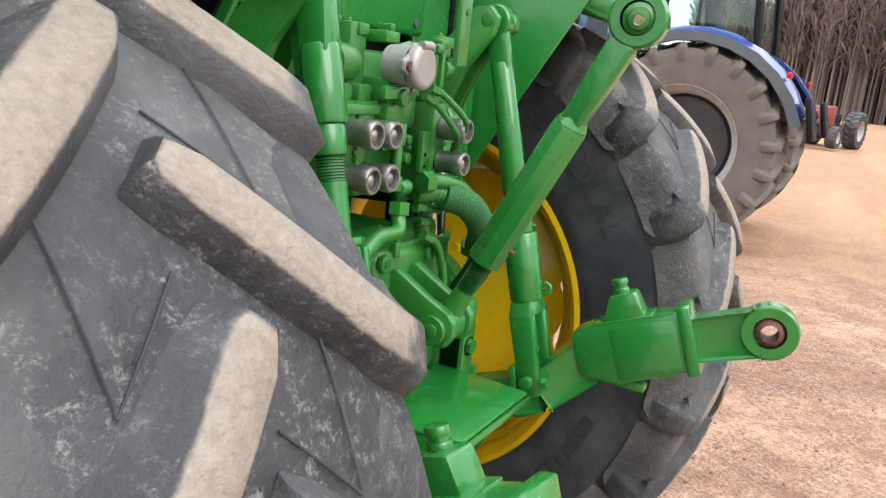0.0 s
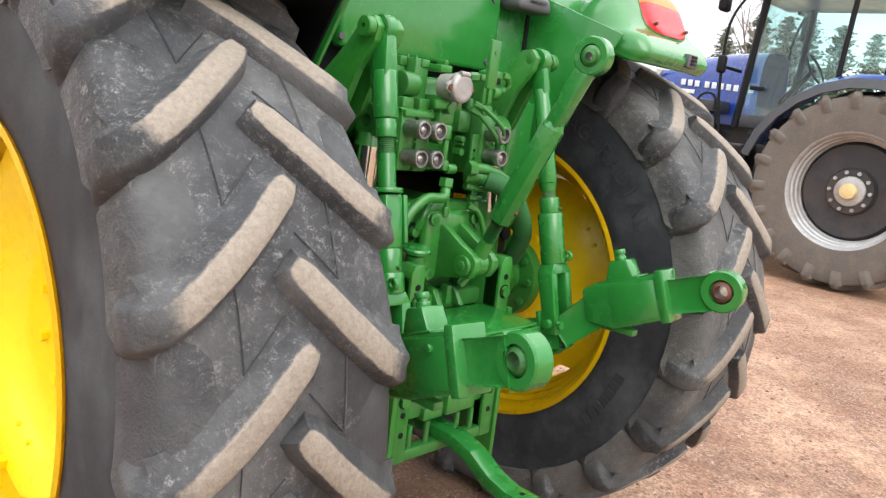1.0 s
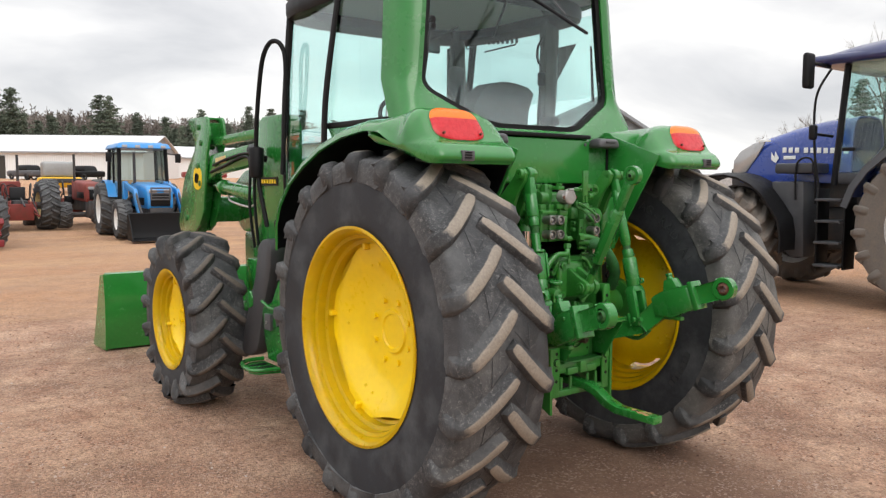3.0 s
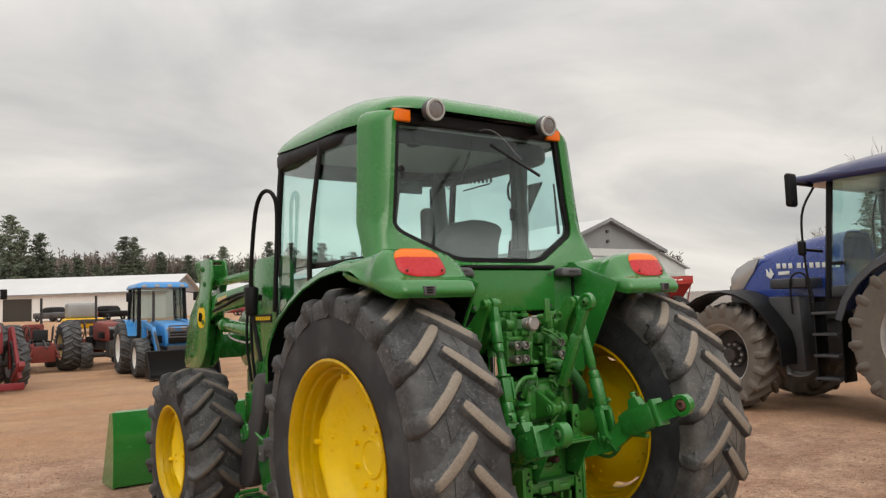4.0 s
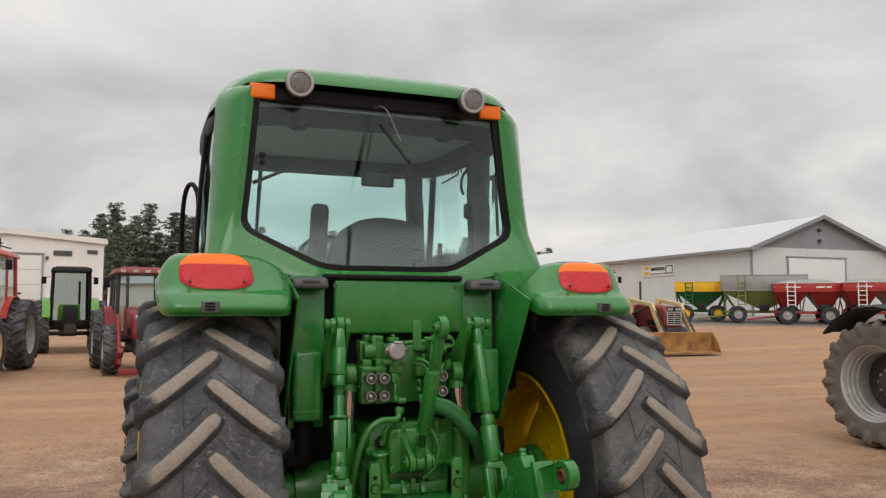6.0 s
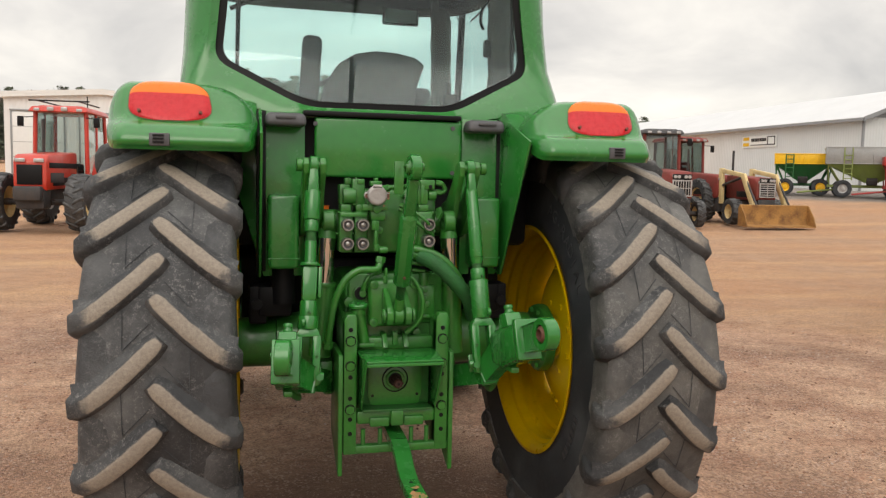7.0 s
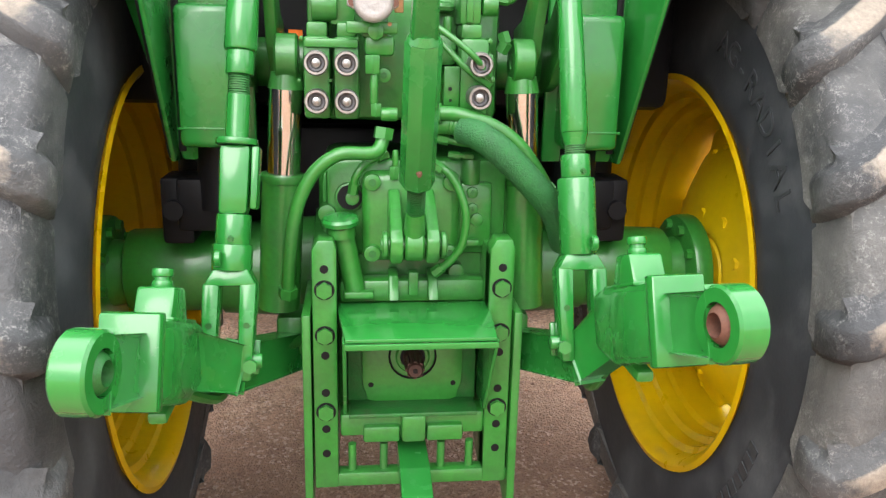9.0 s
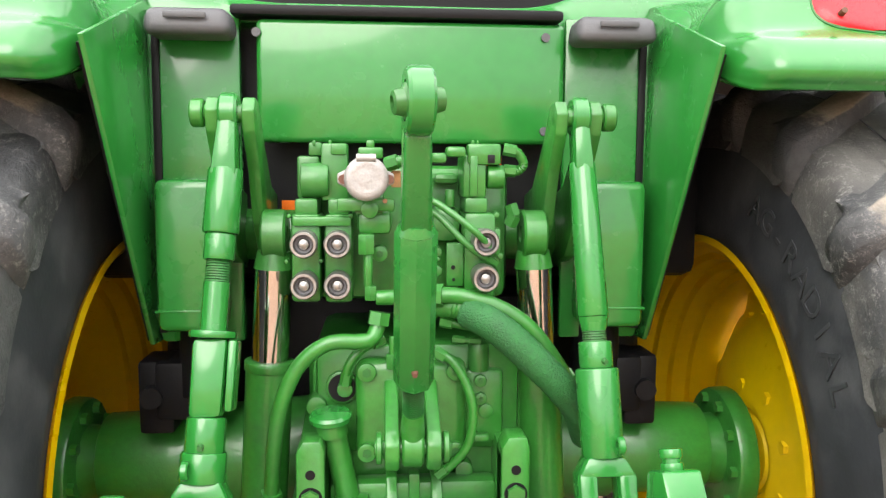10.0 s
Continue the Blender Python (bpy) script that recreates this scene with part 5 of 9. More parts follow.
# holes are dark discs on the bar, painted shade without depth
for y, r in ((-0.79, 0.017), (-0.70, 0.008), (-0.63, 0.007)):
    part("pin_hole", rod(bm_new(), (0.011, y, 0.5075), (0.011, y, 0.5098), r, None, 20), GREEN_D if r > 0.01 else BLACK, bar)
for cx, cy, rx, ry, ph in ((0.004, -0.735, 0.016, 0.026, 0.4), (0.026, -0.752, 0.011, 0.020, 1.9), (-0.008, -0.765, 0.008, 0.016, 3.1), (0.018, -0.678, 0.014, 0.010, 4.6)):
    blot = [(cx + rx * math.cos(a) * (1 + 0.34 * math.sin(3 * a + ph)), cy + ry * math.sin(a) * (1 + 0.30 * math.sin(4 * a + ph * 2))) for a in [i * math.pi / 12 for i in range(24)]]
    part("worn_patch", prism(bm_new(), blot, "z", 0.5072, 0.5086), WORN, bar, "paint worn through to orange primer")

# top link: clevis below, threaded rod, six-sided sleeve, flat ball-end arm
p0 = Vector((0.003, -0.386, 1.052))
tip = Vector((-0.003, -0.655, 1.590))
d = (tip - p0).normalized()
b = bm_new()
ring(b, p0, (1, 0, 0), 0.034, 0.014, 0.036)
rod(b, p0 + d * 0.026, p0 + d * 0.075, 0.021, 0.017, 18)
link_ = part("top_link", b, GREEN_C, tractor, "green adjustable top link with threaded rod")
b = bm_new()
for k in range(18):
    rod(b, p0 + d * (0.072 + k * 0.0040), p0 + d * (0.0745 + k * 0.0040), 0.0150, 0.0172, 16)
part("thread", b, GREEN_D, link_)
b = rod(bm_new(), p0 + d * 0.14, p0 + d * 0.415, 0.0315, 0.030, 8, 0.004)
rod(b, p0 + d * 0.415, p0 + d * 0.428, 0.028, 0.022, 20)
part("link_sleeve", b, GREEN, link_)
part("grease_nipple", rod(bm_new(), p0 + d * 0.17 + Vector((0, -0.030, 0)), p0 + d * 0.17 + Vector((0, -0.040, -0.004)), 0.006, 0.004, 8), RUST, link_)
side = Vector((1, 0, 0))
t = bmesh.new()
bmesh.ops.create_cube(t, size=1)
for v in t.verts:
    w = 0.036 if v.co.z < 0 else 0.046
    v.co = Vector((v.co.x * (0.044 if v.co.z < 0 else 0.034), v.co.y * w, (-0.185 if v.co.z < 0 else -0.035)))
bmesh.ops.bevel(t, geom=t.edges[:], offset=0.008, segments=3, profile=0.5, affect="EDGES")
rot = Matrix((side, side.cross(d) * -1, d)).transposed().to_4x4()
bmesh.ops.transform(t, matrix=Matrix.Translation(tip) @ rot, verts=t.verts)
b = bm_new()
join(b, t)
ring(b, tip, (1, 0.10, 0), 0.044, 0.026, 0.034)
part("ball_arm", b, GREEN, link_)
b = lathe(bm_new(), [(-0.034, 0.009), (-0.032, 0.015), (-0.020, 0.018), (-0.016, 0.024), (0, 0.0265), (0.016, 0.024), (0.020, 0.018), (0.032, 0.015), (0.034, 0.009)], tip, (1, 0.25, 0.1), 24, closed=True)
part("swivel_ball", b, GREEN_C, link_)
# its bracket: bolted plate with two pairs of ears and a long pin
b = box(bm_new(), (0.005, -0.272, 1.080), (0.196, 0.04, 0.185), 0.020, seg=3)
brk = part("top_link_bracket", b, GREEN_C, tractor)
for x in (-0.031, 0.037):
    b = prism(bm_new(), [(-0.425, 1.040), (-0.41, 1.018), (-0.375, 1.014), (-0.29, 0.995), (-0.27, 0.995), (-0.27, 1.13), (-0.30, 1.14), (-0.37, 1.100), (-0.41, 1.082), (-0.425, 1.066)], "x", x - 0.012, x + 0.012, 0.005)
    part("bracket_ear", b, GREEN_C, brk)
part("bracket_pin", rod(bm_new(), (-0.060, -0.390, 1.050), (0.066, -0.390, 1.050), 0.013, None, 16, 0.003), GREEN_C, brk)
for x in (-0.052, 0.058):
    part("pin_clip", ring(bm_new(), (x, -0.390, 1.050), (1, 0, 0), 0.026, 0.011, 0.010, 20, 0.002), GREEN_C, brk)
for x in (-0.073, 0.083):
    for z in (1.008, 1.152):
        b = rod(bm_new(), (x, -0.29, z), (x, -0.302, z), 0.017, None, 20, 0.003)
        bo = part("cap_screw", b, GREEN_C, brk)
        # socket as a darker green disc, shade painted on the head
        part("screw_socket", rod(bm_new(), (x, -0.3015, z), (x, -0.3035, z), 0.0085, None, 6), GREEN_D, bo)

# lift arms, lift rams and lift rods
for s in (-1, 1):
    X = 0.0 if s < 0 else -0.006
    b = bm_new()
    for dx in (-0.026, 0.026) if True else ():
        xa = X + s * (0.297 + dx * 1.15)
        prism(b, [(-0.02, 1.30), (-0.13, 1.335), (-0.20, 1.40), (-0.245, 1.50), (-0.295, 1.565), (-0.305, 1.60), (-0.285, 1.622), (-0.25, 1.618), (-0.20, 1.56), (-0.10, 1.47), (0.03, 1.44)], "x", xa - 0.011, xa + 0.011, 0.004)
    rod(b, (X + s * 0.255, -0.282, 1.595), (X + s * 0.342, -0.282, 1.595), 0.0155, None, 18, 0.003)
    ring(b, (X + s * 0.352, -0.282, 1.595), (1, 0, 0), 0.024, 0.006, 0.022, 20, 0.003)
    rod(b, (X + s * 0.10, 0.0, 1.37), (X + s * 0.335, 0.0, 1.37), 0.055, None, 24, 0.006)
    arm = part("lift_arm", b, GREEN_C, tractor)
    # ram
    top, low = Vector((X + s * 0.238, -0.205, 1.385)), Vector((X + s * 0.268, -0.20, 0.86))
    dd = (low - top).normalized()
    b = ring(bm_new(), top, (1, 0, 0), 0.045, 0.016, 0.044)
    rod(b, top + dd * 0.03, top + dd * 0.062, 0.03, 0.036, 20)
    ram = part("lift_ram", b, GREEN_C, tractor)
    b = rod(bm_new(), top + dd * 0.06, top + dd * 0.235, 0.0335, None, 28)
    part("ram_rod", b, CHROME, ram, "bright chrome ram rod")
    b = rod(bm_new(), top + dd * 0.232, top + dd * 0.25, 0.046, None, 28, 0.003)
    rod(b, top + dd * 0.25, top + dd * 0.52, 0.043, None, 28)
    part("ram_barrel", b, GREEN_C, ram)
    # lift rod
    a0 = Vector((X + s * 0.300, -0.282, 1.595))
    a1 = Vector((X + s * (0.338 if s < 0 else 0.328), -0.460, 0.850))
    u = (a1 - a0).normalized()
    w3 = Vector((1, 0, 0))
    v3 = u.cross(w3).normalized()
    m = Matrix((w3, v3, u)).transposed().to_4x4()

    def bar(k0, k1, x0, y0, x1, y1, bev=0.006, dx=0.0, dy=0.0):
        """A bevelled block along the rod from k0 to k1."""
        t = bmesh.new()
        bmesh.ops.create_cube(t, size=1)
        for v in t.verts:
            hi = v.co.z > 0
            v.co = Vector((dx + v.co.x * (x1 if hi else x0), dy + v.co.y * (y1 if hi else y0), k1 if hi else k0))
        bmesh.ops.bevel(t, geom=t.edges[:], offset=bev, segments=2, profile=0.5, affect="EDGES")
        bmesh.ops.transform(t, matrix=Matrix.Translation(a0) @ m, verts=t.verts)
        return t

    b = ring(bm_new(), a0, (1, 0, 0), 0.034, 0.012, 0.030)
    if s < 0:
        join(b, bar(0.0, 0.115, 0.030, 0.056, 0.046, 0.050, 0.010))
        rod(b, a0 + u * 0.095, a0 + u * 0.205, 0.0285, 0.030, 24, 0.005)
        rod(b, a0 + u * 0.205, a0 + u * 0.248, 0.0255, None, 22, 0.003)
        join(b, bar(0.07, 0.13, 0.010, 0.030, 0.012, 0.022, 0.004, 0.0, -0.034))
        lr = part("lift_rod", b, GREEN, tractor)
        b = bm_new()
        for k in range(10):
            rod(b, a0 + u * (0.246 + k * 0.0042), a0 + u * (0.2495 + k * 0.0042), 0.0185, 0.0205, 18)
        part("thread", b, GREEN_D, lr)
        b = rod(bm_new(), a0 + u * 0.284, a0 + u * 0.37, 0.0215, None, 20)
        part("rod_stem", b, GREEN, lr)
        b = rod(bm_new(), a0 + u * 0.362, a0 + u * 0.374, 0.038, None, 22, 0.003)
        join(b, bar(0.374, 0.500, 0.056, 0.052, 0.052, 0.050, 0.010))
        part("adjuster_sleeve", b, GREEN, lr)
        b = bm_new()
        join(b, bar(0.378, 0.490, 0.014, 0.050, 0.012, 0.050, 0.004, 0.036))
        part("lock_plate", b, GREEN, lr)
        b = rod(bm_new(), a0 + u * 0.498, a0 + u * 0.555, 0.031, 0.032, 24, 0.004)
        rod(b, a0 + u * 0.552, a0 + u * 0.60, 0.036, 0.037, 24, 0.004)
        part("rod_collar", b, GREEN, lr)
        part("grease_nipple", rod(bm_new(), a0 + u * 0.535 + Vector((0, -0.030, 0)), a0 + u * 0.535 + Vector((0, -0.041, 0)), 0.006, 0.004, 8), GREEN_D, lr)
        f0 = 0.596
    else:
        join(b, bar(0.0, 0.10, 0.028, 0.050, 0.036, 0.044, 0.010))
        rod(b, a0 + u * 0.08, a0 + u * 0.345, 0.0225, 0.0265, 22, 0.004)
        rod(b, a0 + u * 0.345, a0 + u * 0.368, 0.0262, 0.020, 22)
        lr = part("lift_rod", b, GREEN, tractor)
        b = bm_new()
        for k in range(6):
            rod(b, a0 + u * (0.366 + k * 0.0042), a0 + u * (0.3695 + k * 0.0042), 0.0185, 0.0205, 18)
        part("thread", b, GREEN_D, lr)
        b = rod(bm_new(), a0 + u * 0.386, a0 + u * 0.430, 0.028, None, 24, 0.003)
        rod(b, a0 + u * 0.430, a0 + u * 0.575, 0.036, 0.035, 24, 0.005)
        part("adjuster_sleeve", b, GREEN, lr)
        part("grease_nipple", rod(bm_new(), a0 + u * 0.412 + Vector((0.006, -0.026, 0)), a0 + u * 0.412 + Vector((0.008, -0.036, 0)), 0.006, 0.004, 8), GREEN_D, lr)
        f0 = 0.573
    part("hose_eye", ring(bm_new(), a0 + u * (f0 - 0.028) + Vector((0.02 * s, -0.038, 0)), (1, 0, 0), 0.015, 0.007, 0.012, 16, 0.002), GREEN, lr)
    # lower fork: chamfered shoulders and two cheeks round an open slot
    b = bm_new()
    join(b, bar(f0, f0 + 0.032, 0.062, 0.052, 0.096, 0.054, 0.006))
    for q0 in (-1, 1):
        join(b, bar(f0 + 0.024, f0 + 0.205, 0.032, 0.054, 0.026, 0.046, 0.008, q0 * 0.0325))
    fork = part("rod_fork", b, GREEN, lr)
    part("fork_pin", rod(bm_new(), a0 + u * (f0 + 0.17) + w3 * -0.062, a0 + u * (f0 + 0.17) + w3 * 0.062, 0.014, None, 16, 0.002), GREEN, fork)
    b = bm_new()
    join(b, bar(f0 + 0.135, f0 + 0.20, 0.020, 0.012, 0.020, 0.012, 0.003, -s * 0.044, -0.030))
    part("pin_plate", b, GREEN, fork)
    part("pin_head", bolt(bm_new(), a0 + u * (f0 + 0.165) + Vector((-s * 0.044, -0.036, 0)), (0, -1, 0.2), 0.013, 0.010), GREEN, fork)
    # holes as darker green discs, shade painted on the cheeks
    for q0 in (-1, 1):
        part("fork_hole", rod(bm_new(), a0 + u * (f0 + 0.095) + Vector((q0 * 0.033, -0.0275, 0)), a0 + u * (f0 + 0.095) + Vector((q0 * 0.033, -0.0285, 0)), 0.006, None, 12), GREEN_D, fork)

# lower links with hook-up blocks and ball ends
for s, e, zb in ((-1, Vector((-0.437, -0.892, 1.022)), 0), (1, Vector((0.388, -0.886, 1.068)), 0)):
    X = 0.0
    root = Vector((s * 0.215, -0.10, 0.735))
    mid = Vector((s * 0.325 + (0.0 if s > 0 else -0.005), -0.47, 0.845))
    kn = Vector((e.x - s * 0.03, e.y + 0.30, e.z - 0.105))
    w3 = Vector((s, 0, 0))

    def slab(bm, a, c, h0, h1, wid, bev=0.006):
        ax = (c - a).normalized()
        sd = ax.cross(Vector((0, 0, 1))).normalized()
        up = sd.cross(ax).normalized()
        t = bmesh.new()
        bmesh.ops.create_cube(t, size=1)
        for v in t.verts:
            end = c if v.co.z > 0 else a
            h = h1 if v.co.z > 0 else h0
            v.co = end + sd * v.co.x * wid + up * v.co.y * h
        bmesh.ops.bevel(t, geom=t.edges[:], offset=bev, segments=2, profile=0.5, affect="EDGES")
        join(bm, t)
        return ax, sd, up

    b = bm_new()
    slab(b, root, mid, 0.080, 0.085, 0.042)
    slab(b, mid, kn, 0.085, 0.10, 0.044)
    ring(b, root, (1, 0, 0), 0.05, 0.02, 0.05)
    ll = part("lower_link", b, GREEN, tractor)
    ax = (e - kn).normalized()
    sd = ax.cross(Vector((0, 0, 1))).normalized()
    up = sd.cross(ax).normalized()

    def shape(poly, w0, w1, bev):
        """A plate drawn along the link's axis and up, of the width w0 to w1 across it."""
        t = prism(bm_new(), [(a, c) for a, c in poly], "x", w0, w1, bev)
        for v in t.verts:
            x, y, z = v.co
            v.co = kn + sd * x + ax * y + up * z
        return t

    b = shape([(-0.060, -0.046), (-0.060, 0.046), (-0.010, 0.060), (0.160, 0.064), (0.172, 0.058), (0.172, -0.060), (0.020, -0.074), (-0.020, -0.060)], -0.039, 0.039, 0.011)
    hb = part("hook_block", b, GREEN, ll)
    part("block_rib", shape([(0.02, -0.066), (0.02, 0.052), (0.158, 0.054), (0.158, -0.054)], -0.044, 0.044, 0.012), GREEN, hb)
    part("end_plate", shape([(0.160, -0.068), (0.160, 0.074), (0.186, 0.072), (0.186, -0.066)], -0.044, 0.044, 0.005), GREEN, hb)
    part("block_pin", rod(bm_new(), kn + ax * 0.115 + up * 0.03 - sd * s * 0.042, kn + ax * 0.115 + up * 0.03 - sd * s * 0.052, 0.009, None, 12, 0.002), GREEN, hb)
    cp = kn + ax * 0.055 + up * 0.058
    t = shape([(0.012, 0.056), (0.098, 0.058), (0.084, 0.112), (0.034, 0.112)], -0.030, 0.030, 0.006)
    cap_ = part("latch_cap", t, GREEN, ll)
    b = rod(bm_new(), cp + up * 0.052, cp + up * 0.064, 0.0165, None, 18, 0.003)
    rod(b, cp + up * 0.063, cp + up * 0.070, 0.013, None, 16)
    rod(b, cp + up * 0.069, cp + up * 0.083, 0.0165, None, 18, 0.003)
    part("cap_stud", b, GREEN, cap_)
    part("cap_flange", shape([(-0.006, 0.054), (-0.006, 0.060), (0.112, 0.066), (0.112, 0.060)], -0.038, 0.038, 0.002), GREEN, cap_)
    b = bm_new()
    slab(b, kn + ax * 0.15, e - ax * 0.02, 0.088, 0.092, 0.034, 0.008)
    ring(b, e, (1, 0.15 * s, 0), 0.054, 0.031, 0.046)
    part("ball_end", b, GREEN, ll)
    b = bm_new()
    lathe(b, [(-0.027, 0.017), (-0.022, 0.024), (-0.011, 0.0315), (0.011, 0.0315), (0.022, 0.024), (0.027, 0.017)], e, (1, 0.15 * s, 0), 24, closed=True)
    part("swivel_ball", b, RUST if s > 0 else GREEN_D, ll)
    b = bm_new()
    box(b, kn + ax * 0.02 - up * 0.075, (0.03, 0.10, 0.02), 0.006)
    tube(b, [kn - up * 0.07, kn - up * 0.09 + Vector((0, 0.08, 0)), mid + Vector((s * 0.03, 0.05, -0.08)), mid + Vector((s * 0.05, 0.25, -0.06))], 0.011, 8, 5)
    part("latch_cable", b, GREEN_C, ll)
    # stabiliser
    b = rod(bm_new(), mid + Vector((-s * 0.02, 0.10, -0.03)), Vector((s * 0.235, -0.20, 0.79)), 0.018, None, 14)
    box(b, (s * 0.245, -0.16, 0.80), (0.06, 0.10, 0.09), 0.012)
    part("sway_block", b, GREEN_C, tractor)


# selective control valves with couplers
COUPLER = surface("dull_plated_coupler", (0.36, 0.35, 0.34), 0.36, 0.9, var=0.25, scale=40, dirt=(0.12, 0.11, 0.10), dirt_amount=0.5, dirt_scale=30)


def coupler(x, z, y=-0.272):
    c = Vector((x, y, z))
    b = bm_new()
    lathe(b, [(0, 0.021), (0.030, 0.021), (0.034, 0.0232), (0.052, 0.0232), (0.056, 0.021), (0.056, 0.017), (0.045, 0.016), (0.040, 0.011), (0.050, 0.0085), (0.053, 0.004), (0.053, 0.0)], c, (0, -1, 0), 26)
    o = part("hydraulic_coupler", b, COUPLER, tractor, "bare steel hydraulic coupler")
    b = bm_new()
    lathe(b, [(0.0465, 0.0150), (0.0455, 0.0105)], c, (0, -1, 0), 22)
    part("coupler_seal", b, DARKGREY, o)


for x in (-0.177, -0.121):
    for z in (1.378, 1.308):
        coupler(x, z)
for z in (1.381, 1.319):
    coupler(0.130, z)
vbody = part("valve_body", box(bm_new(), (0.01, -0.115, 1.385), (0.36, 0.13, 0.25), 0.02), GREEN_C, tractor)
part("valve_section", box(bm_new(), (-0.1775, -0.220, 1.3485), (0.0510, 0.100, 0.1550), 0.008, seg=2), GREEN_C, vbody)
part("section_neck", box(bm_new(), (-0.1770, -0.217, 1.4375), (0.0400, 0.090, 0.0290), 0.006, seg=2), GREEN_C, vbody)
part("valve_section", box(bm_new(), (-0.1215, -0.220, 1.3480), (0.0490, 0.100, 0.1560), 0.008, seg=2), GREEN_C, vbody)
part("section_neck", box(bm_new(), (-0.1210, -0.217, 1.4380), (0.0380, 0.090, 0.0280), 0.006, seg=2), GREEN_C, vbody)
part("valve_clamp_bar", box(bm_new(), (-0.1495, -0.264, 1.4135), (0.1010, 0.030, 0.0170), 0.004, seg=2), GREEN_C, vbody)
part("solenoid_body", box(bm_new(), (-0.1765, -0.180, 1.4880), (0.0410, 0.070, 0.0760), 0.006, seg=2), GREEN_C, vbody)
part("solenoid_can", rod(bm_new(), (-0.1870, -0.232, 1.4830), (-0.1390, -0.232, 1.4830), 0.0310, None, 20, 0.003), GREEN_C, vbody)
part("solenoid_plate", box(bm_new(), (-0.1285, -0.225, 1.4975), (0.0470, 0.040, 0.1010), 0.005, seg=2), GREEN_C, vbody)
part("solenoid_cap", box(bm_new(), (-0.1640, -0.190, 1.5380), (0.0240, 0.050, 0.0240), 0.004, seg=2), GREEN_C, vbody)
part("connector_block", box(bm_new(), (-0.1210, -0.240, 1.5375), (0.0280, 0.020, 0.0190), 0.003, seg=2), GREEN_C, vbody)
part("terminal", rod(bm_new(), (-0.1650, -0.230, 1.5530), (-0.1650, -0.230, 1.5430), 0.0030, None, 14, 0.002), GREEN_C, vbody)
part("terminal", rod(bm_new(), (-0.1370, -0.230, 1.5540), (-0.1370, -0.230, 1.5430), 0.0030, None, 14, 0.002), GREEN_C, vbody)
part("section_bolt", rod(bm_new(), (-0.2060, -0.272, 1.4220), (-0.2060, -0.250, 1.4220), 0.0040, None, 6, 0.002), GREEN_C, vbody)
part("section_bolt", rod(bm_new(), (-0.2110, -0.272, 1.3430), (-0.2110, -0.250, 1.3430), 0.0040, None, 6, 0.002), GREEN_C, vbody)
part("section_bolt", rod(bm_new(), (-0.1520, -0.272, 1.3440), (-0.1520, -0.250, 1.3440), 0.0040, None, 6, 0.002), GREEN_C, vbody)
part("section_bolt", rod(bm_new(), (-0.1000, -0.272, 1.4220), (-0.1000, -0.250, 1.4220), 0.0050, None, 6, 0.002), GREEN_C, vbody)
part("socket_bracket", box(bm_new(), (-0.0735, -0.294, 1.4430), (0.0970, 0.012, 0.0220), 0.004, seg=2), GREEN_C, vbody)
part("socket_post", box(bm_new(), (-0.0590, -0.245, 1.4110), (0.0580, 0.080, 0.0400), 0.01, seg=2), GREEN_C, vbody)
part("bracket_boss", rod(bm_new(), (-0.0670, -0.306, 1.4360), (-0.0670, -0.290, 1.4360), 0.0150, None, 18, 0.002), GREEN_C, vbody)
part("connector_block", box(bm_new(), (-0.0655, -0.245, 1.5315), (0.0430, 0.050, 0.0190), 0.004, seg=2), GREEN_C, vbody)
part("connector_cap", box(bm_new(), (-0.0660, -0.253, 1.5460), (0.0140, 0.030, 0.0140), 0.003, seg=2), GREEN_C, vbody)
part("test_port", rod(bm_new(), (-0.0500, -0.262, 1.3550), (-0.0500, -0.220, 1.3550), 0.0140, None, 18, 0.002), GREEN_C, vbody)
# darker green disc: painted shade of the port's recess
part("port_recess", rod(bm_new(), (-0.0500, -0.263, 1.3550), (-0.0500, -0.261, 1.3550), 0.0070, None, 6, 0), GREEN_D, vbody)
part("union_nut", rod(bm_new(), (-0.0730, -0.300, 1.3940), (-0.0730, -0.300, 1.3590), 0.0150, None, 6, 0.002), GREEN_C, vbody)
part("riser_pipe", rod(bm_new(), (-0.0700, -0.300, 1.3600), (-0.0700, -0.300, 1.3030), 0.0080, None, 14, 0.002), GREEN_C, vbody)
part("union_nut", rod(bm_new(), (-0.0660, -0.300, 1.3050), (-0.0660, -0.300, 1.2800), 0.0110, None, 6, 0.002), GREEN_C, vbody)
part("tee_branch", rod(bm_new(), (-0.0570, -0.298, 1.2840), (-0.0250, -0.298, 1.2840), 0.0130, None, 20, 0.003), GREEN_C, vbody)
part("primer_patch", box(bm_new(), (-0.0215, -0.257, 1.4865), (0.0170, 0.010, 0.0290), 0.002, seg=2), WORN, vbody)
part("worn_spot", rod(bm_new(), (-0.0410, -0.302, 1.4500), (-0.0410, -0.299, 1.4500), 0.0040, None, 12, 0), WORN, vbody)
part("pump_face", box(bm_new(), (0.0695, -0.190, 1.4045), (0.0550, 0.090, 0.0650), 0.016, seg=2), GREEN_C, vbody)
part("pump_step", box(bm_new(), (0.0700, -0.190, 1.4870), (0.0440, 0.070, 0.0200), 0.01, seg=2), GREEN_C, vbody)
part("bleed_valve", rod(bm_new(), (0.0750, -0.235, 1.4680), (0.0750, -0.235, 1.4370), 0.0090, None, 12, 0.002), GREEN_C, vbody)
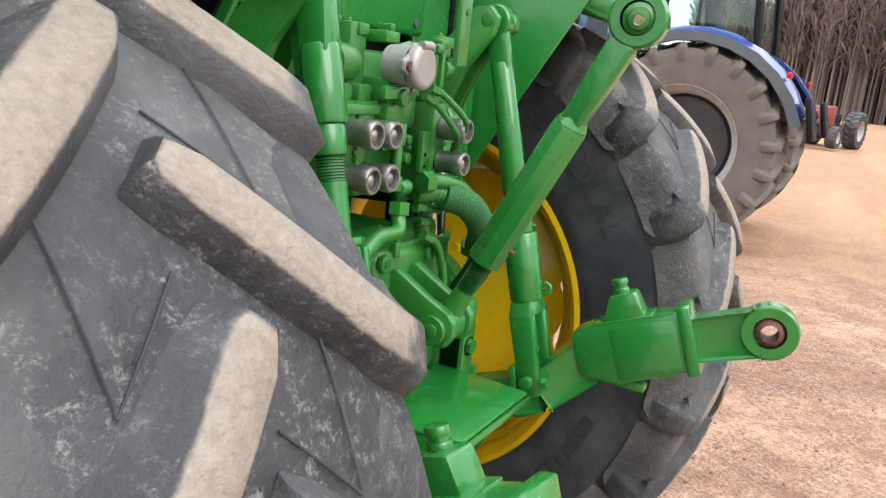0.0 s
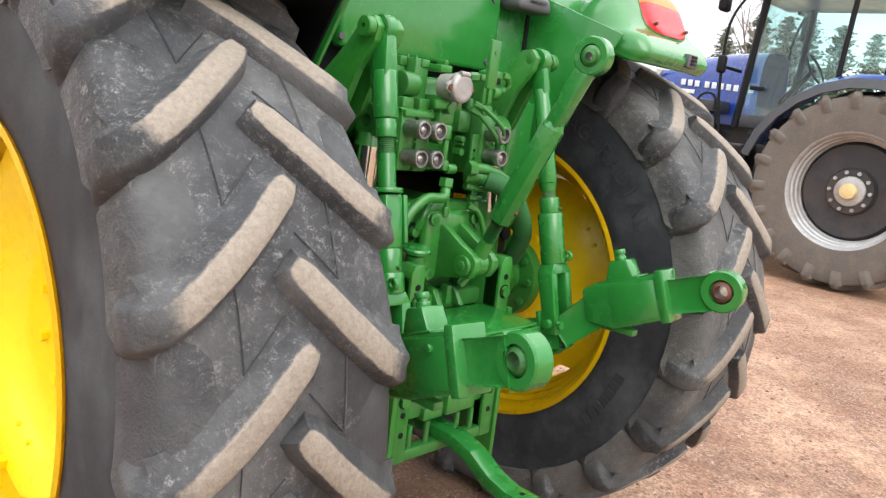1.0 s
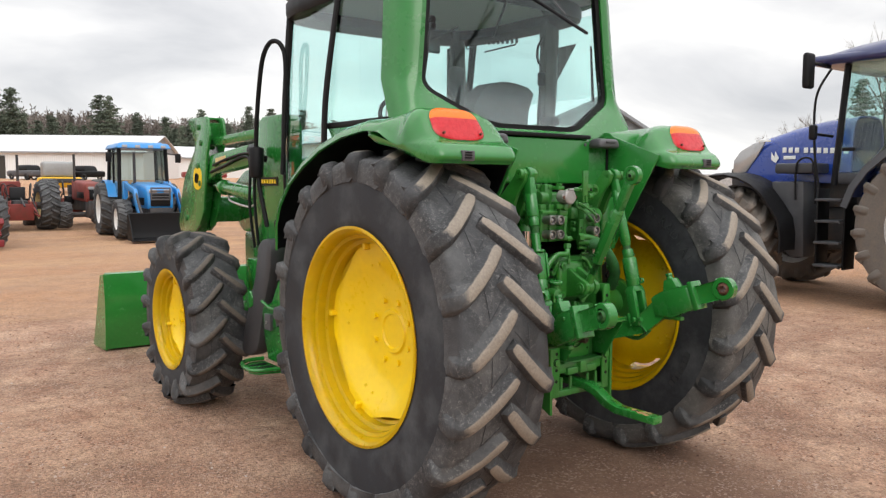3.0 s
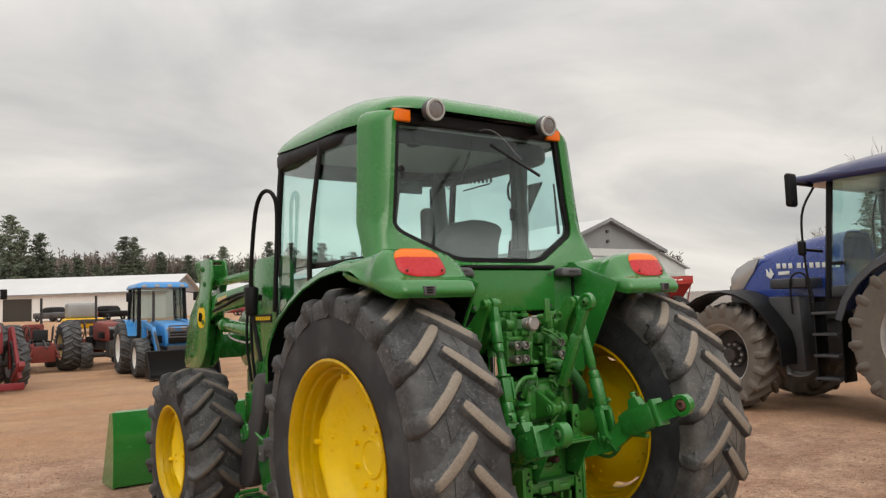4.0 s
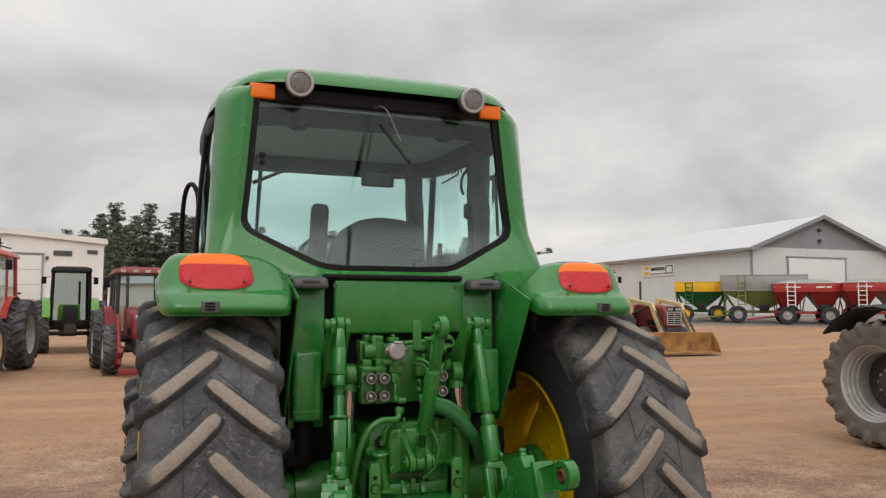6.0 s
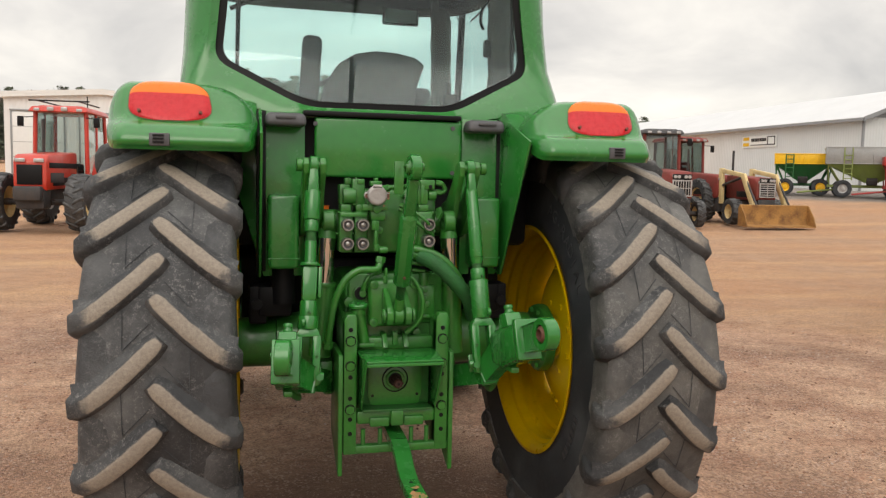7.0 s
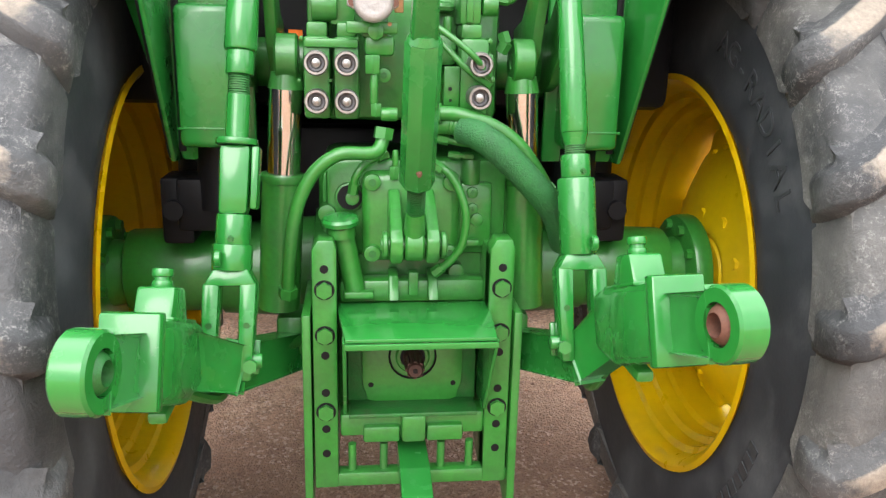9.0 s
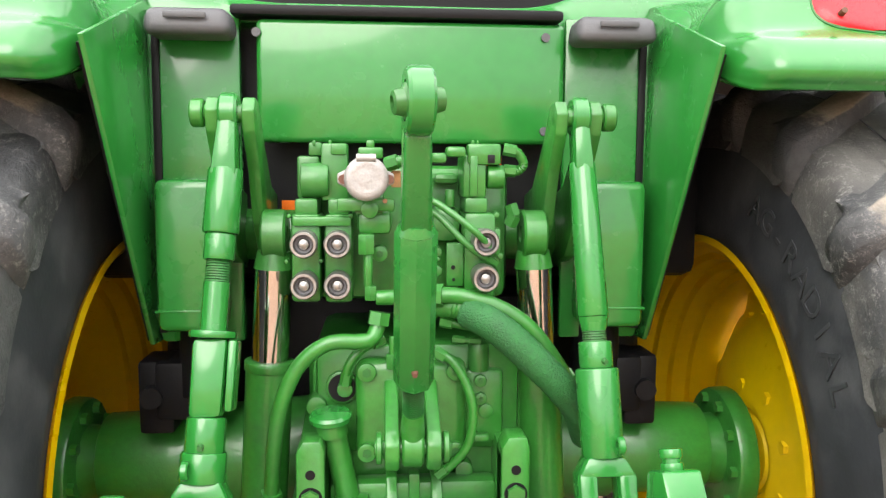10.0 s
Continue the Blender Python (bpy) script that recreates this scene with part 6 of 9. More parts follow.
part("bracket_plate", box(bm_new(), (0.0825, -0.262, 1.3365), (0.0310, 0.012, 0.0770), 0.003, seg=2), GREEN_C, vbody)
# two holes drawn as black discs, painted shade
part("plate_hole", rod(bm_new(), (0.0790, -0.270, 1.3320), (0.0790, -0.267, 1.3320), 0.0040, None, 12, 0), BLACK, vbody)
part("plate_hole", rod(bm_new(), (0.0800, -0.270, 1.3100), (0.0800, -0.267, 1.3100), 0.0030, None, 12, 0), BLACK, vbody)
part("valve_plug", rod(bm_new(), (0.0530, -0.250, 1.3570), (0.0530, -0.220, 1.3570), 0.0090, None, 6, 0.002), GREEN_C, vbody)
part("valve_plug", rod(bm_new(), (0.0520, -0.250, 1.3230), (0.0520, -0.220, 1.3230), 0.0110, None, 6, 0.002), GREEN_C, vbody)
part("valve_plug", rod(bm_new(), (0.0540, -0.250, 1.3440), (0.0540, -0.220, 1.3440), 0.0050, None, 6, 0.002), GREEN_C, vbody)
part("valve_section", box(bm_new(), (0.1260, -0.220, 1.3485), (0.0580, 0.100, 0.1610), 0.01, seg=2), GREEN_C, vbody)
part("section_flange", box(bm_new(), (0.1560, -0.237, 1.3680), (0.0180, 0.050, 0.0660), 0.006, seg=2), GREEN_C, vbody)
part("section_bolt", rod(bm_new(), (0.1630, -0.266, 1.3510), (0.1630, -0.240, 1.3510), 0.0060, None, 6, 0.002), GREEN_C, vbody)
part("section_bolt", rod(bm_new(), (0.1560, -0.266, 1.4240), (0.1560, -0.240, 1.4240), 0.0060, None, 6, 0.002), GREEN_C, vbody)
part("section_neck", box(bm_new(), (0.1195, -0.220, 1.4410), (0.0410, 0.090, 0.0280), 0.006, seg=2), GREEN_C, vbody)
part("valve_tower", box(bm_new(), (0.1165, -0.212, 1.4915), (0.0430, 0.100, 0.0770), 0.008, seg=2), GREEN_C, vbody)
part("tower_rib", box(bm_new(), (0.1140, -0.260, 1.4925), (0.0140, 0.020, 0.0710), 0.003, seg=2), GREEN_C, vbody)
part("solenoid_plate", box(bm_new(), (0.1325, -0.253, 1.5305), (0.0590, 0.030, 0.0370), 0.005, seg=2), GREEN_C, vbody)
# notch drawn as a black block, painted shade
part("plate_notch", box(bm_new(), (0.1445, -0.267, 1.5225), (0.0130, 0.006, 0.0150), 0.002, seg=2), BLACK, vbody)
part("solenoid_can", rod(bm_new(), (0.1400, -0.245, 1.4910), (0.1700, -0.245, 1.4910), 0.0210, None, 20, 0.003), GREEN_C, vbody)
part("terminal", rod(bm_new(), (0.1130, -0.255, 1.5550), (0.1130, -0.255, 1.5470), 0.0030, None, 14, 0.002), GREEN_C, vbody)
part("terminal", rod(bm_new(), (0.1220, -0.255, 1.5550), (0.1220, -0.255, 1.5470), 0.0020, None, 14, 0.002), GREEN_C, vbody)
part("harness_plug", box(bm_new(), (0.0500, -0.285, 1.5230), (0.0280, 0.030, 0.0180), 0.006, seg=2), GREEN_C, vbody)
part("harness_plug", box(bm_new(), (0.0805, -0.275, 1.5340), (0.0350, 0.030, 0.0180), 0.006, seg=2), GREEN_C, vbody)
part("manifold", box(bm_new(), (0.1375, -0.232, 1.0780), (0.0710, 0.060, 0.1340), 0.008, seg=2), GREEN_C, vbody)
part("manifold_riser", rod(bm_new(), (0.1280, -0.250, 1.1930), (0.1280, -0.250, 1.1410), 0.0190, None, 14, 0.002), GREEN_C, vbody)
part("manifold_plug", rod(bm_new(), (0.1300, -0.272, 1.1260), (0.1300, -0.250, 1.1260), 0.0120, None, 8, 0.002), GREEN_C, vbody)
# plug sockets are darker green discs, painted shade
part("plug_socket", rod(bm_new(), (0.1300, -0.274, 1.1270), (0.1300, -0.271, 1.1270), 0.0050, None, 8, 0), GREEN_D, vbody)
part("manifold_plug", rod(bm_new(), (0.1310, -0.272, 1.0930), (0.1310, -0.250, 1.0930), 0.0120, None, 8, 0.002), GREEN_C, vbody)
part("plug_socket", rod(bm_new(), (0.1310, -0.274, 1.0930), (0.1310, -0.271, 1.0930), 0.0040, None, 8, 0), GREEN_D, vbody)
part("manifold_boss", rod(bm_new(), (0.1410, -0.267, 1.0690), (0.1410, -0.250, 1.0690), 0.0140, None, 12, 0.002), GREEN_C, vbody)
part("round_boss", rod(bm_new(), (0.1030, -0.262, 0.9570), (0.1030, -0.220, 0.9570), 0.0170, None, 24, 0.004), GREEN_C, vbody)
part("hose_clip", box(bm_new(), (0.1270, -0.275, 1.0245), (0.0360, 0.020, 0.0130), 0.003, seg=2), GREEN_C, vbody)
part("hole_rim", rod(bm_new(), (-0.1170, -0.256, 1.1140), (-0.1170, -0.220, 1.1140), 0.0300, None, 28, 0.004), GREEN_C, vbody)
# black disc on the rim: the shade of its opening, painted
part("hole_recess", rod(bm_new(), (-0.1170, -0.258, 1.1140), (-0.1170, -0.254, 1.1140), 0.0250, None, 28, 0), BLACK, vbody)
part("hose_nipple", rod(bm_new(), (-0.1120, -0.275, 1.1150), (-0.1120, -0.250, 1.1150), 0.0140, None, 14, 0.002), GREEN_C, vbody)
part("side_boss", rod(bm_new(), (-0.1630, -0.262, 1.0810), (-0.1630, -0.220, 1.0810), 0.0180, None, 20, 0.002), GREEN_C, vbody)
part("elbow_nut", rod(bm_new(), (-0.0300, -0.290, 1.1830), (-0.0300, -0.290, 1.1560), 0.0100, None, 6, 0.002), GREEN_C, vbody)
part("elbow", rod(bm_new(), (-0.0280, -0.290, 1.2150), (-0.0280, -0.290, 1.1800), 0.0060, None, 14, 0.002), GREEN_C, vbody)
b = box(bm_new(), (0.003, -0.36, 1.555), (0.036, 0.012, 0.12), 0.004)
rod(b, (0.003, -0.368, 1.585), (0.003, -0.362, 1.585), 0.006, None, 12)
part("link_holder_tab", b, GREEN_C, tractor)

# seven-pin trailer socket: a thin lobed flange, a round body and a sprung flap
b = bm_new()
prism(b, [(-0.120, 1.480), (-0.120, 1.496), (-0.100, 1.506), (-0.088, 1.524), (-0.058, 1.524), (-0.046, 1.506), (-0.026, 1.496), (-0.026, 1.480), (-0.046, 1.470), (-0.058, 1.453), (-0.088, 1.453), (-0.100, 1.470)], "y", -0.330, -0.318, 0.003)
lathe(b, [(0, 0.034), (0.045, 0.032), (0.045, 0.0)], (-0.072, -0.318, 1.488), (0, 1, 0), 24)
sock = part("trailer_socket", b, CASTALU, tractor, "scuffed cast metal trailer socket with flap")
b = bm_new()
lathe(b, [(0, 0.037), (0.006, 0.037), (0.010, 0.034), (0.013, 0.027), (0.0115, 0.021), (0.0125, 0.013), (0.0125, 0)], (-0.072, -0.330, 1.488), (0, -1, 0.04), 32)
part("socket_flap", b, CASTALU, sock)
for x in (-0.110, -0.034):
    part("socket_screw", rod(bm_new(), (x, -0.33, 1.487), (x, -0.336, 1.487), 0.008, None, 8), RUST, sock)
part("flap_hinge", rod(bm_new(), (-0.088, -0.338, 1.522), (-0.056, -0.338, 1.522), 0.007, None, 10), CASTALU, sock)
b = box(bm_new(), (-0.068, -0.255, 1.445), (0.05, 0.06, 0.04), 0.006)
part("socket_bracket", b, GREEN_C, sock)

# filler tube with a flat cap
b = rod(bm_new(), (-0.134, -0.305, 1.07), (-0.105, -0.29, 0.92), 0.021, None, 20)
rod(b, (-0.134, -0.305, 1.065), (-0.132, -0.304, 1.045), 0.027, None, 22)
box(b, (-0.10, -0.29, 0.925), (0.06, 0.05, 0.015), 0.004)
filler = part("filler_tube", b, GREEN_C, tractor)
b = lathe(bm_new(), [(0, 0.0), (0, 0.030), (0.004, 0.036), (0.012, 0.037), (0.017, 0.033), (0.019, 0.0)], (-0.135, -0.306, 1.068), (-0.05, -0.1, 1), 30)
part("filler_cap", b, GREEN, filler)

# hoses and pipes
def hose(pts, r, mat=GREEN_C, name="hydraulic_hose", label="", ribs=0.0, per=8, nuts=True):
    o = part(name, tube(bm_new(), pts, r, 12, per, ribs), mat, tractor, label)
    if nuts:
        for a, c in ((pts[0], pts[1]), (pts[-1], pts[-2])):
            a, c = Vector(a), Vector(c)
            u = (c - a).normalized()
            part("hose_fitting", rod(bm_new(), a, a + u * 0.022, r * 1.45, None, 6), GREEN_C, o)
    return o


hose([(-0.111, -0.275, 1.126), (-0.105, -0.285, 1.161), (-0.082, -0.280, 1.189), (-0.044, -0.260, 1.203)], 0.0075, ribs=0.001)
hose([(-0.050, -0.300, 1.259), (-0.054, -0.303, 1.234), (-0.065, -0.312, 1.215), (-0.086, -0.315, 1.211), (-0.137, -0.318, 1.209), (-0.183, -0.315, 1.175), (-0.212, -0.312, 1.122), (-0.227, -0.305, 1.067), (-0.237, -0.290, 0.991), (-0.244, -0.270, 0.911)], 0.0135)
hose([(0.045, -0.300, 1.189), (0.075, -0.310, 1.173), (0.099, -0.315, 1.133), (0.111, -0.318, 1.086), (0.105, -0.315, 1.030), (0.082, -0.310, 0.994), (0.051, -0.300, 0.966)], 0.0078, ribs=0.001)
hose([(0.039, -0.290, 1.285), (0.085, -0.305, 1.287), (0.147, -0.315, 1.271), (0.206, -0.315, 1.234), (0.252, -0.305, 1.177), (0.289, -0.280, 1.120)], 0.0145)
hose([(0.057, -0.270, 1.237), (0.099, -0.280, 1.230), (0.131, -0.280, 1.226), (0.149, -0.270, 1.225)], 0.008)
hose([(0.079, -0.270, 1.204), (0.100, -0.275, 1.202), (0.128, -0.270, 1.200)], 0.005)
hose([(-0.039, -0.270, 1.511), (-0.023, -0.275, 1.516), (-0.003, -0.270, 1.519), (0.037, -0.285, 1.522)], 0.009, ribs=0.0012)
hose([(0.167, -0.260, 1.540), (0.189, -0.262, 1.536), (0.204, -0.255, 1.514), (0.192, -0.250, 1.501), (0.170, -0.245, 1.503)], 0.0075, ribs=0.0012)
hose([(0.188, -0.220, 1.440), (0.194, -0.225, 1.420), (0.186, -0.220, 1.403)], 0.009, ribs=0.0014)
hose([(0.049, -0.272, 1.264), (0.082, -0.290, 1.265), (0.104, -0.305, 1.258)], 0.019, GREEN_C, "hose_neck", "", 0.0016, 8, False)
hose([(0.101, -0.305, 1.258), (0.134, -0.335, 1.246), (0.174, -0.345, 1.217), (0.223, -0.340, 1.170), (0.264, -0.325, 1.128), (0.299, -0.300, 1.082), (0.330, -0.250, 1.014)], 0.0275, SLEEVE, "wrapped_hose", "overspray-green sleeve round a hose bundle", 0.0012, 8, False)
hose([(0.02, -0.30, 1.455), (0.05, -0.31, 1.445), (0.11, -0.33, 1.40), (0.15, -0.30, 1.36)], 0.006)
hose([(0.02, -0.29, 1.44), (0.05, -0.30, 1.425), (0.10, -0.32, 1.375), (0.15, -0.29, 1.34)], 0.006)
cover = part("rear_cover_casting", box(bm_new(), (0.01, -0.265, 0.925), (0.30, 0.05, 0.05), 0.012), GREEN_C, tractor)
part("cover_boss", box(bm_new(), (0.01, -0.29, 0.945), (0.02, 0.03, 0.05), 0.004), GREEN_C, cover)
for x in (-0.03, 0.05):
    part("cover_rib", prism(bm_new(), [(-0.32, 0.915), (-0.25, 0.915), (-0.25, 0.965), (-0.29, 0.96)], "x", x - 0.01, x + 0.01, 0.003), GREEN_C, cover)
for x in (-0.08, 0.09):
    part("cover_bolt", bolt(bm_new(), (x, -0.248, 1.0), (0, -1, 0), 0.014, 0.008), GREEN_C, cover)


# ---- ground ----
def gz(x, y):
    r = math.hypot(x, y)
    if r < 15:
        return 0.0
    return 0.0009 * (min(r, 50) - 15) ** 2 + 0.02 * max(0, min(r, 200) - 50)


def gravel_material():
    m, n, l, p = nodes_of("red_brown_gravel")
    co = n.new("ShaderNodeTexCoord")
    big = n.new("ShaderNodeTexNoise")
    big.inputs["Scale"].default_value, big.inputs["Detail"].default_value = 0.35, 5
    mid = n.new("ShaderNodeTexNoise")
    mid.inputs["Scale"].default_value, mid.inputs["Detail"].default_value, mid.inputs["Roughness"].default_value = 2.2, 8, 0.65
    vor = n.new("ShaderNodeTexVoronoi")
    vor.inputs["Scale"].default_value = 80
    vor2 = n.new("ShaderNodeTexVoronoi")
    vor2.inputs["Scale"].default_value = 150
    for t in (big, mid, vor, vor2):
        l.new(co.outputs["Object"], t.inputs["Vector"])
    ramp = n.new("ShaderNodeValToRGB")
    e = ramp.color_ramp.elements
    e[0].position, e[0].color = 0.36, (0.331, 0.173, 0.095, 1)
    e[1].position, e[1].color = 0.64, (0.510, 0.299, 0.174, 1)
    l.new(mid.outputs["Fac"], ramp.inputs["Fac"])
    ramp2 = n.new("ShaderNodeValToRGB")
    e = ramp2.color_ramp.elements
    e[0].position, e[0].color = 0.40, (0.520, 0.265, 0.127, 1)
    e[1].position, e[1].color = 0.62, (0.465, 0.286, 0.174, 1)
    l.new(big.outputs["Fac"], ramp2.inputs["Fac"])
    mix = n.new("ShaderNodeMixRGB")
    mix.inputs["Fac"].default_value = 0.5
    l.new(ramp.outputs["Color"], mix.inputs["Color1"])
    l.new(ramp2.outputs["Color"], mix.inputs["Color2"])
    # coarse grey-brown gravel round the tractor, sandier tracks beyond
    ln = n.new("ShaderNodeVectorMath")
    ln.operation = "LENGTH"
    l.new(co.outputs["Object"], ln.inputs[0])
    wob = n.new("ShaderNodeMath")
    wob.operation = "MULTIPLY_ADD"
    wob.inputs[1].default_value = 7.0
    l.new(big.outputs["Fac"], wob.inputs[0])
    l.new(ln.outputs["Value"], wob.inputs[2])
    zone = n.new("ShaderNodeMapRange")
    for key, v in (("From Min", 9.0), ("From Max", 11.8), ("To Min", 0.0), ("To Max", 1.0)):
        zone.inputs[key].default_value = v
    l.new(wob.outputs[0], zone.inputs["Value"])
    ramp3 = n.new("ShaderNodeValToRGB")
    e = ramp3.color_ramp.elements
    e[0].position, e[0].color = 0.36, (0.376, 0.204, 0.131, 1)
    e[1].position, e[1].color = 0.66, (0.589, 0.385, 0.259, 1)
    l.new(mid.outputs["Fac"], ramp3.inputs["Fac"])
    damp = n.new("ShaderNodeTexNoise")
    damp.inputs["Scale"].default_value, damp.inputs["Detail"].default_value, damp.inputs["Roughness"].default_value, damp.inputs["Distortion"].default_value = 0.75, 9, 0.62, 0.6
    l.new(co.outputs["Object"], damp.inputs["Vector"])
    soil = n.new("ShaderNodeMapRange")
    for key, v in (("From Min", 0.48), ("From Max", 0.62), ("To Min", 0.0), ("To Max", 0.58)):
        soil.inputs[key].default_value = v
    l.new(damp.outputs["Fac"], soil.inputs["Value"])
    both = n.new("ShaderNodeMixRGB")
    l.new(zone.outputs[0], both.inputs["Fac"])
    packed = n.new("ShaderNodeMixRGB")
    packed.inputs["Color2"].default_value = (0.197, 0.104, 0.066, 1)
    l.new(soil.outputs[0], packed.inputs["Fac"])
    l.new(ramp3.outputs["Color"], packed.inputs["Color1"])
    # broken clods, a few centimetres across
    clod = n.new("ShaderNodeTexNoise")
    clod.inputs["Scale"].default_value, clod.inputs["Detail"].default_value, clod.inputs["Roughness"].default_value = 11, 7, 0.72
    l.new(co.outputs["Object"], clod.inputs["Vector"])
    clodk = n.new("ShaderNodeMapRange")
    for key, v in (("From Min", 0.50), ("From Max", 0.60), ("To Min", 0.0), ("To Max", 0.42)):
        clodk.inputs[key].default_value = v
    l.new(clod.outputs["Fac"], clodk.inputs["Value"])
    broken = n.new("ShaderNodeMixRGB")
    broken.inputs["Color2"].default_value = (0.170, 0.080, 0.050, 1)
    l.new(clodk.outputs[0], broken.inputs["Fac"])
    l.new(packed.outputs[0], broken.inputs["Color1"])
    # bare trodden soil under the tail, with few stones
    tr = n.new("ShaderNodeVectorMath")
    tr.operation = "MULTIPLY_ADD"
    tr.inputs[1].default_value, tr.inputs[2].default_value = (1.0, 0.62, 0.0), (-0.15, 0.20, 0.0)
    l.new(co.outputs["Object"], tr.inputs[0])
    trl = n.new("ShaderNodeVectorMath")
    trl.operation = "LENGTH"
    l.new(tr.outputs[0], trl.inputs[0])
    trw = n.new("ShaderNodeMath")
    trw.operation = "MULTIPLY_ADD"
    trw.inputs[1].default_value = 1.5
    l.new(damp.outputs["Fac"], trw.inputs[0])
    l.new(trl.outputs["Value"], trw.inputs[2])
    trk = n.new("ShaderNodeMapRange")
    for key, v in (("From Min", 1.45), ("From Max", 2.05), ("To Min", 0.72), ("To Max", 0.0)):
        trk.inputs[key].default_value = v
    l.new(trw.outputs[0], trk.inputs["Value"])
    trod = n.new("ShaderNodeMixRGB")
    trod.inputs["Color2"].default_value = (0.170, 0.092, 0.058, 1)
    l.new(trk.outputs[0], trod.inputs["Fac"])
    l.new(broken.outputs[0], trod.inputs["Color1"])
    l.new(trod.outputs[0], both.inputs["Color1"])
    l.new(mix.outputs[0], both.inputs["Color2"])
    # pale wheel tracks across the yard
    tmap = n.new("ShaderNodeMapping")
    tmap.inputs["Scale"].default_value = (0.10, 0.75, 1.0)
    tmap.inputs["Rotation"].default_value = (0, 0, radians(8))
    l.new(co.outputs["Object"], tmap.inputs["Vector"])
    band = n.new("ShaderNodeTexNoise")
    band.inputs["Scale"].default_value, band.inputs["Detail"].default_value, band.inputs["Roughness"].default_value = 1.0, 6, 0.6
    l.new(tmap.outputs[0], band.inputs["Vector"])
    bandk = n.new("ShaderNodeMapRange")
    for key, v in (("From Min", 0.48), ("From Max", 0.66), ("To Min", 0.0), ("To Max", 0.75)):
        bandk.inputs[key].default_value = v
    l.new(band.outputs["Fac"], bandk.inputs["Value"])
    bandz = n.new("ShaderNodeMath")
    bandz.operation = "MULTIPLY"
    l.new(bandk.outputs[0], bandz.inputs[0])
    l.new(zone.outputs[0], bandz.inputs[1])
    track = n.new("ShaderNodeMixRGB")
    track.inputs["Color2"].default_value = (0.589, 0.351, 0.182, 1)
    l.new(bandz.outputs[0], track.inputs["Fac"])
    l.new(both.outputs[0], track.inputs["Color1"])
    stone = n.new("ShaderNodeMixRGB")
    stone.blend_type = "OVERLAY"
    stf = n.new("ShaderNodeMapRange")
    for key, v in (("From Min", 0.0), ("From Max", 0.72), ("To Min", 0.44), ("To Max", 0.10)):
        stf.inputs[key].default_value = v
    l.new(trk.outputs[0], stf.inputs["Value"])
    l.new(stf.outputs[0], stone.inputs["Fac"])
    # grey crushed stone before the long shed
    sepc = n.new("ShaderNodeSeparateXYZ")
    l.new(co.outputs["Object"], sepc.inputs[0])

    def lin(a, b, c):
        q1 = n.new("ShaderNodeMath")
        q1.operation = "MULTIPLY_ADD"
        q1.inputs[1].default_value, q1.inputs[2].default_value = a, c
        l.new(sepc.outputs["X"], q1.inputs[0])
        q2 = n.new("ShaderNodeMath")
        q2.operation = "MULTIPLY_ADD"
        q2.inputs[1].default_value = b
        l.new(sepc.outputs["Y"], q2.inputs[0])
        l.new(q1.outputs[0], q2.inputs[2])
        q3 = n.new("ShaderNodeMath")
        q3.operation = "MULTIPLY_ADD"
        q3.inputs[1].default_value = 4.0
        l.new(big.outputs["Fac"], q3.inputs[0])
        l.new(q2.outputs[0], q3.inputs[2])
        q4 = n.new("ShaderNodeMapRange")
        for key, v in (("From Min", 0.0), ("From Max", 2.5), ("To Min", 0.0), ("To Max", 1.0)):
            q4.inputs[key].default_value = v
        l.new(q3.outputs[0], q4.inputs["Value"])
        return q4.outputs[0]

    apk = n.new("ShaderNodeMath")
    apk.operation = "MULTIPLY"
    l.new(lin(0.72, 0.69, -44.6), apk.inputs[0])
    l.new(lin(0.69, -0.72, 15.0), apk.inputs[1])
    apron = n.new("ShaderNodeMixRGB")
    apron.inputs["Color2"].default_value = (0.241, 0.213, 0.191, 1)
    l.new(apk.outputs[0], apron.inputs["Fac"])
    l.new(track.outputs[0], apron.inputs["Color1"])
    l.new(apron.outputs[0], stone.inputs["Color1"])
    bw = n.new("ShaderNodeRGBToBW")
    l.new(vor.outputs["Color"], bw.inputs[0])
    l.new(bw.outputs[0], stone.inputs["Color2"])
    # pale chips and dark gaps, a centimetre across
    vor3 = n.new("ShaderNodeTexVoronoi")
    vor3.inputs["Scale"].default_value = 88
    l.new(co.outputs["Object"], vor3.inputs["Vector"])
    bw3 = n.new("ShaderNodeRGBToBW")
    l.new(vor3.outputs["Color"], bw3.inputs[0])
    last = stone.outputs[0]
    drift = n.new("ShaderNodeTexNoise")
    drift.inputs["Scale"].default_value, drift.inputs["Detail"].default_value, drift.inputs["Roughness"].default_value = 3.4, 7, 0.7
    l.new(co.outputs["Object"], drift.inputs["Vector"])
    driftk = n.new("ShaderNodeMapRange")
    for key, v in (("From Min", 0.44), ("From Max", 0.60), ("To Min", 0.25), ("To Max", 1.4)):
        driftk.inputs[key].default_value = v
    l.new(drift.outputs["Fac"], driftk.inputs["Value"])
    for lo, hi, top, col in ((0.70, 0.76, 0.38, (0.589, 0.433, 0.356, 1)), (0.34, 0.26, 0.36, (0.134, 0.070, 0.047, 1))):
        ck = n.new("ShaderNodeMapRange")
        for key, v in (("From Min", lo), ("From Max", hi), ("To Min", 0.0), ("To Max", top)):
            ck.inputs[key].default_value = v
        l.new(bw3.outputs[0], ck.inputs["Value"])
        cm = n.new("ShaderNodeMixRGB")
        cm.inputs["Color2"].default_value = col
        cw = n.new("ShaderNodeMath")
        cw.operation = "MULTIPLY"
        l.new(ck.outputs[0], cw.inputs[0])
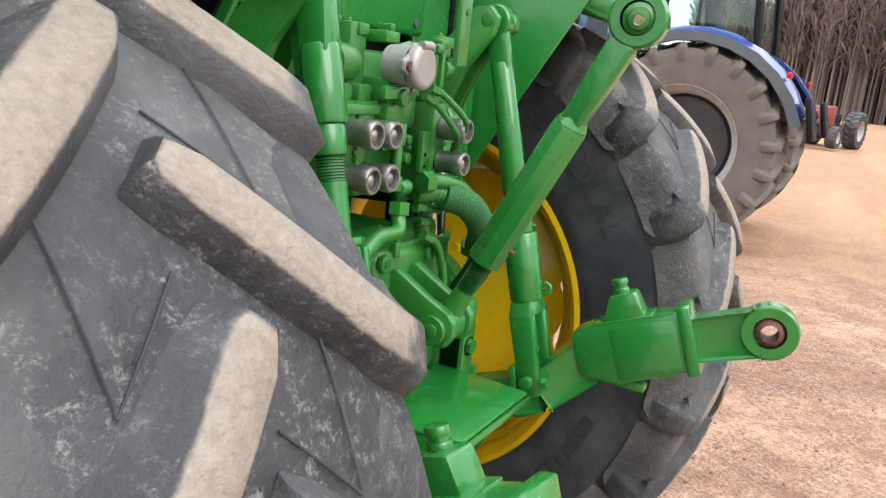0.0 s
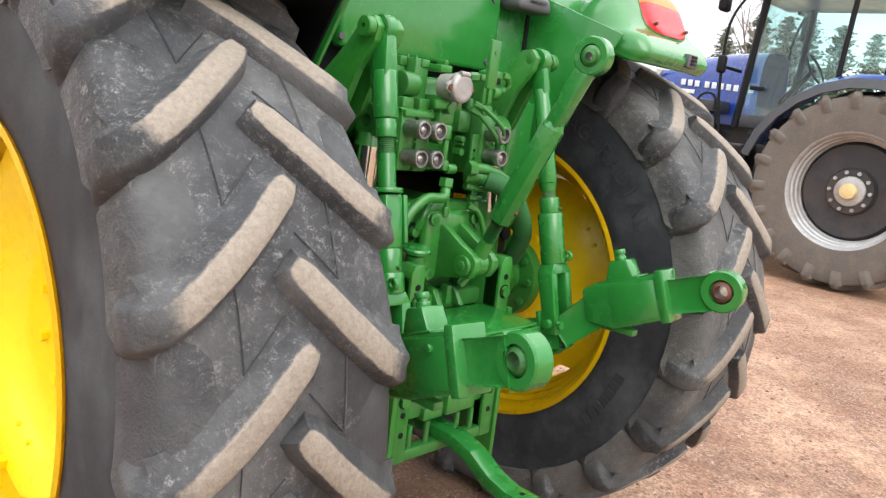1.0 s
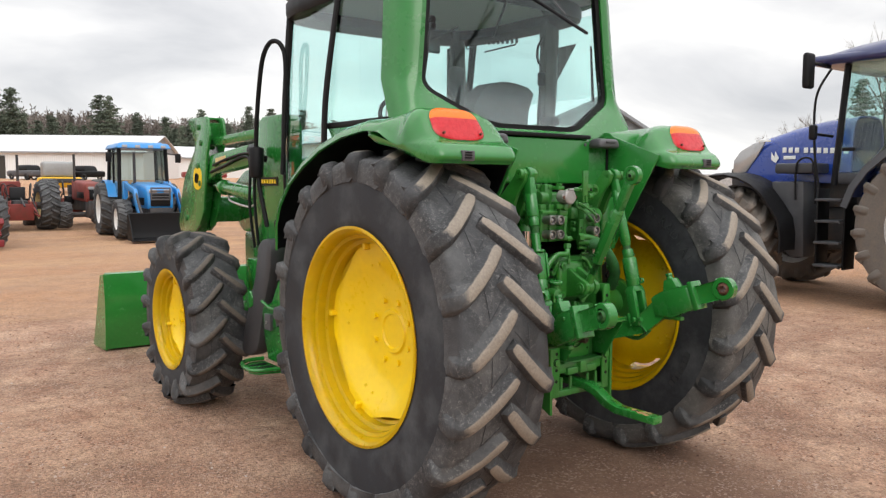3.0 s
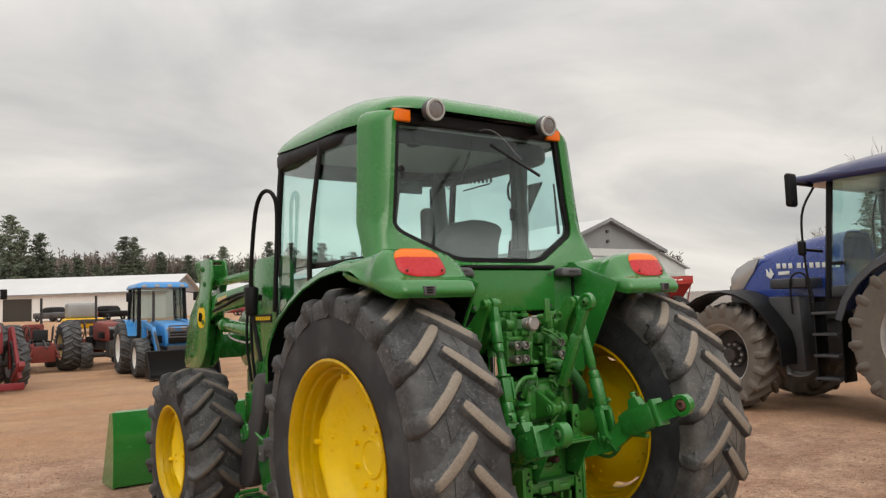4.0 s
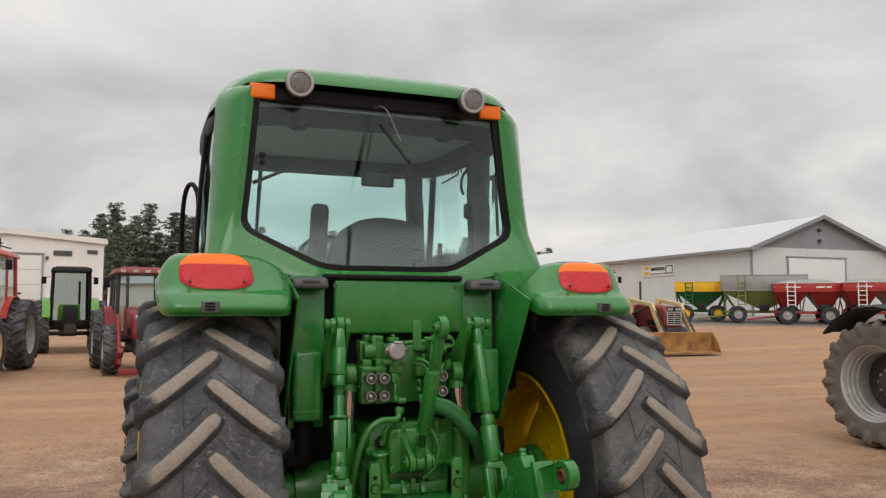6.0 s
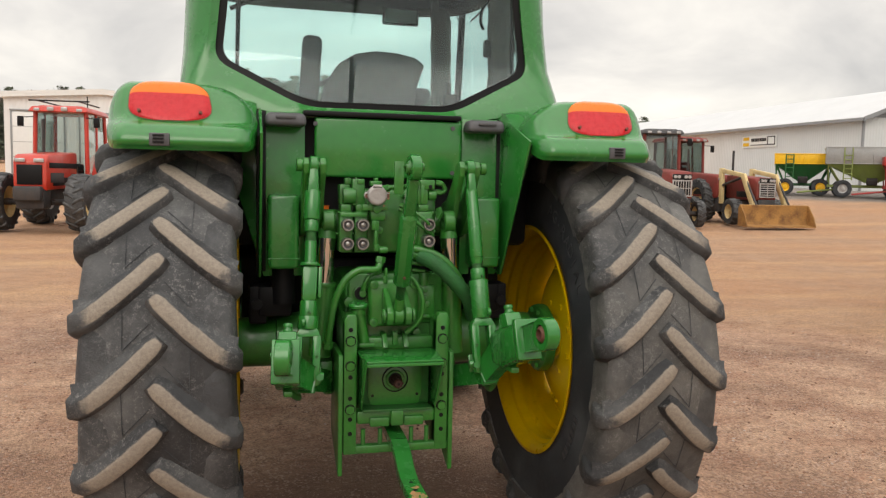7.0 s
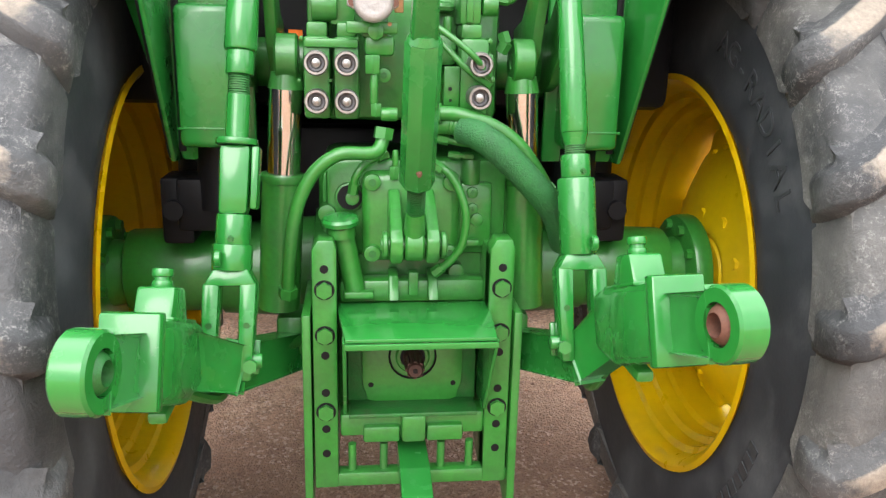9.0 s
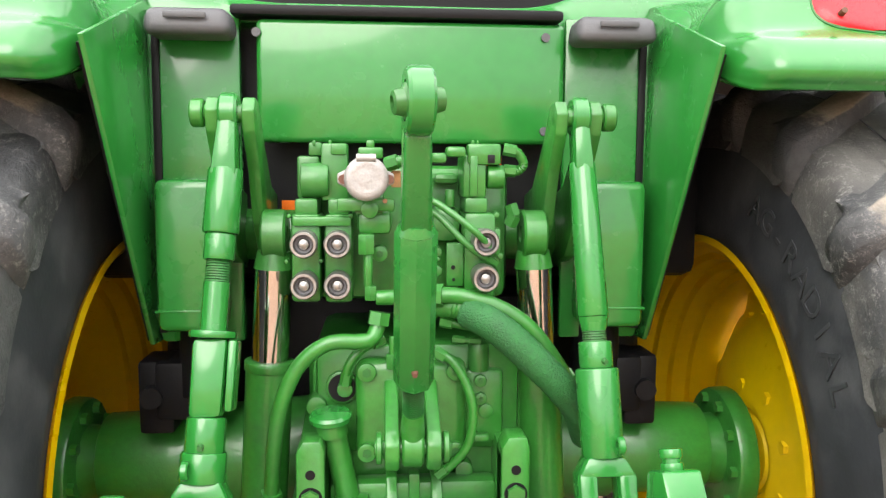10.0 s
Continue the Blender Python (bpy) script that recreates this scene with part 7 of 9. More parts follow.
        l.new(driftk.outputs[0], cw.inputs[1])
        l.new(cw.outputs[0], cm.inputs["Fac"])
        l.new(last, cm.inputs["Color1"])
        last = cm.outputs[0]
    l.new(last, p.inputs["Base Color"])
    p.inputs["Roughness"].default_value = 0.9
    add = n.new("ShaderNodeMath")
    add.operation = "ADD"
    l.new(vor.outputs["Distance"], add.inputs[0])
    l.new(vor2.outputs["Distance"], add.inputs[1])
    b = n.new("ShaderNodeBump")
    b.inputs["Strength"].default_value, b.inputs["Distance"].default_value = 0.9, 0.012
    b.invert = True
    l.new(add.outputs[0], b.inputs["Height"])
    l.new(b.outputs[0], p.inputs["Normal"])
    return m


GRAVEL = gravel_material()
bm = bm_new()
radii = [0.0, 1, 2, 3, 4, 5, 6, 8, 10, 13, 16, 20, 25, 30, 36, 43, 50, 60, 75, 95, 120, 160, 200, 400, 1200, 3500]
sect = 96
prev = None
for r in radii:
    row = []
    for i in range(sect):
        a = 2 * math.pi * i / sect
        x, y = r * math.cos(a), r * math.sin(a)
        far = 1.0 if r > 7 else 0.35
        z = gz(x, y) + (0.02 * far * noise.noise(Vector((x * 0.5, y * 0.5, 0))) if 3.2 < r < 100 else 0.0)
        row.append(bm.verts.new((x, y, z)))
    if prev:
        for i in range(sect):
            j = (i + 1) % sect
            bm.faces.new((prev[i], prev[j], row[j], row[i]))
    prev = row
bmesh.ops.remove_doubles(bm, verts=bm.verts[:], dist=0.0001)
tagged(link("ground", bm, GRAVEL, 180), "reddish brown packed gravel yard with loose stones", "ground", kind="structure")

# loose stones near the tractor, one sheet of rubble
rng = random.Random(4)
STONE = surface("loose_gravel_stone", (0.30, 0.205, 0.155), 0.85, var=0.3, scale=20, bump=0.002, bump_scale=120)
sm, sn, sl, sp = STONE, STONE.node_tree.nodes, STONE.node_tree.links, STONE.node_tree.nodes["Principled BSDF"]
geo = sn.new("ShaderNodeNewGeometry")
srp = sn.new("ShaderNodeValToRGB")
se = srp.color_ramp.elements
se[0].position, se[0].color = 0.0, (0.115, 0.060, 0.040, 1)
se[1].position, se[1].color = 1.0, (0.50, 0.43, 0.38, 1)
sx = srp.color_ramp.elements.new(0.40)
sx.color = (0.35, 0.175, 0.108, 1)
sx2 = srp.color_ramp.elements.new(0.85)
sx2.color = (0.47, 0.285, 0.205, 1)
sl.new(geo.outputs["Random Per Island"], srp.inputs["Fac"])
sl.new(srp.outputs["Color"], sp.inputs["Base Color"])
verts, faces = [], []
for k in range(64000):
    rad = 0.6 + 9.2 * rng.random() ** 0.62
    ang = rng.random() * 2 * math.pi
    x, y = rad * math.cos(ang), 0.3 + rad * math.sin(ang) * 1.05
    if noise.noise(Vector((x * 0.8, y * 0.8, 3.0))) < -0.30 + 0.4 * rng.random() or rng.random() < (rad - 6.5) / 3.0 or (math.hypot(x - 0.15, (y + 0.6) * 0.62) < 1.1 and rng.random() < 0.6):
        continue
    s = 0.0040 + 0.0105 * rng.random() ** 2.4
    o = len(verts)
    rz = rng.random() * 6.28
    cz, sz = math.cos(rz), math.sin(rz)
    for px, py, pz in ((1, 0.1, 0), (0.1, 0.85, 0), (-0.95, 0.1, 0), (0.0, -0.8, 0), (0.55, 0.1, 0.55), (0.0, 0.5, 0.62), (-0.6, 0.0, 0.5), (0.05, -0.45, 0.6)):
        jx, jy, jz = px * s * (0.75 + 0.5 * rng.random()), py * s * (0.75 + 0.5 * rng.random()), pz * s * (0.6 + 0.7 * rng.random())
        verts.append((x + jx * cz - jy * sz, y + jx * sz + jy * cz, jz - 0.001))
    faces += [(o, o + 1, o + 5, o + 4), (o + 1, o + 2, o + 6, o + 5), (o + 2, o + 3, o + 7, o + 6), (o + 3, o, o + 4, o + 7), (o + 4, o + 5, o + 6, o + 7)]
me = bpy.data.meshes.new("gravel_stones")
me.from_pydata(verts, [], faces)
me.materials.append(STONE)
tagged(new("gravel_stones", me), "loose mixed grey and rust-red stones scattered over the yard", "gravel", kind="stuff")


# ---- buildings ----
def sheet_metal(name, col, rib=0.23, rough=0.5, axis="X"):
    """Ribbed steel siding: fine upright ribs as relief, streaks and dull patches in tone."""
    m, n, l, p = nodes_of(name)
    co = n.new("ShaderNodeTexCoord")
    wave = n.new("ShaderNodeTexWave")
    wave.bands_direction = axis
    wave.inputs["Scale"].default_value = 0.314 / rib
    l.new(co.outputs["Object"], wave.inputs["Vector"])
    ns = n.new("ShaderNodeTexNoise")
    ns.inputs["Scale"].default_value, ns.inputs["Detail"].default_value = 0.5, 6
    l.new(co.outputs["Object"], ns.inputs["Vector"])
    mr = n.new("ShaderNodeMapRange")
    mr.inputs["To Min"].default_value, mr.inputs["To Max"].default_value = 0.86, 1.10
    l.new(ns.outputs["Fac"], mr.inputs["Value"])
    sc = n.new("ShaderNodeVectorMath")
    sc.operation = "SCALE"
    sc.inputs[0].default_value = col
    l.new(mr.outputs[0], sc.inputs["Scale"])
    l.new(sc.outputs[0], p.inputs["Base Color"])
    p.inputs["Roughness"].default_value = rough
    b = n.new("ShaderNodeBump")
    b.inputs["Strength"].default_value, b.inputs["Distance"].default_value = 0.7, 0.02
    l.new(wave.outputs["Fac"], b.inputs["Height"])
    l.new(b.outputs[0], p.inputs["Normal"])
    return m


WALL_G = sheet_metal("pale_grey_siding", (0.66, 0.68, 0.68))
WALL_S = sheet_metal("pale_grey_siding_side", (0.66, 0.68, 0.68), axis="Y")
GABLE_G = sheet_metal("grey_gable_siding", (0.28, 0.29, 0.30))
WALL_W = sheet_metal("white_siding", (0.79, 0.80, 0.80))
ROOF_W = sheet_metal("white_metal_roofing", (0.60, 0.61, 0.62), 0.3, 0.4)
DOOR_W = surface("white_panel_door", (0.72, 0.73, 0.72), 0.5, var=0.05, scale=1)
TRIM = surface("grey_trim", (0.26, 0.27, 0.28), 0.5, var=0.1, scale=2)
# the unlit inside of a shed, put into a dark colour
DARKIN = surface("dim_shed_interior", (0.05, 0.045, 0.04), 0.9, var=0.3, scale=1)


def quad_slab(bm, pts, thick):
    """A flat sheet through four points, with thickness along its normal."""
    t = bmesh.new()
    a = [t.verts.new(p) for p in pts]
    nn = (Vector(pts[1]) - Vector(pts[0])).cross(Vector(pts[3]) - Vector(pts[0])).normalized() * thick
    c = [t.verts.new(Vector(p) + nn) for p in pts]
    t.faces.new(a)
    t.faces.new(c)
    for i in range(4):
        j = (i + 1) % 4
        t.faces.new((a[i], a[j], c[j], c[i]))
    bmesh.ops.recalc_face_normals(t, faces=t.faces[:])
    join(bm, t)


def shed(name, label, x0, x1, y0, y1, z0, z_eave, z_peak, ridge, wall_mat, gable_mat, side_mat, over=0.5, edge=None):
    """A gabled steel shed. ridge 'y': the gables look along y."""
    ob = thing(name, label, "building")
    th = 0.2
    if ridge == "y":
        xm = (x0 + x1) / 2
        for y in (y0, y1 - th):
            part("wall", box(bm_new(), ((x0 + x1) / 2, y + th / 2, (z0 - 1 + z_eave) / 2), (x1 - x0, th, z_eave - z0 + 1)), wall_mat, ob)
            part("gable", prism(bm_new(), [(x0, z_eave), (x1, z_eave), (xm, z_peak)], "y", y, y + th), gable_mat, ob)
        for x in (x0, x1 - th):
            part("wall", box(bm_new(), (x + th / 2, (y0 + y1) / 2, (z0 - 1 + z_eave) / 2), (th, y1 - y0 - 2 * th, z_eave - z0 + 1)), side_mat, ob)
        k = (z_peak - z_eave) / (xm - x0)
        for s, xe in ((-1, x0 - over), (1, x1 + over)):
            b = bm_new()
            quad_slab(b, [(xe, y0 - over, z_eave - k * over + 0.05), (xm, y0 - over, z_peak + 0.05), (xm, y1 + over, z_peak + 0.05), (xe, y1 + over, z_eave - k * over + 0.05)], 0.08 if s < 0 else -0.08)
            part("roof", b, ROOF_W, ob)
            b = bm_new()
            quad_slab(b, [(xe, y0 - over - 0.06, z_eave - k * over - 0.12), (xm, y0 - over - 0.06, z_peak - 0.12), (xm, y0 - over - 0.06, z_peak + 0.16), (xe, y0 - over - 0.06, z_eave - k * over + 0.16)], 0.05)
            box(b, (xe, (y0 + y1) / 2, z_eave - k * over), (0.12, y1 - y0 + 2 * over, 0.18))
            part("roof_trim", b, edge or TRIM, ob)
    else:
        ym = (y0 + y1) / 2
        for y in (y0, y1 - th):
            part("wall", box(bm_new(), ((x0 + x1) / 2, y + th / 2, (z0 - 1 + z_eave) / 2), (x1 - x0, th, z_eave - z0 + 1)), wall_mat, ob)
        for x in (x0, x1 - th):
            part("wall", box(bm_new(), (x + th / 2, (y0 + y1) / 2, (z0 - 1 + z_eave) / 2), (th, y1 - y0 - 2 * th, z_eave - z0 + 1)), side_mat, ob)
            part("gable", prism(bm_new(), [(y0, z_eave), (y1, z_eave), (ym, z_peak)], "x", x, x + th), gable_mat, ob)
        for s, ye in ((-1, y0 - over), (1, y1 + over)):
            b = bm_new()
            quad_slab(b, [(x0 - over, ye, z_eave - 0.1), (x1 + over, ye, z_eave - 0.1), (x1 + over, ym, z_peak + 0.05), (x0 - over, ym, z_peak + 0.05)], -0.08 if s < 0 else 0.08)
            part("roof", b, ROOF_W, ob)
            part("roof_trim", box(bm_new(), ((x0 + x1) / 2, ye, z_eave - 0.12), (x1 - x0 + 2 * over, 0.1, 0.16)), TRIM, ob)
    return ob


big_shed = shed("machinery_shed", "long pale grey steel shed with white roof and grey gable", 39.3, 52.0, 41.3, 92.0, 1.2, 6.15, 8.5, "y", WALL_G, GABLE_G, WALL_S)
d1 = part("sliding_door", box(bm_new(), (45.3, 41.26, 3.3), (5.4, 0.08, 4.3), 0.02), DOOR_W, big_shed)
part("door_frame", box(bm_new(), (45.3, 41.24, 5.50), (5.8, 0.12, 0.12), 0.01), TRIM, big_shed)
for x in (42.55, 48.05):
    part("door_frame", box(bm_new(), (x, 41.24, 3.35), (0.12, 0.12, 4.2), 0.01), TRIM, big_shed)
part("corner_trim", box(bm_new(), (39.28, 41.28, 3.7), (0.14, 0.14, 4.9), 0.01), TRIM, big_shed)
for z in (7.55, 6.75):
    part("gable_lamp", rod(bm_new(), (45.6, 41.3, z), (45.6, 41.1, z), 0.13, None, 16), DARKGREY, big_shed)
b = bm_new()
quad_slab(b, [(52.0, 41.0, 5.9), (55.8, 41.0, 4.5), (55.8, 75, 4.5), (52.0, 75, 5.9)], 0.08)
part("lean_to_roof", b, ROOF_W, big_shed)
part("lean_to_wall", prism(bm_new(), [(52.0, 0.2), (55.4, 0.2), (55.4, 4.6), (52.0, 5.85)], "y", 41.3, 41.5), WALL_G, big_shed)
# signboard on the long wall
sgn = part("sign_board", box(bm_new(), (39.24, 52.2, 4.95), (0.06, 4.3, 0.92), 0.01), WHITE_P, big_shed, "white sign board with dark lettering")
for z, c in ((5.2, YEL2), (4.75, YEL2)):
    part("sign_mark", box(bm_new(), (39.20, 53.8, z), (0.02, 0.75, 0.26), 0.003), c, sgn)
for k in range(9):
    part("sign_letter", box(bm_new(), (39.20, 53.05 - k * 0.215, 5.08), (0.02, 0.16, 0.26), 0.003), BLACK, sgn)
part("sign_lettering", box(bm_new(), (39.20, 52.1, 4.68), (0.02, 2.3, 0.07), 0.003), DARKGREY, sgn)
b = bm_new()
for dy, dz, sy, sz in ((0, 0.3, 0.9, 0.08), (0, -0.3, 0.9, 0.08), (0.42, 0, 0.08, 0.68), (-0.42, 0, 0.08, 0.68)):
    box(b, (39.20, 50.65 + dy, 4.98 + dz), (0.02, sy, sz))
part("sign_emblem", b, BLACK, sgn)

workshop = shed("workshop_building", "low white steel workshop with pale roller door", -12.1, -3.1, 41.4, 58.0, 0.6, 5.17, 5.53, "y", WALL_W, WALL_W, WALL_W, 0.12, DOOR_W)
part("roller_door", box(bm_new(), (-7.33, 41.36, 2.5), (2.7, 0.08, 3.75), 0.02), DOOR_W, workshop)
part("roller_door", box(bm_new(), (-10.6, 41.36, 2.5), (2.3, 0.08, 3.75), 0.02), DOOR_W, workshop)
for x in (-5.94, -8.72, -9.41, -11.79):
    part("door_jamb", box(bm_new(), (x, 41.34, 2.5), (0.08, 0.1, 3.85), 0.01), TRIM, workshop)
for x, w in ((-7.33, 2.9), (-10.6, 2.5)):
    part("door_lintel", box(bm_new(), (x, 41.34, 4.46), (w, 0.1, 0.08), 0.01), TRIM, workshop)
    for z in (1.4, 2.15, 2.9, 3.65):
        part("door_joint", box(bm_new(), (x, 41.318, z), (w - 0.24, 0.006, 0.02)), TRIM, workshop)
part("window", box(bm_new(), (-5.04, 41.37, 4.52), (0.86, 0.06, 0.26), 0.01), DARKGREY, workshop)
part("window", box(bm_new(), (-3.65, 41.37, 4.62), (0.5, 0.06, 0.2), 0.01), DARKGREY, workshop)
part("wall_lamp", box(bm_new(), (-5.75, 41.34, 4.25), (0.14, 0.12, 0.16), 0.02), DARKGREY, workshop)
part("door_handle_plate", box(bm_new(), (-7.0, 41.30, 2.45), (0.30, 0.04, 0.08), 0.01), BLACK, workshop)
workshop.matrix_basis = pose(-3.1, 41.4, 0, 0, 0, 8) @ pose(3.1, -41.4, 0)

far_shed = shed("storage_shed", "long low white storage shed with white roof and grey gable", 22.36 - 33.0, 22.36, 84.0, 98.0, 1.6, 4.85, 6.9, "x", WALL_W, GABLE_G, WALL_W, 0.4)
# doorway as a dark slab on the closed wall, interior shade painted
part("open_doorway", box(bm_new(), (6.6, 83.95, 3.0), (3.0, 0.1, 2.7), 0.0), DARKIN, far_shed)
far_shed.matrix_basis = pose(22.36, 84.0, 0, 0, 0, -33) @ pose(-22.36, -84.0, 0)
shed("storage_shed", "second long white storage shed behind the first", 26.0, 52.0, 100.0, 112.0, 2.0, 4.9, 6.5, "x", WALL_W, GABLE_G, WALL_W, 0.4)


# ---- trees ----
BARK = surface("pine_bark", (0.11, 0.085, 0.065), 0.9, var=0.3, scale=3, bump=0.01, bump_scale=20)
NEEDLE = surface("pine_needles", (0.112, 0.134, 0.094), 0.8, var=0.4, scale=0.8, rand=0.3)
TWIG = surface("bare_twigs", (0.16, 0.12, 0.10), 0.9, var=0.3, scale=1.5)
WOODS = surface("bare_woodland", (0.168, 0.138, 0.120), 0.95, var=0.35, scale=0.3)


def pine(seed, h=14.0, w=3.0):
    r = random.Random(seed)
    ob = thing("pine_tree", "tall dark green pine with a ragged crown", "tree", group="pines along the yard's edge")
    part("trunk", rod(bm_new(), (0, 0, -0.5), (0.15, 0.1, h * 0.96), 0.22, 0.04, 8), BARK, ob)
    vs, fs = [], []
    z = h * (0.12 + 0.1 * r.random())
    while z < h:
        k = max(0.0, 1 - (z / h - 0.2) / 0.8)
        reach = w * (0.16 + 0.95 * k ** 0.75) * (0.7 + 0.5 * r.random())
        for _ in range(8):
            a = r.random() * 6.283
            rr = reach * (0.45 + 0.65 * r.random())
            dz = r.uniform(-0.25, 0.25)
            lift = r.uniform(-0.02, 0.22)
            steps = max(3, int(rr / 0.26))
            for st in range(1, steps + 1):
                d = rr * st / steps
                c = Vector((math.cos(a) * d, math.sin(a) * d, z + dz + lift * d))
                for _q in range(6):
                    p = c + Vector((r.gauss(0, 0.27), r.gauss(0, 0.27), r.gauss(0.03, 0.12)))
                    sz = 0.12 + 0.20 * r.random()
                    u = Vector((r.gauss(0, 1), r.gauss(0, 1), r.gauss(0.2, 0.4))).normalized() * sz
                    v = u.cross(Vector((r.gauss(0, 1), r.gauss(0, 1), r.gauss(0, 1)))).normalized() * sz * 0.45
                    o = len(vs)
                    vs += [tuple(p - u), tuple(p + v), tuple(p + u), tuple(p - v)]
                    fs.append((o, o + 1, o + 2, o + 3))
        z += h * 0.043 * (0.8 + 0.5 * r.random())
    me = bpy.data.meshes.new("crown")
    me.from_pydata(vs, [], fs)
    me.materials.append(NEEDLE)
    cr = new("crown", me)
    cr.parent = ob
    return ob


def bare_tree(seed, h=11.0):
    r = random.Random(seed)
    ob = thing("bare_tree", "leafless grey-brown tree with fine upright twigs", "tree", group="bare trees behind the yard")
    part("trunk", rod(bm_new(), (0, 0, -0.5), (0, 0, h * 0.5), 0.16, 0.09, 8), TWIG, ob)
    b = bm_new()

    def grow(p, d, ln, rad, depth):
        q = p + d * ln
        rod(b, p, q, rad, rad * 0.6, 4)
        if depth:
            for _ in range(3 if depth > 1 else 4):
                nd = (d + Vector((r.gauss(0, 0.38), r.gauss(0, 0.38), r.gauss(0.12, 0.2)))).normalized()
                grow(p + d * ln * (0.45 + 0.55 * r.random()), nd, ln * (0.55 + 0.2 * r.random()), rad * 0.55, depth - 1)

    for i in range(4):
        grow(Vector((0, 0, h * (0.25 + 0.08 * i))), Vector((r.gauss(0, 0.4), r.gauss(0, 0.4), 1)).normalized(), h * 0.3, 0.07, 3)
    part("crown", b, TWIG, ob)
    return ob


pines = [pine(3), pine(8, 15.0, 3.4), pine(14, 12.5, 2.6)]
rt = random.Random(21)
spots = []


def polar(az, dist):
    a = radians(az)
    return -1.5 + dist * math.sin(a), -3.4 + dist * math.cos(a)


for i in range(15):
    spots.append((polar(-2.5 + i * 0.72 + rt.uniform(-0.2, 0.2), rt.uniform(118, 128)), 0.92 + rt.uniform(-0.1, 0.1)))
for az, k in ((12.9, 0.86), (13.5, 0.80), (17.0, 0.72), (19.3, 0.72), (22.5, 0.74), (10.0, 0.7), (24, 0.75), (15.2, 0.66)):
    spots.append((polar(az, rt.uniform(122, 130)), k))
for i in range(66):
    spots.append((polar(-24 + i * 0.345 + rt.uniform(-0.25, 0.25), rt.uniform(108, 120)), 0.64 + rt.uniform(-0.08, 0.05) + max(0, i - 56) * 0.014))
for i in range(10):
    spots.append((polar(22.5 + i * 0.75, rt.uniform(130, 136)), 0.70 + rt.uniform(-0.08, 0.05)))
for i in range(70):
    spots.append((polar(6.5 + i * 0.30 + rt.uniform(-0.3, 0.3), rt.uniform(126, 138)), rt.choice((0.42, 0.48, 0.52, 0.56, 0.60))))
for az, dist, k in ((63.6, 60, 0.52), (65.5, 58, 0.66), (67.2, 60, 0.62), (68.6, 62, 0.60), (70.5, 60, 0.66), (72.5, 64, 0.6)):
    spots.append((polar(az, dist), k))
for i, ((x, y), k) in enumerate(spots):
    copy_thing(pines[i % 3], pose(x, y, gz(x, y) - 0.3, 0, 0, rt.uniform(0, 360)) @ Matrix.Diagonal((k, k, k, 1)))
for p in pines:
    for ch in list(p.children):
        bpy.data.objects.remove(ch)
    bpy.data.objects.remove(p)
bare = bare_tree(5)
for az, dist, k in ((64.9, 52, 0.86), (61.0, 66, 0.52), (59.3, 68, 0.46), (62.2, 70, 0.5), (66.2, 56, 0.72), (60.2, 74, 0.52), (57.8, 78, 0.42)):
    x, y = polar(az, dist)
    copy_thing(bare, pose(x, y, gz(x, y), 0, 0, rt.uniform(0, 360)) @ Matrix.Diagonal((k, k, k, 1)))
for ch in list(bare.children):
    bpy.data.objects.remove(ch)
bpy.data.objects.remove(bare)
# far brown woods: a dense band of bare stems and fine twigs
vs, fs = [], []
for i in range(13200):
    az = rt.uniform(-32, 52) if i < 8400 else rt.uniform(76, 118)
    x, y = polar(az, rt.uniform(136, 172) if i < 8400 else rt.uniform(58, 76))
    z = gz(x, y) - 0.5
    h = (11.6 - 0.10 * max(0.0, az - 8) if az < 53 else 12.5) + 1.3 * noise.noise(Vector((x * 0.06, y * 0.06, 1))) + rt.uniform(-2.2, 0.9) - (2.6 if az > 52 else 0)
    near = az > 53
    w = (0.10 + 0.16 * rt.random()) * (0.42 if near else 1.0)
    a = rt.random() * 3.14
    ca, sa = math.cos(a) * w, math.sin(a) * w
    o = len(vs)
    vs += [(x - ca, y - sa, z), (x + ca, y + sa, z), (x + ca * 0.3, y + sa * 0.3, z + h * 0.9), (x - ca * 0.3, y - sa * 0.3, z + h * 0.9)]
    fs.append((o, o + 1, o + 2, o + 3))
    for _ in range(34 if near else 22):
        zz = z + h * rt.uniform(0.35, 0.88)
        o = len(vs)
        b2 = rt.uniform(0.5, 1.5) * (0.8 if near else 0.55)
        sp = 0.10 if near else 0.28
        a2 = rt.random() * 6.28
        up = rt.uniform(0.3, 1.3) * (1.0 if near else 0.6)
        ex, ey = x + b2 * math.cos(a2), y + b2 * math.sin(a2)
        tx, ty = x + b2 * math.cos(a2 + sp) * 0.8, y + b2 * math.sin(a2 + sp) * 0.8
        vs += [(x, y, zz), (ex, ey, zz + up), (tx, ty, zz + up - (0.10 if near else 0.30))]
        fs.append((o, o + 1, o + 2))
me = bpy.data.meshes.new("far_woods")
me.from_pydata(vs, [], fs)
me.materials.append(WOODS)
tagged(new("far_woods", me), "band of leafless brown woodland along the horizon", "woods", kind="stuff")


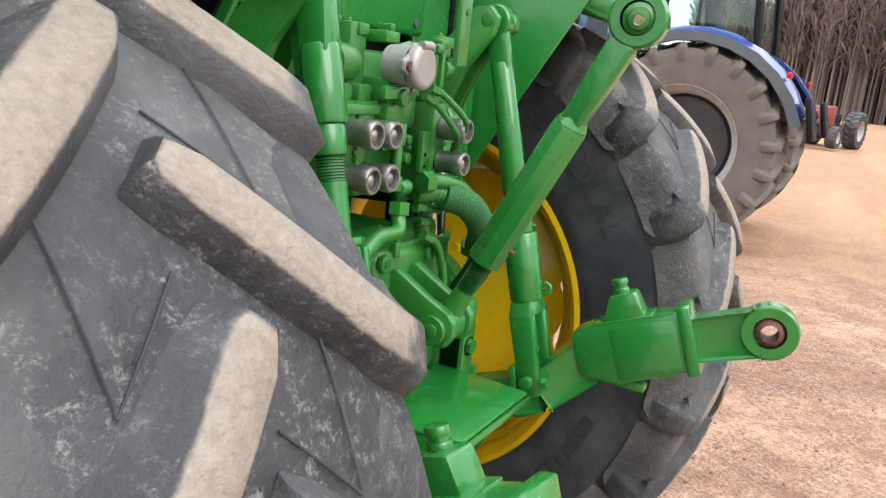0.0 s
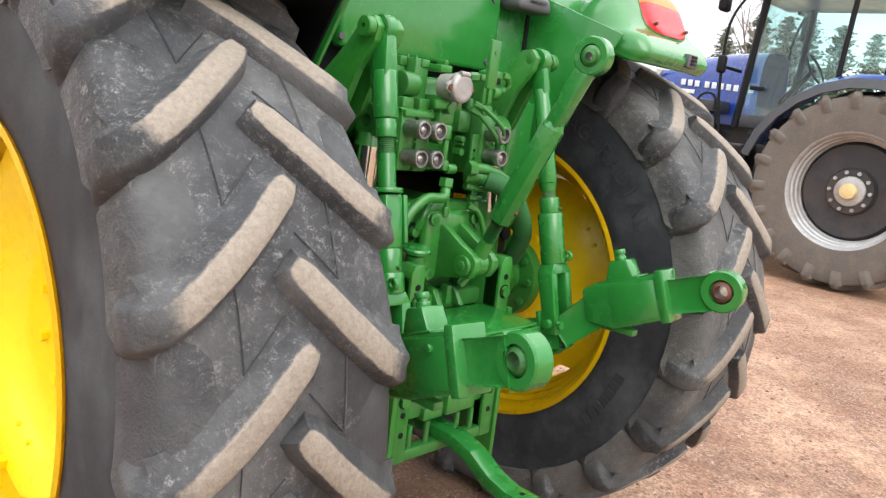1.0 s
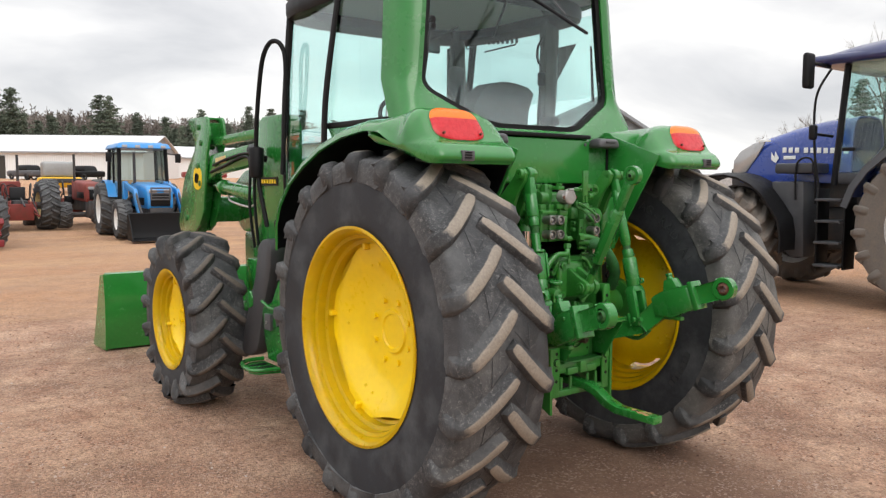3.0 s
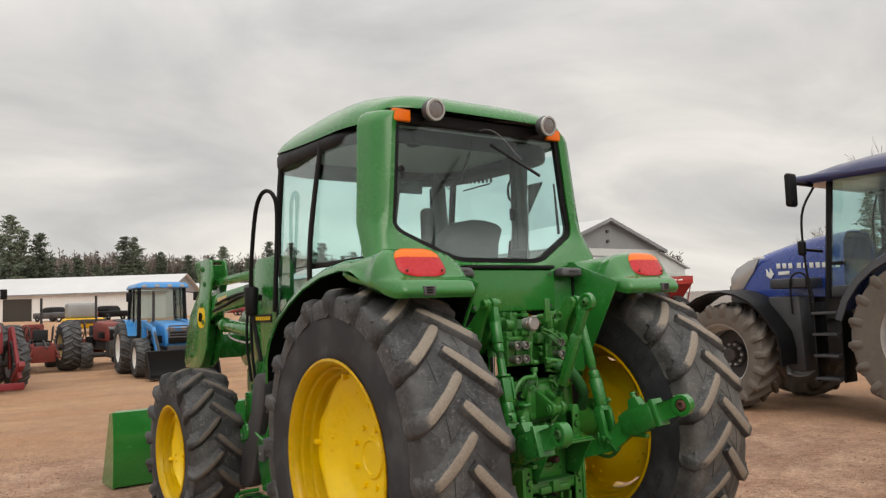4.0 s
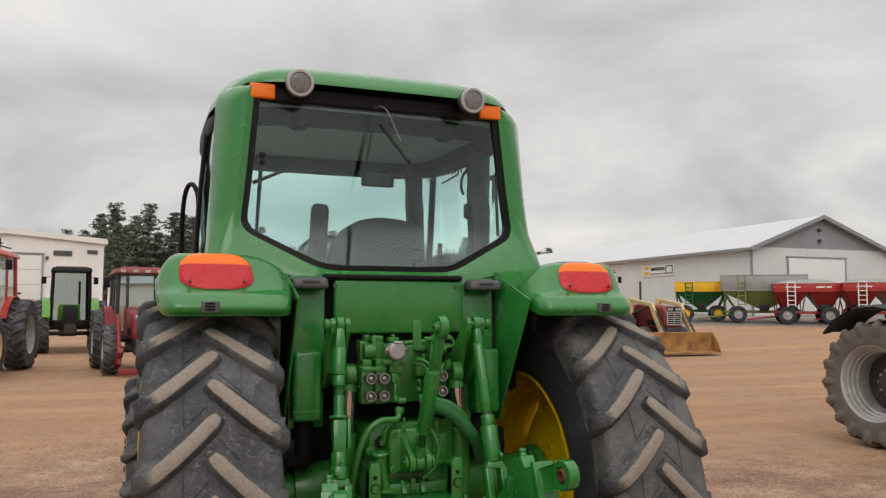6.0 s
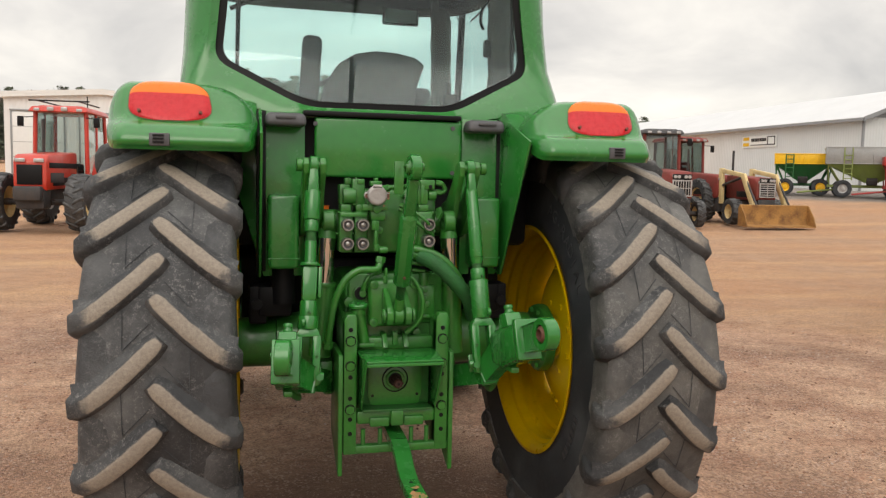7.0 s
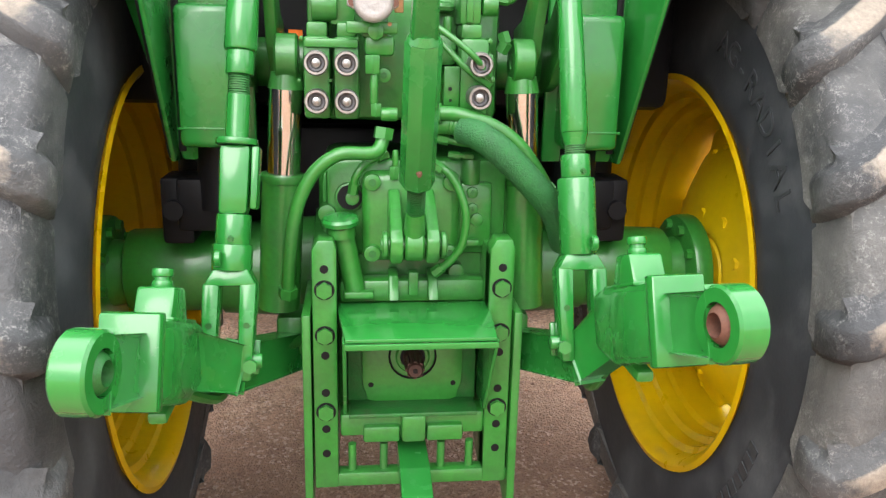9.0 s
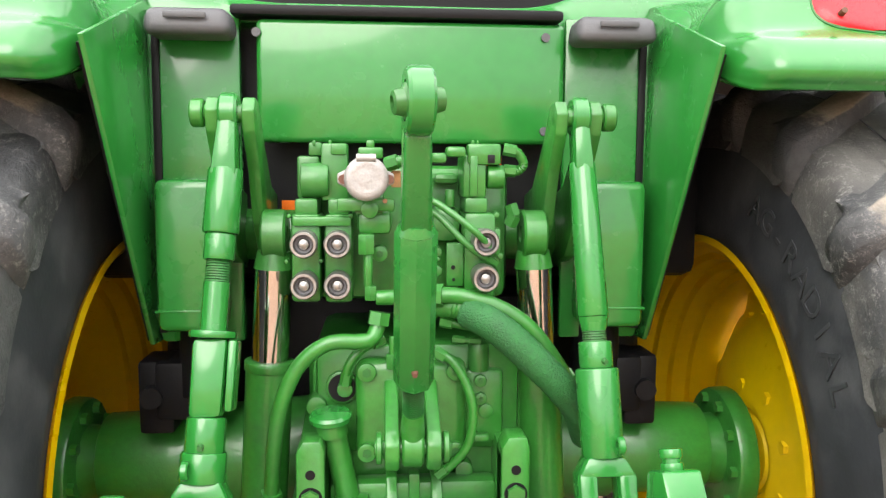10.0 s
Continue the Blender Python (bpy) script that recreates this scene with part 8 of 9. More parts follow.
# ---- parked machines ----
def roof_shell(x_half, y0, y1, z_edge, z_top):
    rows = []
    steps = [-1, -0.985, -0.94, -0.85, -0.6, -0.3, 0, 0.3, 0.6, 0.85, 0.94, 0.985, 1]
    for v in steps:
        row = []
        for u in steps:
            k = (1 - abs(u) ** 6) ** 0.55 * (1 - abs(v) ** 8) ** 0.5
            crown = 1 - 0.22 * abs(u) ** 2.5 - 0.42 * max(0, v + 0.1) ** 2 - 0.20 * max(0, -v - 0.2) ** 1.5
            row.append(Vector((u * x_half * (1 - 0.10 * max(0, v) ** 3), (y0 + y1) / 2 + v * (y1 - y0) / 2, z_edge + (z_top - z_edge) * k * crown)))
        rows.append(row)
    return rows


def lugged(parent, c, R, rim_r, half, n, lug_h, lug_w, sweep, seg, around, mats):
    """A tyre with its tread bars as pieces that share one mesh a side."""
    ty = part("tyre", tyre(bm_new(), c, R, rim_r, half, n, lug_h, lug_w, sweep, seg, around, 0.0, False), mats, parent)
    for s in (-1, 1):
        one = link("tread_lug", lug(bm_new(), (0, 0, 0), R, half, s, 0.0, lug_h, lug_w, sweep, seg), [mats[0], mats[1]])
        for i in range(n):
            o = one if i == 0 else new("tread_lug", one.data)
            o.parent = ty
            o.matrix_basis = Matrix.Translation(c) @ Matrix.Rotation(-2 * math.pi * (i + (0.5 if s > 0 else 0.0)) / n, 4, "X")
    return ty


def farm_wheel(parent, c, R, rim_r, half, n, side, paint, mats, name="wheel", dish=0.05, rows=True):
    bm = lathe(bm_new(), rim_profile(half * 0.95, rim_r), c, (1, 0, 0), 40)
    C = Vector(c)
    f = side * half * dish * 4
    lathe(bm, [(f * 0.4, rim_r - 0.05), (f * 0.55, rim_r * 0.7), (f, rim_r * 0.45), (f + side * 0.03, rim_r * 0.25), (f + side * 0.03, 0.0)], c, (1, 0, 0), 40)
    w = part(name, bm, paint, parent)
    lugged(parent, c, R, rim_r, half, n, 0.045 * R / 0.9, 0.05 * R / 0.9, 0.17 * R / 0.9, 4, 40, mats)
    bm = rod(bm_new(), C + Vector((f, 0, 0)), C + Vector((f + side * 0.12, 0, 0)), rim_r * 0.16, rim_r * 0.12, 16, 0.01)
    for i in range(8):
        a = 2 * math.pi * i / 8
        bolt(bm, C + Vector((f + side * 0.03, -rim_r * 0.3 * math.cos(a), rim_r * 0.3 * math.sin(a))), (side, 0, 0), 0.02, 0.02)
    part("hub", bm, paint, w)
    return w


def plain_tyre(bm, c, R, rim_r, half):
    lathe(bm, [(-half * 0.8, rim_r), (-half, rim_r + 0.04), (-half * 1.02, (R + rim_r) / 2), (-half * 0.9, R - 0.02), (-half * 0.4, R), (half * 0.4, R), (half * 0.9, R - 0.02), (half * 1.02, (R + rim_r) / 2), (half, rim_r + 0.04), (half * 0.8, rim_r)], c, (1, 0, 0), 32)
    return bm


def big_wheel(parent, c, R, rim_r, half, n, side, name, flat):
    """A large muddy wheel: stepped grey rim, deep dish ahead, dark flat centre behind."""
    C = Vector(c)
    w = part(name, lathe(bm_new(), rim_profile(half * 1.0, rim_r), c, (1, 0, 0), 56), GREYSTEEL, parent)
    lugged(parent, c, R, rim_r, half, n, 0.05, 0.055, 0.24, 6, 60, [MUDRUBBER, MUDRUBBER, MUDRUBBER])
    f = side * half * (0.45 if flat else -0.25)
    bm = lathe(bm_new(), [(f - side * 0.10, rim_r - 0.06), (f, rim_r * 0.80), (f, rim_r * 0.42), (f + side * 0.06, rim_r * 0.38), (f + side * 0.06, 0)], c, (1, 0, 0), 48)
    part("wheel_disc", bm, IRON, w)
    bm = rod(bm_new(), C + Vector((f, 0, 0)), C + Vector((f + side * 0.16, 0, 0)), rim_r * (0.15 if flat else 0.26), rim_r * (0.13 if flat else 0.22), 24, 0.01)
    part("hub", bm, CREAM if flat else IRON, w)
    if flat:
        part("hub_flange", rod(bm_new(), C + Vector((f, 0, 0)), C + Vector((f + side * 0.09, 0, 0)), rim_r * 0.28, rim_r * 0.25, 24, 0.01), GREYSTEEL, w)
    for i in range(10):
        a = 2 * math.pi * i / 10
        part("wheel_nut", bolt(bm_new(), C + Vector((f + side * 0.06, -rim_r * 0.33 * math.cos(a), rim_r * 0.33 * math.sin(a))), (side, 0, 0), 0.02, 0.03), GREYSTEEL, w)
    return w


TYD = [RUBBER, RUBBER, SIDEWALL]


def pane_d(name, pts, thick, parent):
    ob = pane(name, pts, thick, parent)
    ob.data.materials.clear()
    ob.data.materials.append(GLASS_D)
    return ob


def bg_tractor(name, label, place, paint, R=0.85, Rf=0.6, base=2.5, track=0.85, rim=GREYSTEEL, mats=TYD, cab=True, cab_h=2.75, hood_h=1.55, hood_w=0.36, roof=None, trim=BLACK, group="", half=0.23, halff=0.17, cab_w=0.62, grille=BLACK, hood_front=0.75, rear_rim=None, guard=0.5):
    """A tractor in its own space: rear axle over the origin, nose to +y."""
    o = thing(name, label, "tractor", place, group)
    for s in (-1, 1):
        farm_wheel(o, (s * track, 0, R), R, R * 0.56, half, 20, s, rear_rim or rim, mats, "rear_wheel")
        farm_wheel(o, (s * track * 0.98, base, Rf), Rf, Rf * 0.54, halff, 16, s, rim, mats, "front_wheel")
    bm = rod(bm_new(), (-track, 0, R), (track, 0, R), 0.11, None, 14)
    rod(bm, (-track, base, Rf), (track, base, Rf), 0.08, None, 14)
    box(bm, (0, base * 0.5, R * 0.95), (0.42, base + 0.9, 0.42), 0.05)
    part("chassis", bm, IRON, o)
    y0, y1 = base * 0.42, base + hood_front
    zb = R * 1.12
    bm = prism(bm_new(), [(y0, zb), (y1 - 0.04, zb - 0.05), (y1, zb + 0.1), (y1 - 0.03, hood_h - 0.20), (y1 - 0.16, hood_h - 0.05), (y0, hood_h + 0.06)], "x", -hood_w, hood_w, 0.06)
    hd = part("hood", bm, paint, o)
    bm = box(bm_new(), (0, y1 + 0.0, (zb + hood_h) / 2 - 0.10), (hood_w * 1.5, 0.05, (hood_h - zb) * 0.55), 0.02)
    part("grille", bm, grille, hd)
    part("front_support", box(bm_new(), (0, y1 - 0.22, (zb + Rf * 0.8) / 2), (hood_w * 1.7, 0.5, max(0.2, zb - Rf * 0.8)), 0.04), IRON, o)
    for s in (-1, 1):
        part("headlight", box(bm_new(), (s * hood_w * 0.55, y1 - 0.01, hood_h - 0.19), (hood_w * 0.6, 0.06, 0.09), 0.015), LENS, hd)
        part("side_louvre", box(bm_new(), (s * (hood_w + 0.003), (y0 + y1) / 2 + 0.2, zb + 0.16), (0.012, (y1 - y0) * 0.45, 0.2), 0.004), BLACK, hd)
    # rear mudguards
    for s in (-1, 1) if cab else ():
        rows = []
        for i in range(9):
            a = radians(25 + i * 17)
            rr = R * 1.09
            rows.append([Vector((s * (track - half * 1.15 + half * 2.15 * guard * k / 3), math.cos(a) * rr, R + math.sin(a) * rr)) for k in range(4)])
        part("mudguard", grid_sheet(bm_new(), rows, 0.02), paint, o)
    bm = rod(bm_new(), (hood_w * 0.9, y0 + 0.35, hood_h), (hood_w * 0.9, y0 + 0.35, hood_h + 0.9), 0.04, None, 12)
    part("exhaust_pipe", bm, IRON, o)
    if cab:
        w, z0, z1 = cab_w, R * 1.15, cab_h
        ya, yb = -0.45, base * 0.46
        bm = bm_new()
        for s in (-1, 1):
            rod(bm, (s * w, ya, z0), (s * w * 0.93, ya + 0.06, z1 - 0.12), 0.055, None, 8)
            rod(bm, (s * w, (ya + yb) / 2 + 0.1, z0 - 0.2), (s * w * 0.95, (ya + yb) / 2, z1 - 0.12), 0.03, None, 8)
            rod(bm, (s * w * 0.95, yb, z0 - 0.1), (s * w * 0.9, yb - 0.08, z1 - 0.12), 0.055, None, 8)
        box(bm, (0, (ya + yb) / 2, z0 - 0.02), (w * 2, yb - ya, 0.2), 0.03)
        cb = part("cab_frame", bm, trim, o)
        bm = box(bm_new(), (0, (ya + yb) / 2, z1 - 0.05), (w * 2.16, yb - ya + 0.36, 0.15), 0.05, seg=3, taper=(0.90, 0.90))
        box(bm, (0, (ya + yb) / 2, z1 + 0.035), (w * 1.7, yb - ya - 0.05, 0.05), 0.02, seg=2, taper=(0.9, 0.9))
        part("cab_roof", bm, roof or paint, o)
        for s in (-1, 1):
            for k in (0.25, 0.75):
                part("work_lamp", box(bm_new(), (s * w * k, yb + 0.15, z1 - 0.07), (0.14, 0.05, 0.08), 0.012), LENS, o)
            pane_d("cab_glass", [(s * w * 1.0, ya + 0.04, z0 + 0.1), (s * w * 0.97, yb - 0.03, z0), (s * w * 0.92, yb - 0.10, z1 - 0.14), (s * w * 0.94, ya + 0.08, z1 - 0.14)], 0.008, o)
        pane_d("windscreen", [(-w * 0.93, yb, z0), (w * 0.93, yb, z0), (w * 0.88, yb - 0.08, z1 - 0.14), (-w * 0.88, yb - 0.08, z1 - 0.14)], 0.008, o)
        bm = box(bm_new(), (0, 0.1, z0 + 0.3), (0.46, 0.14, 0.6), 0.05)
        box(bm, (0, 0.35, z0 + 0.12), (0.46, 0.5, 0.14), 0.04)
        part("driver_seat", bm, SEATCLOTH, o)
        bm = bm_new()
        tube(bm, [(0.19 * math.cos(a), yb - 0.38 + 0.08 * math.sin(a), z0 + 0.42 + 0.17 * math.sin(a)) for a in [i * math.pi / 8 for i in range(17)]], 0.016, 6, 1)
        rod(bm, (0, yb - 0.38, z0 + 0.42), (0, yb - 0.15, z0 + 0.1), 0.03)
        part("steering_wheel", bm, BLACK, o)
        for s in (-1, 1):
            bm = rod(bm_new(), (s * w * 0.92, yb, z1 - 0.25), (s * (w + 0.22), yb + 0.1, z1 - 0.28), 0.012, None, 6)
            box(bm, (s * (w + 0.24), yb + 0.1, z1 - 0.38), (0.16, 0.05, 0.26), 0.02)
            part("wing_mirror", bm, BLACK, o)
    else:
        bm = box(bm_new(), (0, 0.2, R * 1.25), (0.46, 0.4, 0.10), 0.04)
        box(bm, (0, -0.02, R * 1.25 + 0.2), (0.44, 0.08, 0.36), 0.04)
        rod(bm, (0, 0.2, R), (0, 0.2, R * 1.25), 0.06)
        part("driver_seat", bm, SEATCLOTH, o)
        bm = bm_new()
        tube(bm, [(0.2 * math.cos(a), 0.85 + 0.06 * math.sin(a), R * 1.6 + 0.18 * math.sin(a)) for a in [i * math.pi / 8 for i in range(17)]], 0.016, 6, 1)
        rod(bm, (0, 0.85, R * 1.6), (0, 1.15, R * 1.2), 0.03)
        part("steering_wheel", bm, BLACK, o)
        bm = bm_new()
        for s in (-1, 1):
            rod(bm, (s * 0.35, -0.4, R * 0.7), (s * 0.4, -0.95, R * 0.6), 0.03)
            rod(bm, (s * 0.25, -0.3, R * 1.2), (s * 0.4, -0.7, R * 0.7), 0.025)
        box(bm, (0, -0.45, R * 0.75), (0.7, 0.12, 0.5), 0.03)
        part("rear_linkage", bm, paint, o)
        for s in (-1, 1):
            part("axle_housing", rod(bm_new(), (s * 0.18, 0, R), (s * (track - half), 0, R), 0.16, 0.10, 16, 0.02), paint, o)
            part("lift_rod", rod(bm_new(), (s * 0.34, -0.25, R * 1.35), (s * 0.42, -0.72, R * 0.66), 0.022, None, 8), IRON, o)
            part("seat_frame_rail", tube(bm_new(), [(s * 0.38, 0.3, R * 1.1), (s * 0.40, 0.25, R * 1.75), (s * 0.36, -0.15, R * 1.85), (s * 0.30, -0.25, R * 1.3)], 0.018, 8, 5), IRON, o)
        part("control_lever", rod(bm_new(), (0.26, 0.55, R), (0.30, 0.42, R * 1.72), 0.014, None, 8), IRON, o)
        part("control_lever", rod(bm_new(), (-0.24, 0.60, R), (-0.30, 0.50, R * 1.6), 0.014, None, 8), IRON, o)
        part("battery_box", box(bm_new(), (0.34, 0.75, R * 1.1), (0.22, 0.4, 0.26), 0.02), BLACK, o)
        part("top_link", rod(bm_new(), (0, -0.5, R * 1.3), (0, -1.0, R * 1.0), 0.03, None, 8), IRON, o)
    return o


def loader(o, paint, y_tower, y_front, x, z_top, bucket_paint, bw=0.95, z_low=0.35, drop=True):
    k = y_tower + (y_front - y_tower) * 0.62
    for s in (-1, 1):
        part("loader_tower", prism(bm_new(), [(y_tower - 0.15, 0.7), (y_tower + 0.15, 0.7), (y_tower + 0.1, z_top), (y_tower - 0.1, z_top)], "x", s * x - 0.06, s * x + 0.06, 0.01), paint, o)
        bm = prism(bm_new(), [(y_tower - 0.05, z_top), (y_tower - 0.02, z_top - 0.16), (k - 0.1, z_top - 0.32), (y_front - 0.1, z_low), (y_front + 0.06, z_low + 0.05), (k + 0.1, z_top - 0.2)], "x", s * x - 0.045, s * x + 0.045, 0.01)
        arm_ = part("loader_arm", bm, paint, o)
        part("lift_ram", rod(bm_new(), (s * x, y_tower + 0.1, z_top - 0.6), (s * x, k - 0.2, z_top - 0.35), 0.045), IRON, arm_)
        part("tilt_ram", rod(bm_new(), (s * x, k, z_top - 0.2), (s * x, y_front + 0.02, z_low + 0.35), 0.035), IRON, arm_)
    part("arm_crossbar", rod(bm_new(), (-x, y_front - 0.3, z_low + 0.25), (x, y_front - 0.3, z_low + 0.25), 0.05), paint, o)
    if bucket_paint:
        y = y_front
        bm = prism(bm_new(), [(y, 0.05), (y + 0.60, 0.03), (y + 0.60, 0.055), (y + 0.12, 0.10), (y + 0.06, 0.25), (y + 0.10, 0.72), (y + 0.06, 0.74), (y, 0.66)], "x", -bw, bw)
        for s in (-1, 1):
            prism(bm, [(y, 0.05), (y + 0.59, 0.03), (y + 0.45, 0.35), (y + 0.12, 0.73), (y, 0.66)], "x", s * bw - 0.015, s * bw + 0.015)
        part("bucket", bm, bucket_paint, o)


def at(x, y, rz):
    return pose(x, y, gz(x, y), 0, 0, rz)


# large dark blue tractor close by, its own rear axle over the origin
NH_TRIM = surface("charcoal_moulded_plastic", (0.034, 0.037, 0.044), 0.5, var=0.2, scale=6, bump=0.0004, bump_scale=200, dirt=(0.11, 0.105, 0.10), dirt_amount=0.3)
NH_ROOF = surface("dark_navy_roof_paint", (0.014, 0.022, 0.100), 0.32, var=0.15, scale=3, coat=0.4, dirt=(0.08, 0.08, 0.10), dirt_amount=0.2)
NHX, NHY = 8.46, 0.81
nh = thing("large_tractor", "large dark blue tractor with muddy tyres and black trim", "tractor", at(NHX, NHY, 0))
for s in (-1, 1):
    big_wheel(nh, (s * 0.98, 0, 1.04), 1.04, 0.60, 0.33, 20, s, "rear_wheel", True)
    big_wheel(nh, (s * 1.00, 2.91, 0.775), 0.775, 0.455, 0.29, 18, s, "front_wheel", False)
bm = rod(bm_new(), (-0.9, 0, 1.04), (0.9, 0, 1.04), 0.16, None, 18)
rod(bm, (-0.9, 2.91, 0.775), (0.9, 2.91, 0.775), 0.12, None, 18)
box(bm, (0, 1.3, 0.95), (0.62, 3.6, 0.62), 0.06)
part("chassis", bm, IRON, nh)
# hood: crowned sections from the nose to the cab
rows = []
for y, zb, zt, w in ((3.32, 1.80, 1.88, 0.26), (3.28, 1.66, 1.99, 0.36), (3.10, 1.58, 2.12, 0.41), (2.75, 1.56, 2.26, 0.43), (2.35, 1.56, 2.37, 0.44), (1.9, 1.58, 2.46, 0.45), (1.45, 1.58, 2.50, 0.46)):
    row = []
    for i in range(17):
        a = math.pi * i / 16
        cx, sx = math.cos(a), math.sin(a)
        row.append(Vector((-w * math.copysign(abs(cx) ** 0.35, cx), y, zb + (zt - zb) * sx ** 0.55)))
    rows.append(row)
hd = part("hood", grid_sheet(bm_new(), rows, 0.02), BLUE_M, nh)
bm = prism(bm_new(), [(3.26, 1.72), (3.25, 1.92), (3.14, 2.06), (2.92, 2.17), (2.74, 2.20), (2.86, 1.98), (3.04, 1.74)], "x", -0.432, -0.395, 0.008)
part("headlight", bm, LENS, hd, "clear headlight on the nose")
bm = prism(bm_new(), [(3.30, 1.25), (3.34, 1.80), (1.5, 1.60), (1.5, 1.25)], "x", -0.36, 0.36, 0.02)
part("engine_block", bm, IRON, nh)
bm = box(bm_new(), (0, 3.45, 1.0), (0.9, 0.5, 0.7), 0.06, seg=3)
part("front_weight", bm, IRON, nh)
for s in (-1, 1):
    rows = []
    for i in range(12):
        a = radians(-8 + i * 13.5)
        rr = 0.93 + (0.04 if i < 3 else 0)
        rows.append([Vector((s * (1.30 - 0.58 * k / 4), 2.91 - math.cos(a) * rr, 0.80 + math.sin(a) * rr + (-0.03 if k == 0 else 0))) for k in range(5)])
    part("front_mudguard", grid_sheet(bm_new(), rows, 0.03), BLACK, nh)
    rows = []
    for i in range(12):
        a = radians(18 + i * 13)
        rr = 1.20
        rows.append([Vector((s * (1.28 - 0.60 * k / 4), math.cos(a) * rr, 1.04 + math.sin(a) * rr + (-0.06 if k == 0 else 0))) for k in range(5)])
    part("rear_mudguard", grid_sheet(bm_new(), rows, 0.03), BLUE_M, nh)
    rows = []
    for i in range(12):
        a = radians(14 + i * 13.5)
        rows.append([Vector((s * (1.30 + 0.02 * k), math.cos(a) * (1.20 - 0.05 * k), 1.00 + math.sin(a) * (1.18 - 0.05 * k))) for k in range(3)])
    part("tail_lamp", box(bm_new(), (s * 1.20, -0.95, 1.82), (0.15, 0.05, 0.06), 0.015), RED_LENS, nh)
    part("rear_flap", box(bm_new(), (s * 1.05, -1.20, 1.42), (0.50, 0.06, 0.42), 0.02, (-12, 0, 0)), BLACK, nh)
    part("mudguard_lip", grid_sheet(bm_new(), rows, 0.02), NH_TRIM, nh)
    bm = prism(bm_new(), [(1.86, 1.60), (2.34, 1.60), (2.28, 1.36), (2.10, 0.62), (2.02, 0.56), (1.82, 0.56)], "x", min(s * 0.50, s * 0.92), max(s * 0.50, s * 0.92), 0.03)
    part("fuel_tank", bm, NH_TRIM, nh)
    bm = box(bm_new(), (s * 0.72, 2.00, 1.78), (0.46, 0.55, 0.14), 0.03)
    part("battery_box", bm, NH_TRIM, nh)
    for z in (0.50, 0.80, 1.08, 1.36):
        part("cab_step", box(bm_new(), (s * 1.02, 1.38, z), (0.34, 0.34, 0.035), 0.008), NH_TRIM, nh)
    for y in (1.20, 1.56):
        part("step_side_plate", box(bm_new(), (s * 0.95, y, 0.98), (0.30, 0.025, 1.05), 0.008), BLACK, nh)
    bm = bm_new()
    tube(bm, [(s * 0.98, 1.60, 1.45), (s * 1.0, 1.68, 2.0), (s * 0.98, 1.70, 2.7), (s * 0.88, 1.56, 3.08)], 0.017, 8, 6)
    tube(bm, [(s * 0.95, 1.95, 1.35), (s * 0.97, 1.93, 1.85), (s * 0.95, 1.72, 1.86), (s * 0.97, 1.66, 1.3)], 0.014, 8, 6)
    part("grab_rail", bm, BLACK, nh)
    bm = rod(bm_new(), (s * 0.82, 1.62, 3.12), (s * 1.18, 1.66, 3.14), 0.03, 0.02, 8)
    box(bm, (s * 1.27, 1.66, 3.03), (0.20, 0.09, 0.46), 0.04, seg=3)
    part("wing_mirror", bm, BLACK, nh)
    bm = rod(bm_new(), (s * 0.78, 1.56, 2.20), (s * 1.12, 1.62, 2.22), 0.02, None, 8)
    box(bm, (s * 1.17, 1.62, 2.24), (0.10, 0.09, 0.20), 0.03, seg=3)
    part("marker_lamp", bm, BLACK, nh)
    # cab posts and glass
    for a, c, r in (((s * 0.80, -0.55, 2.0), (s * 0.76, -0.42, 3.22), 0.045), ((s * 0.86, 0.45, 2.15), (s * 0.80, 0.42, 3.22), 0.03), ((s * 0.80, 1.50, 1.55), (s * 0.74, 1.40, 3.22), 0.045)):
        part("cab_post", rod(bm_new(), a, c, r, None, 8), BLACK, nh)
    pane("door_glass", [(s * 0.87, 0.47, 1.75), (s * 0.81, 1.48, 1.62), (s * 0.755, 1.40, 3.18), (s * 0.81, 0.44, 3.18)], 0.008, nh)
    pane("quarter_glass", [(s * 0.81, -0.53, 2.28), (s * 0.86, 0.44, 2.30), (s * 0.81, 0.42, 3.18), (s * 0.77, -0.40, 3.18)], 0.008, nh)
    bm = box(bm_new(), (s * 0.80, 0.5, 1.64), (0.06, 1.9, 0.16), 0.03)
    part("cab_sill", bm, NH_TRIM, nh)
    part("door_handle", box(bm_new(), (s * 0.86, 1.30, 2.02), (0.04, 0.16, 0.05), 0.012), BLACK, nh)
pane("windscreen", [(-0.78, 1.50, 1.75), (0.78, 1.50, 1.75), (0.72, 1.41, 3.18), (-0.72, 1.41, 3.18)], 0.008, nh)
pane("rear_glass", [(-0.78, -0.53, 2.0), (0.78, -0.53, 2.0), (0.74, -0.42, 3.18), (-0.74, -0.42, 3.18)], 0.008, nh)
bm = grid_sheet(bm_new(), roof_shell(0.95, -0.78, 1.86, 3.20, 3.47), 0.0)
top = part("cab_roof", bm, NH_ROOF, nh)
part("roof_edge", box(bm_new(), (0, 0.54, 3.20), (1.88, 2.60, 0.13), 0.06, seg=4), NH_ROOF, top)
part("headliner", box(bm_new(), (0, 0.5, 3.17), (1.66, 2.35, 0.03), 0.01), LINER, nh)
bm = box(bm_new(), (0, 0.35, 2.0), (0.55, 0.55, 0.16), 0.05, seg=3)
box(bm, (0, 0.08, 2.38), (0.50, 0.14, 0.75), 0.06, (-8, 0, 0), seg=3)
part("driver_seat", bm, SEATCLOTH, nh)
bm = bm_new()
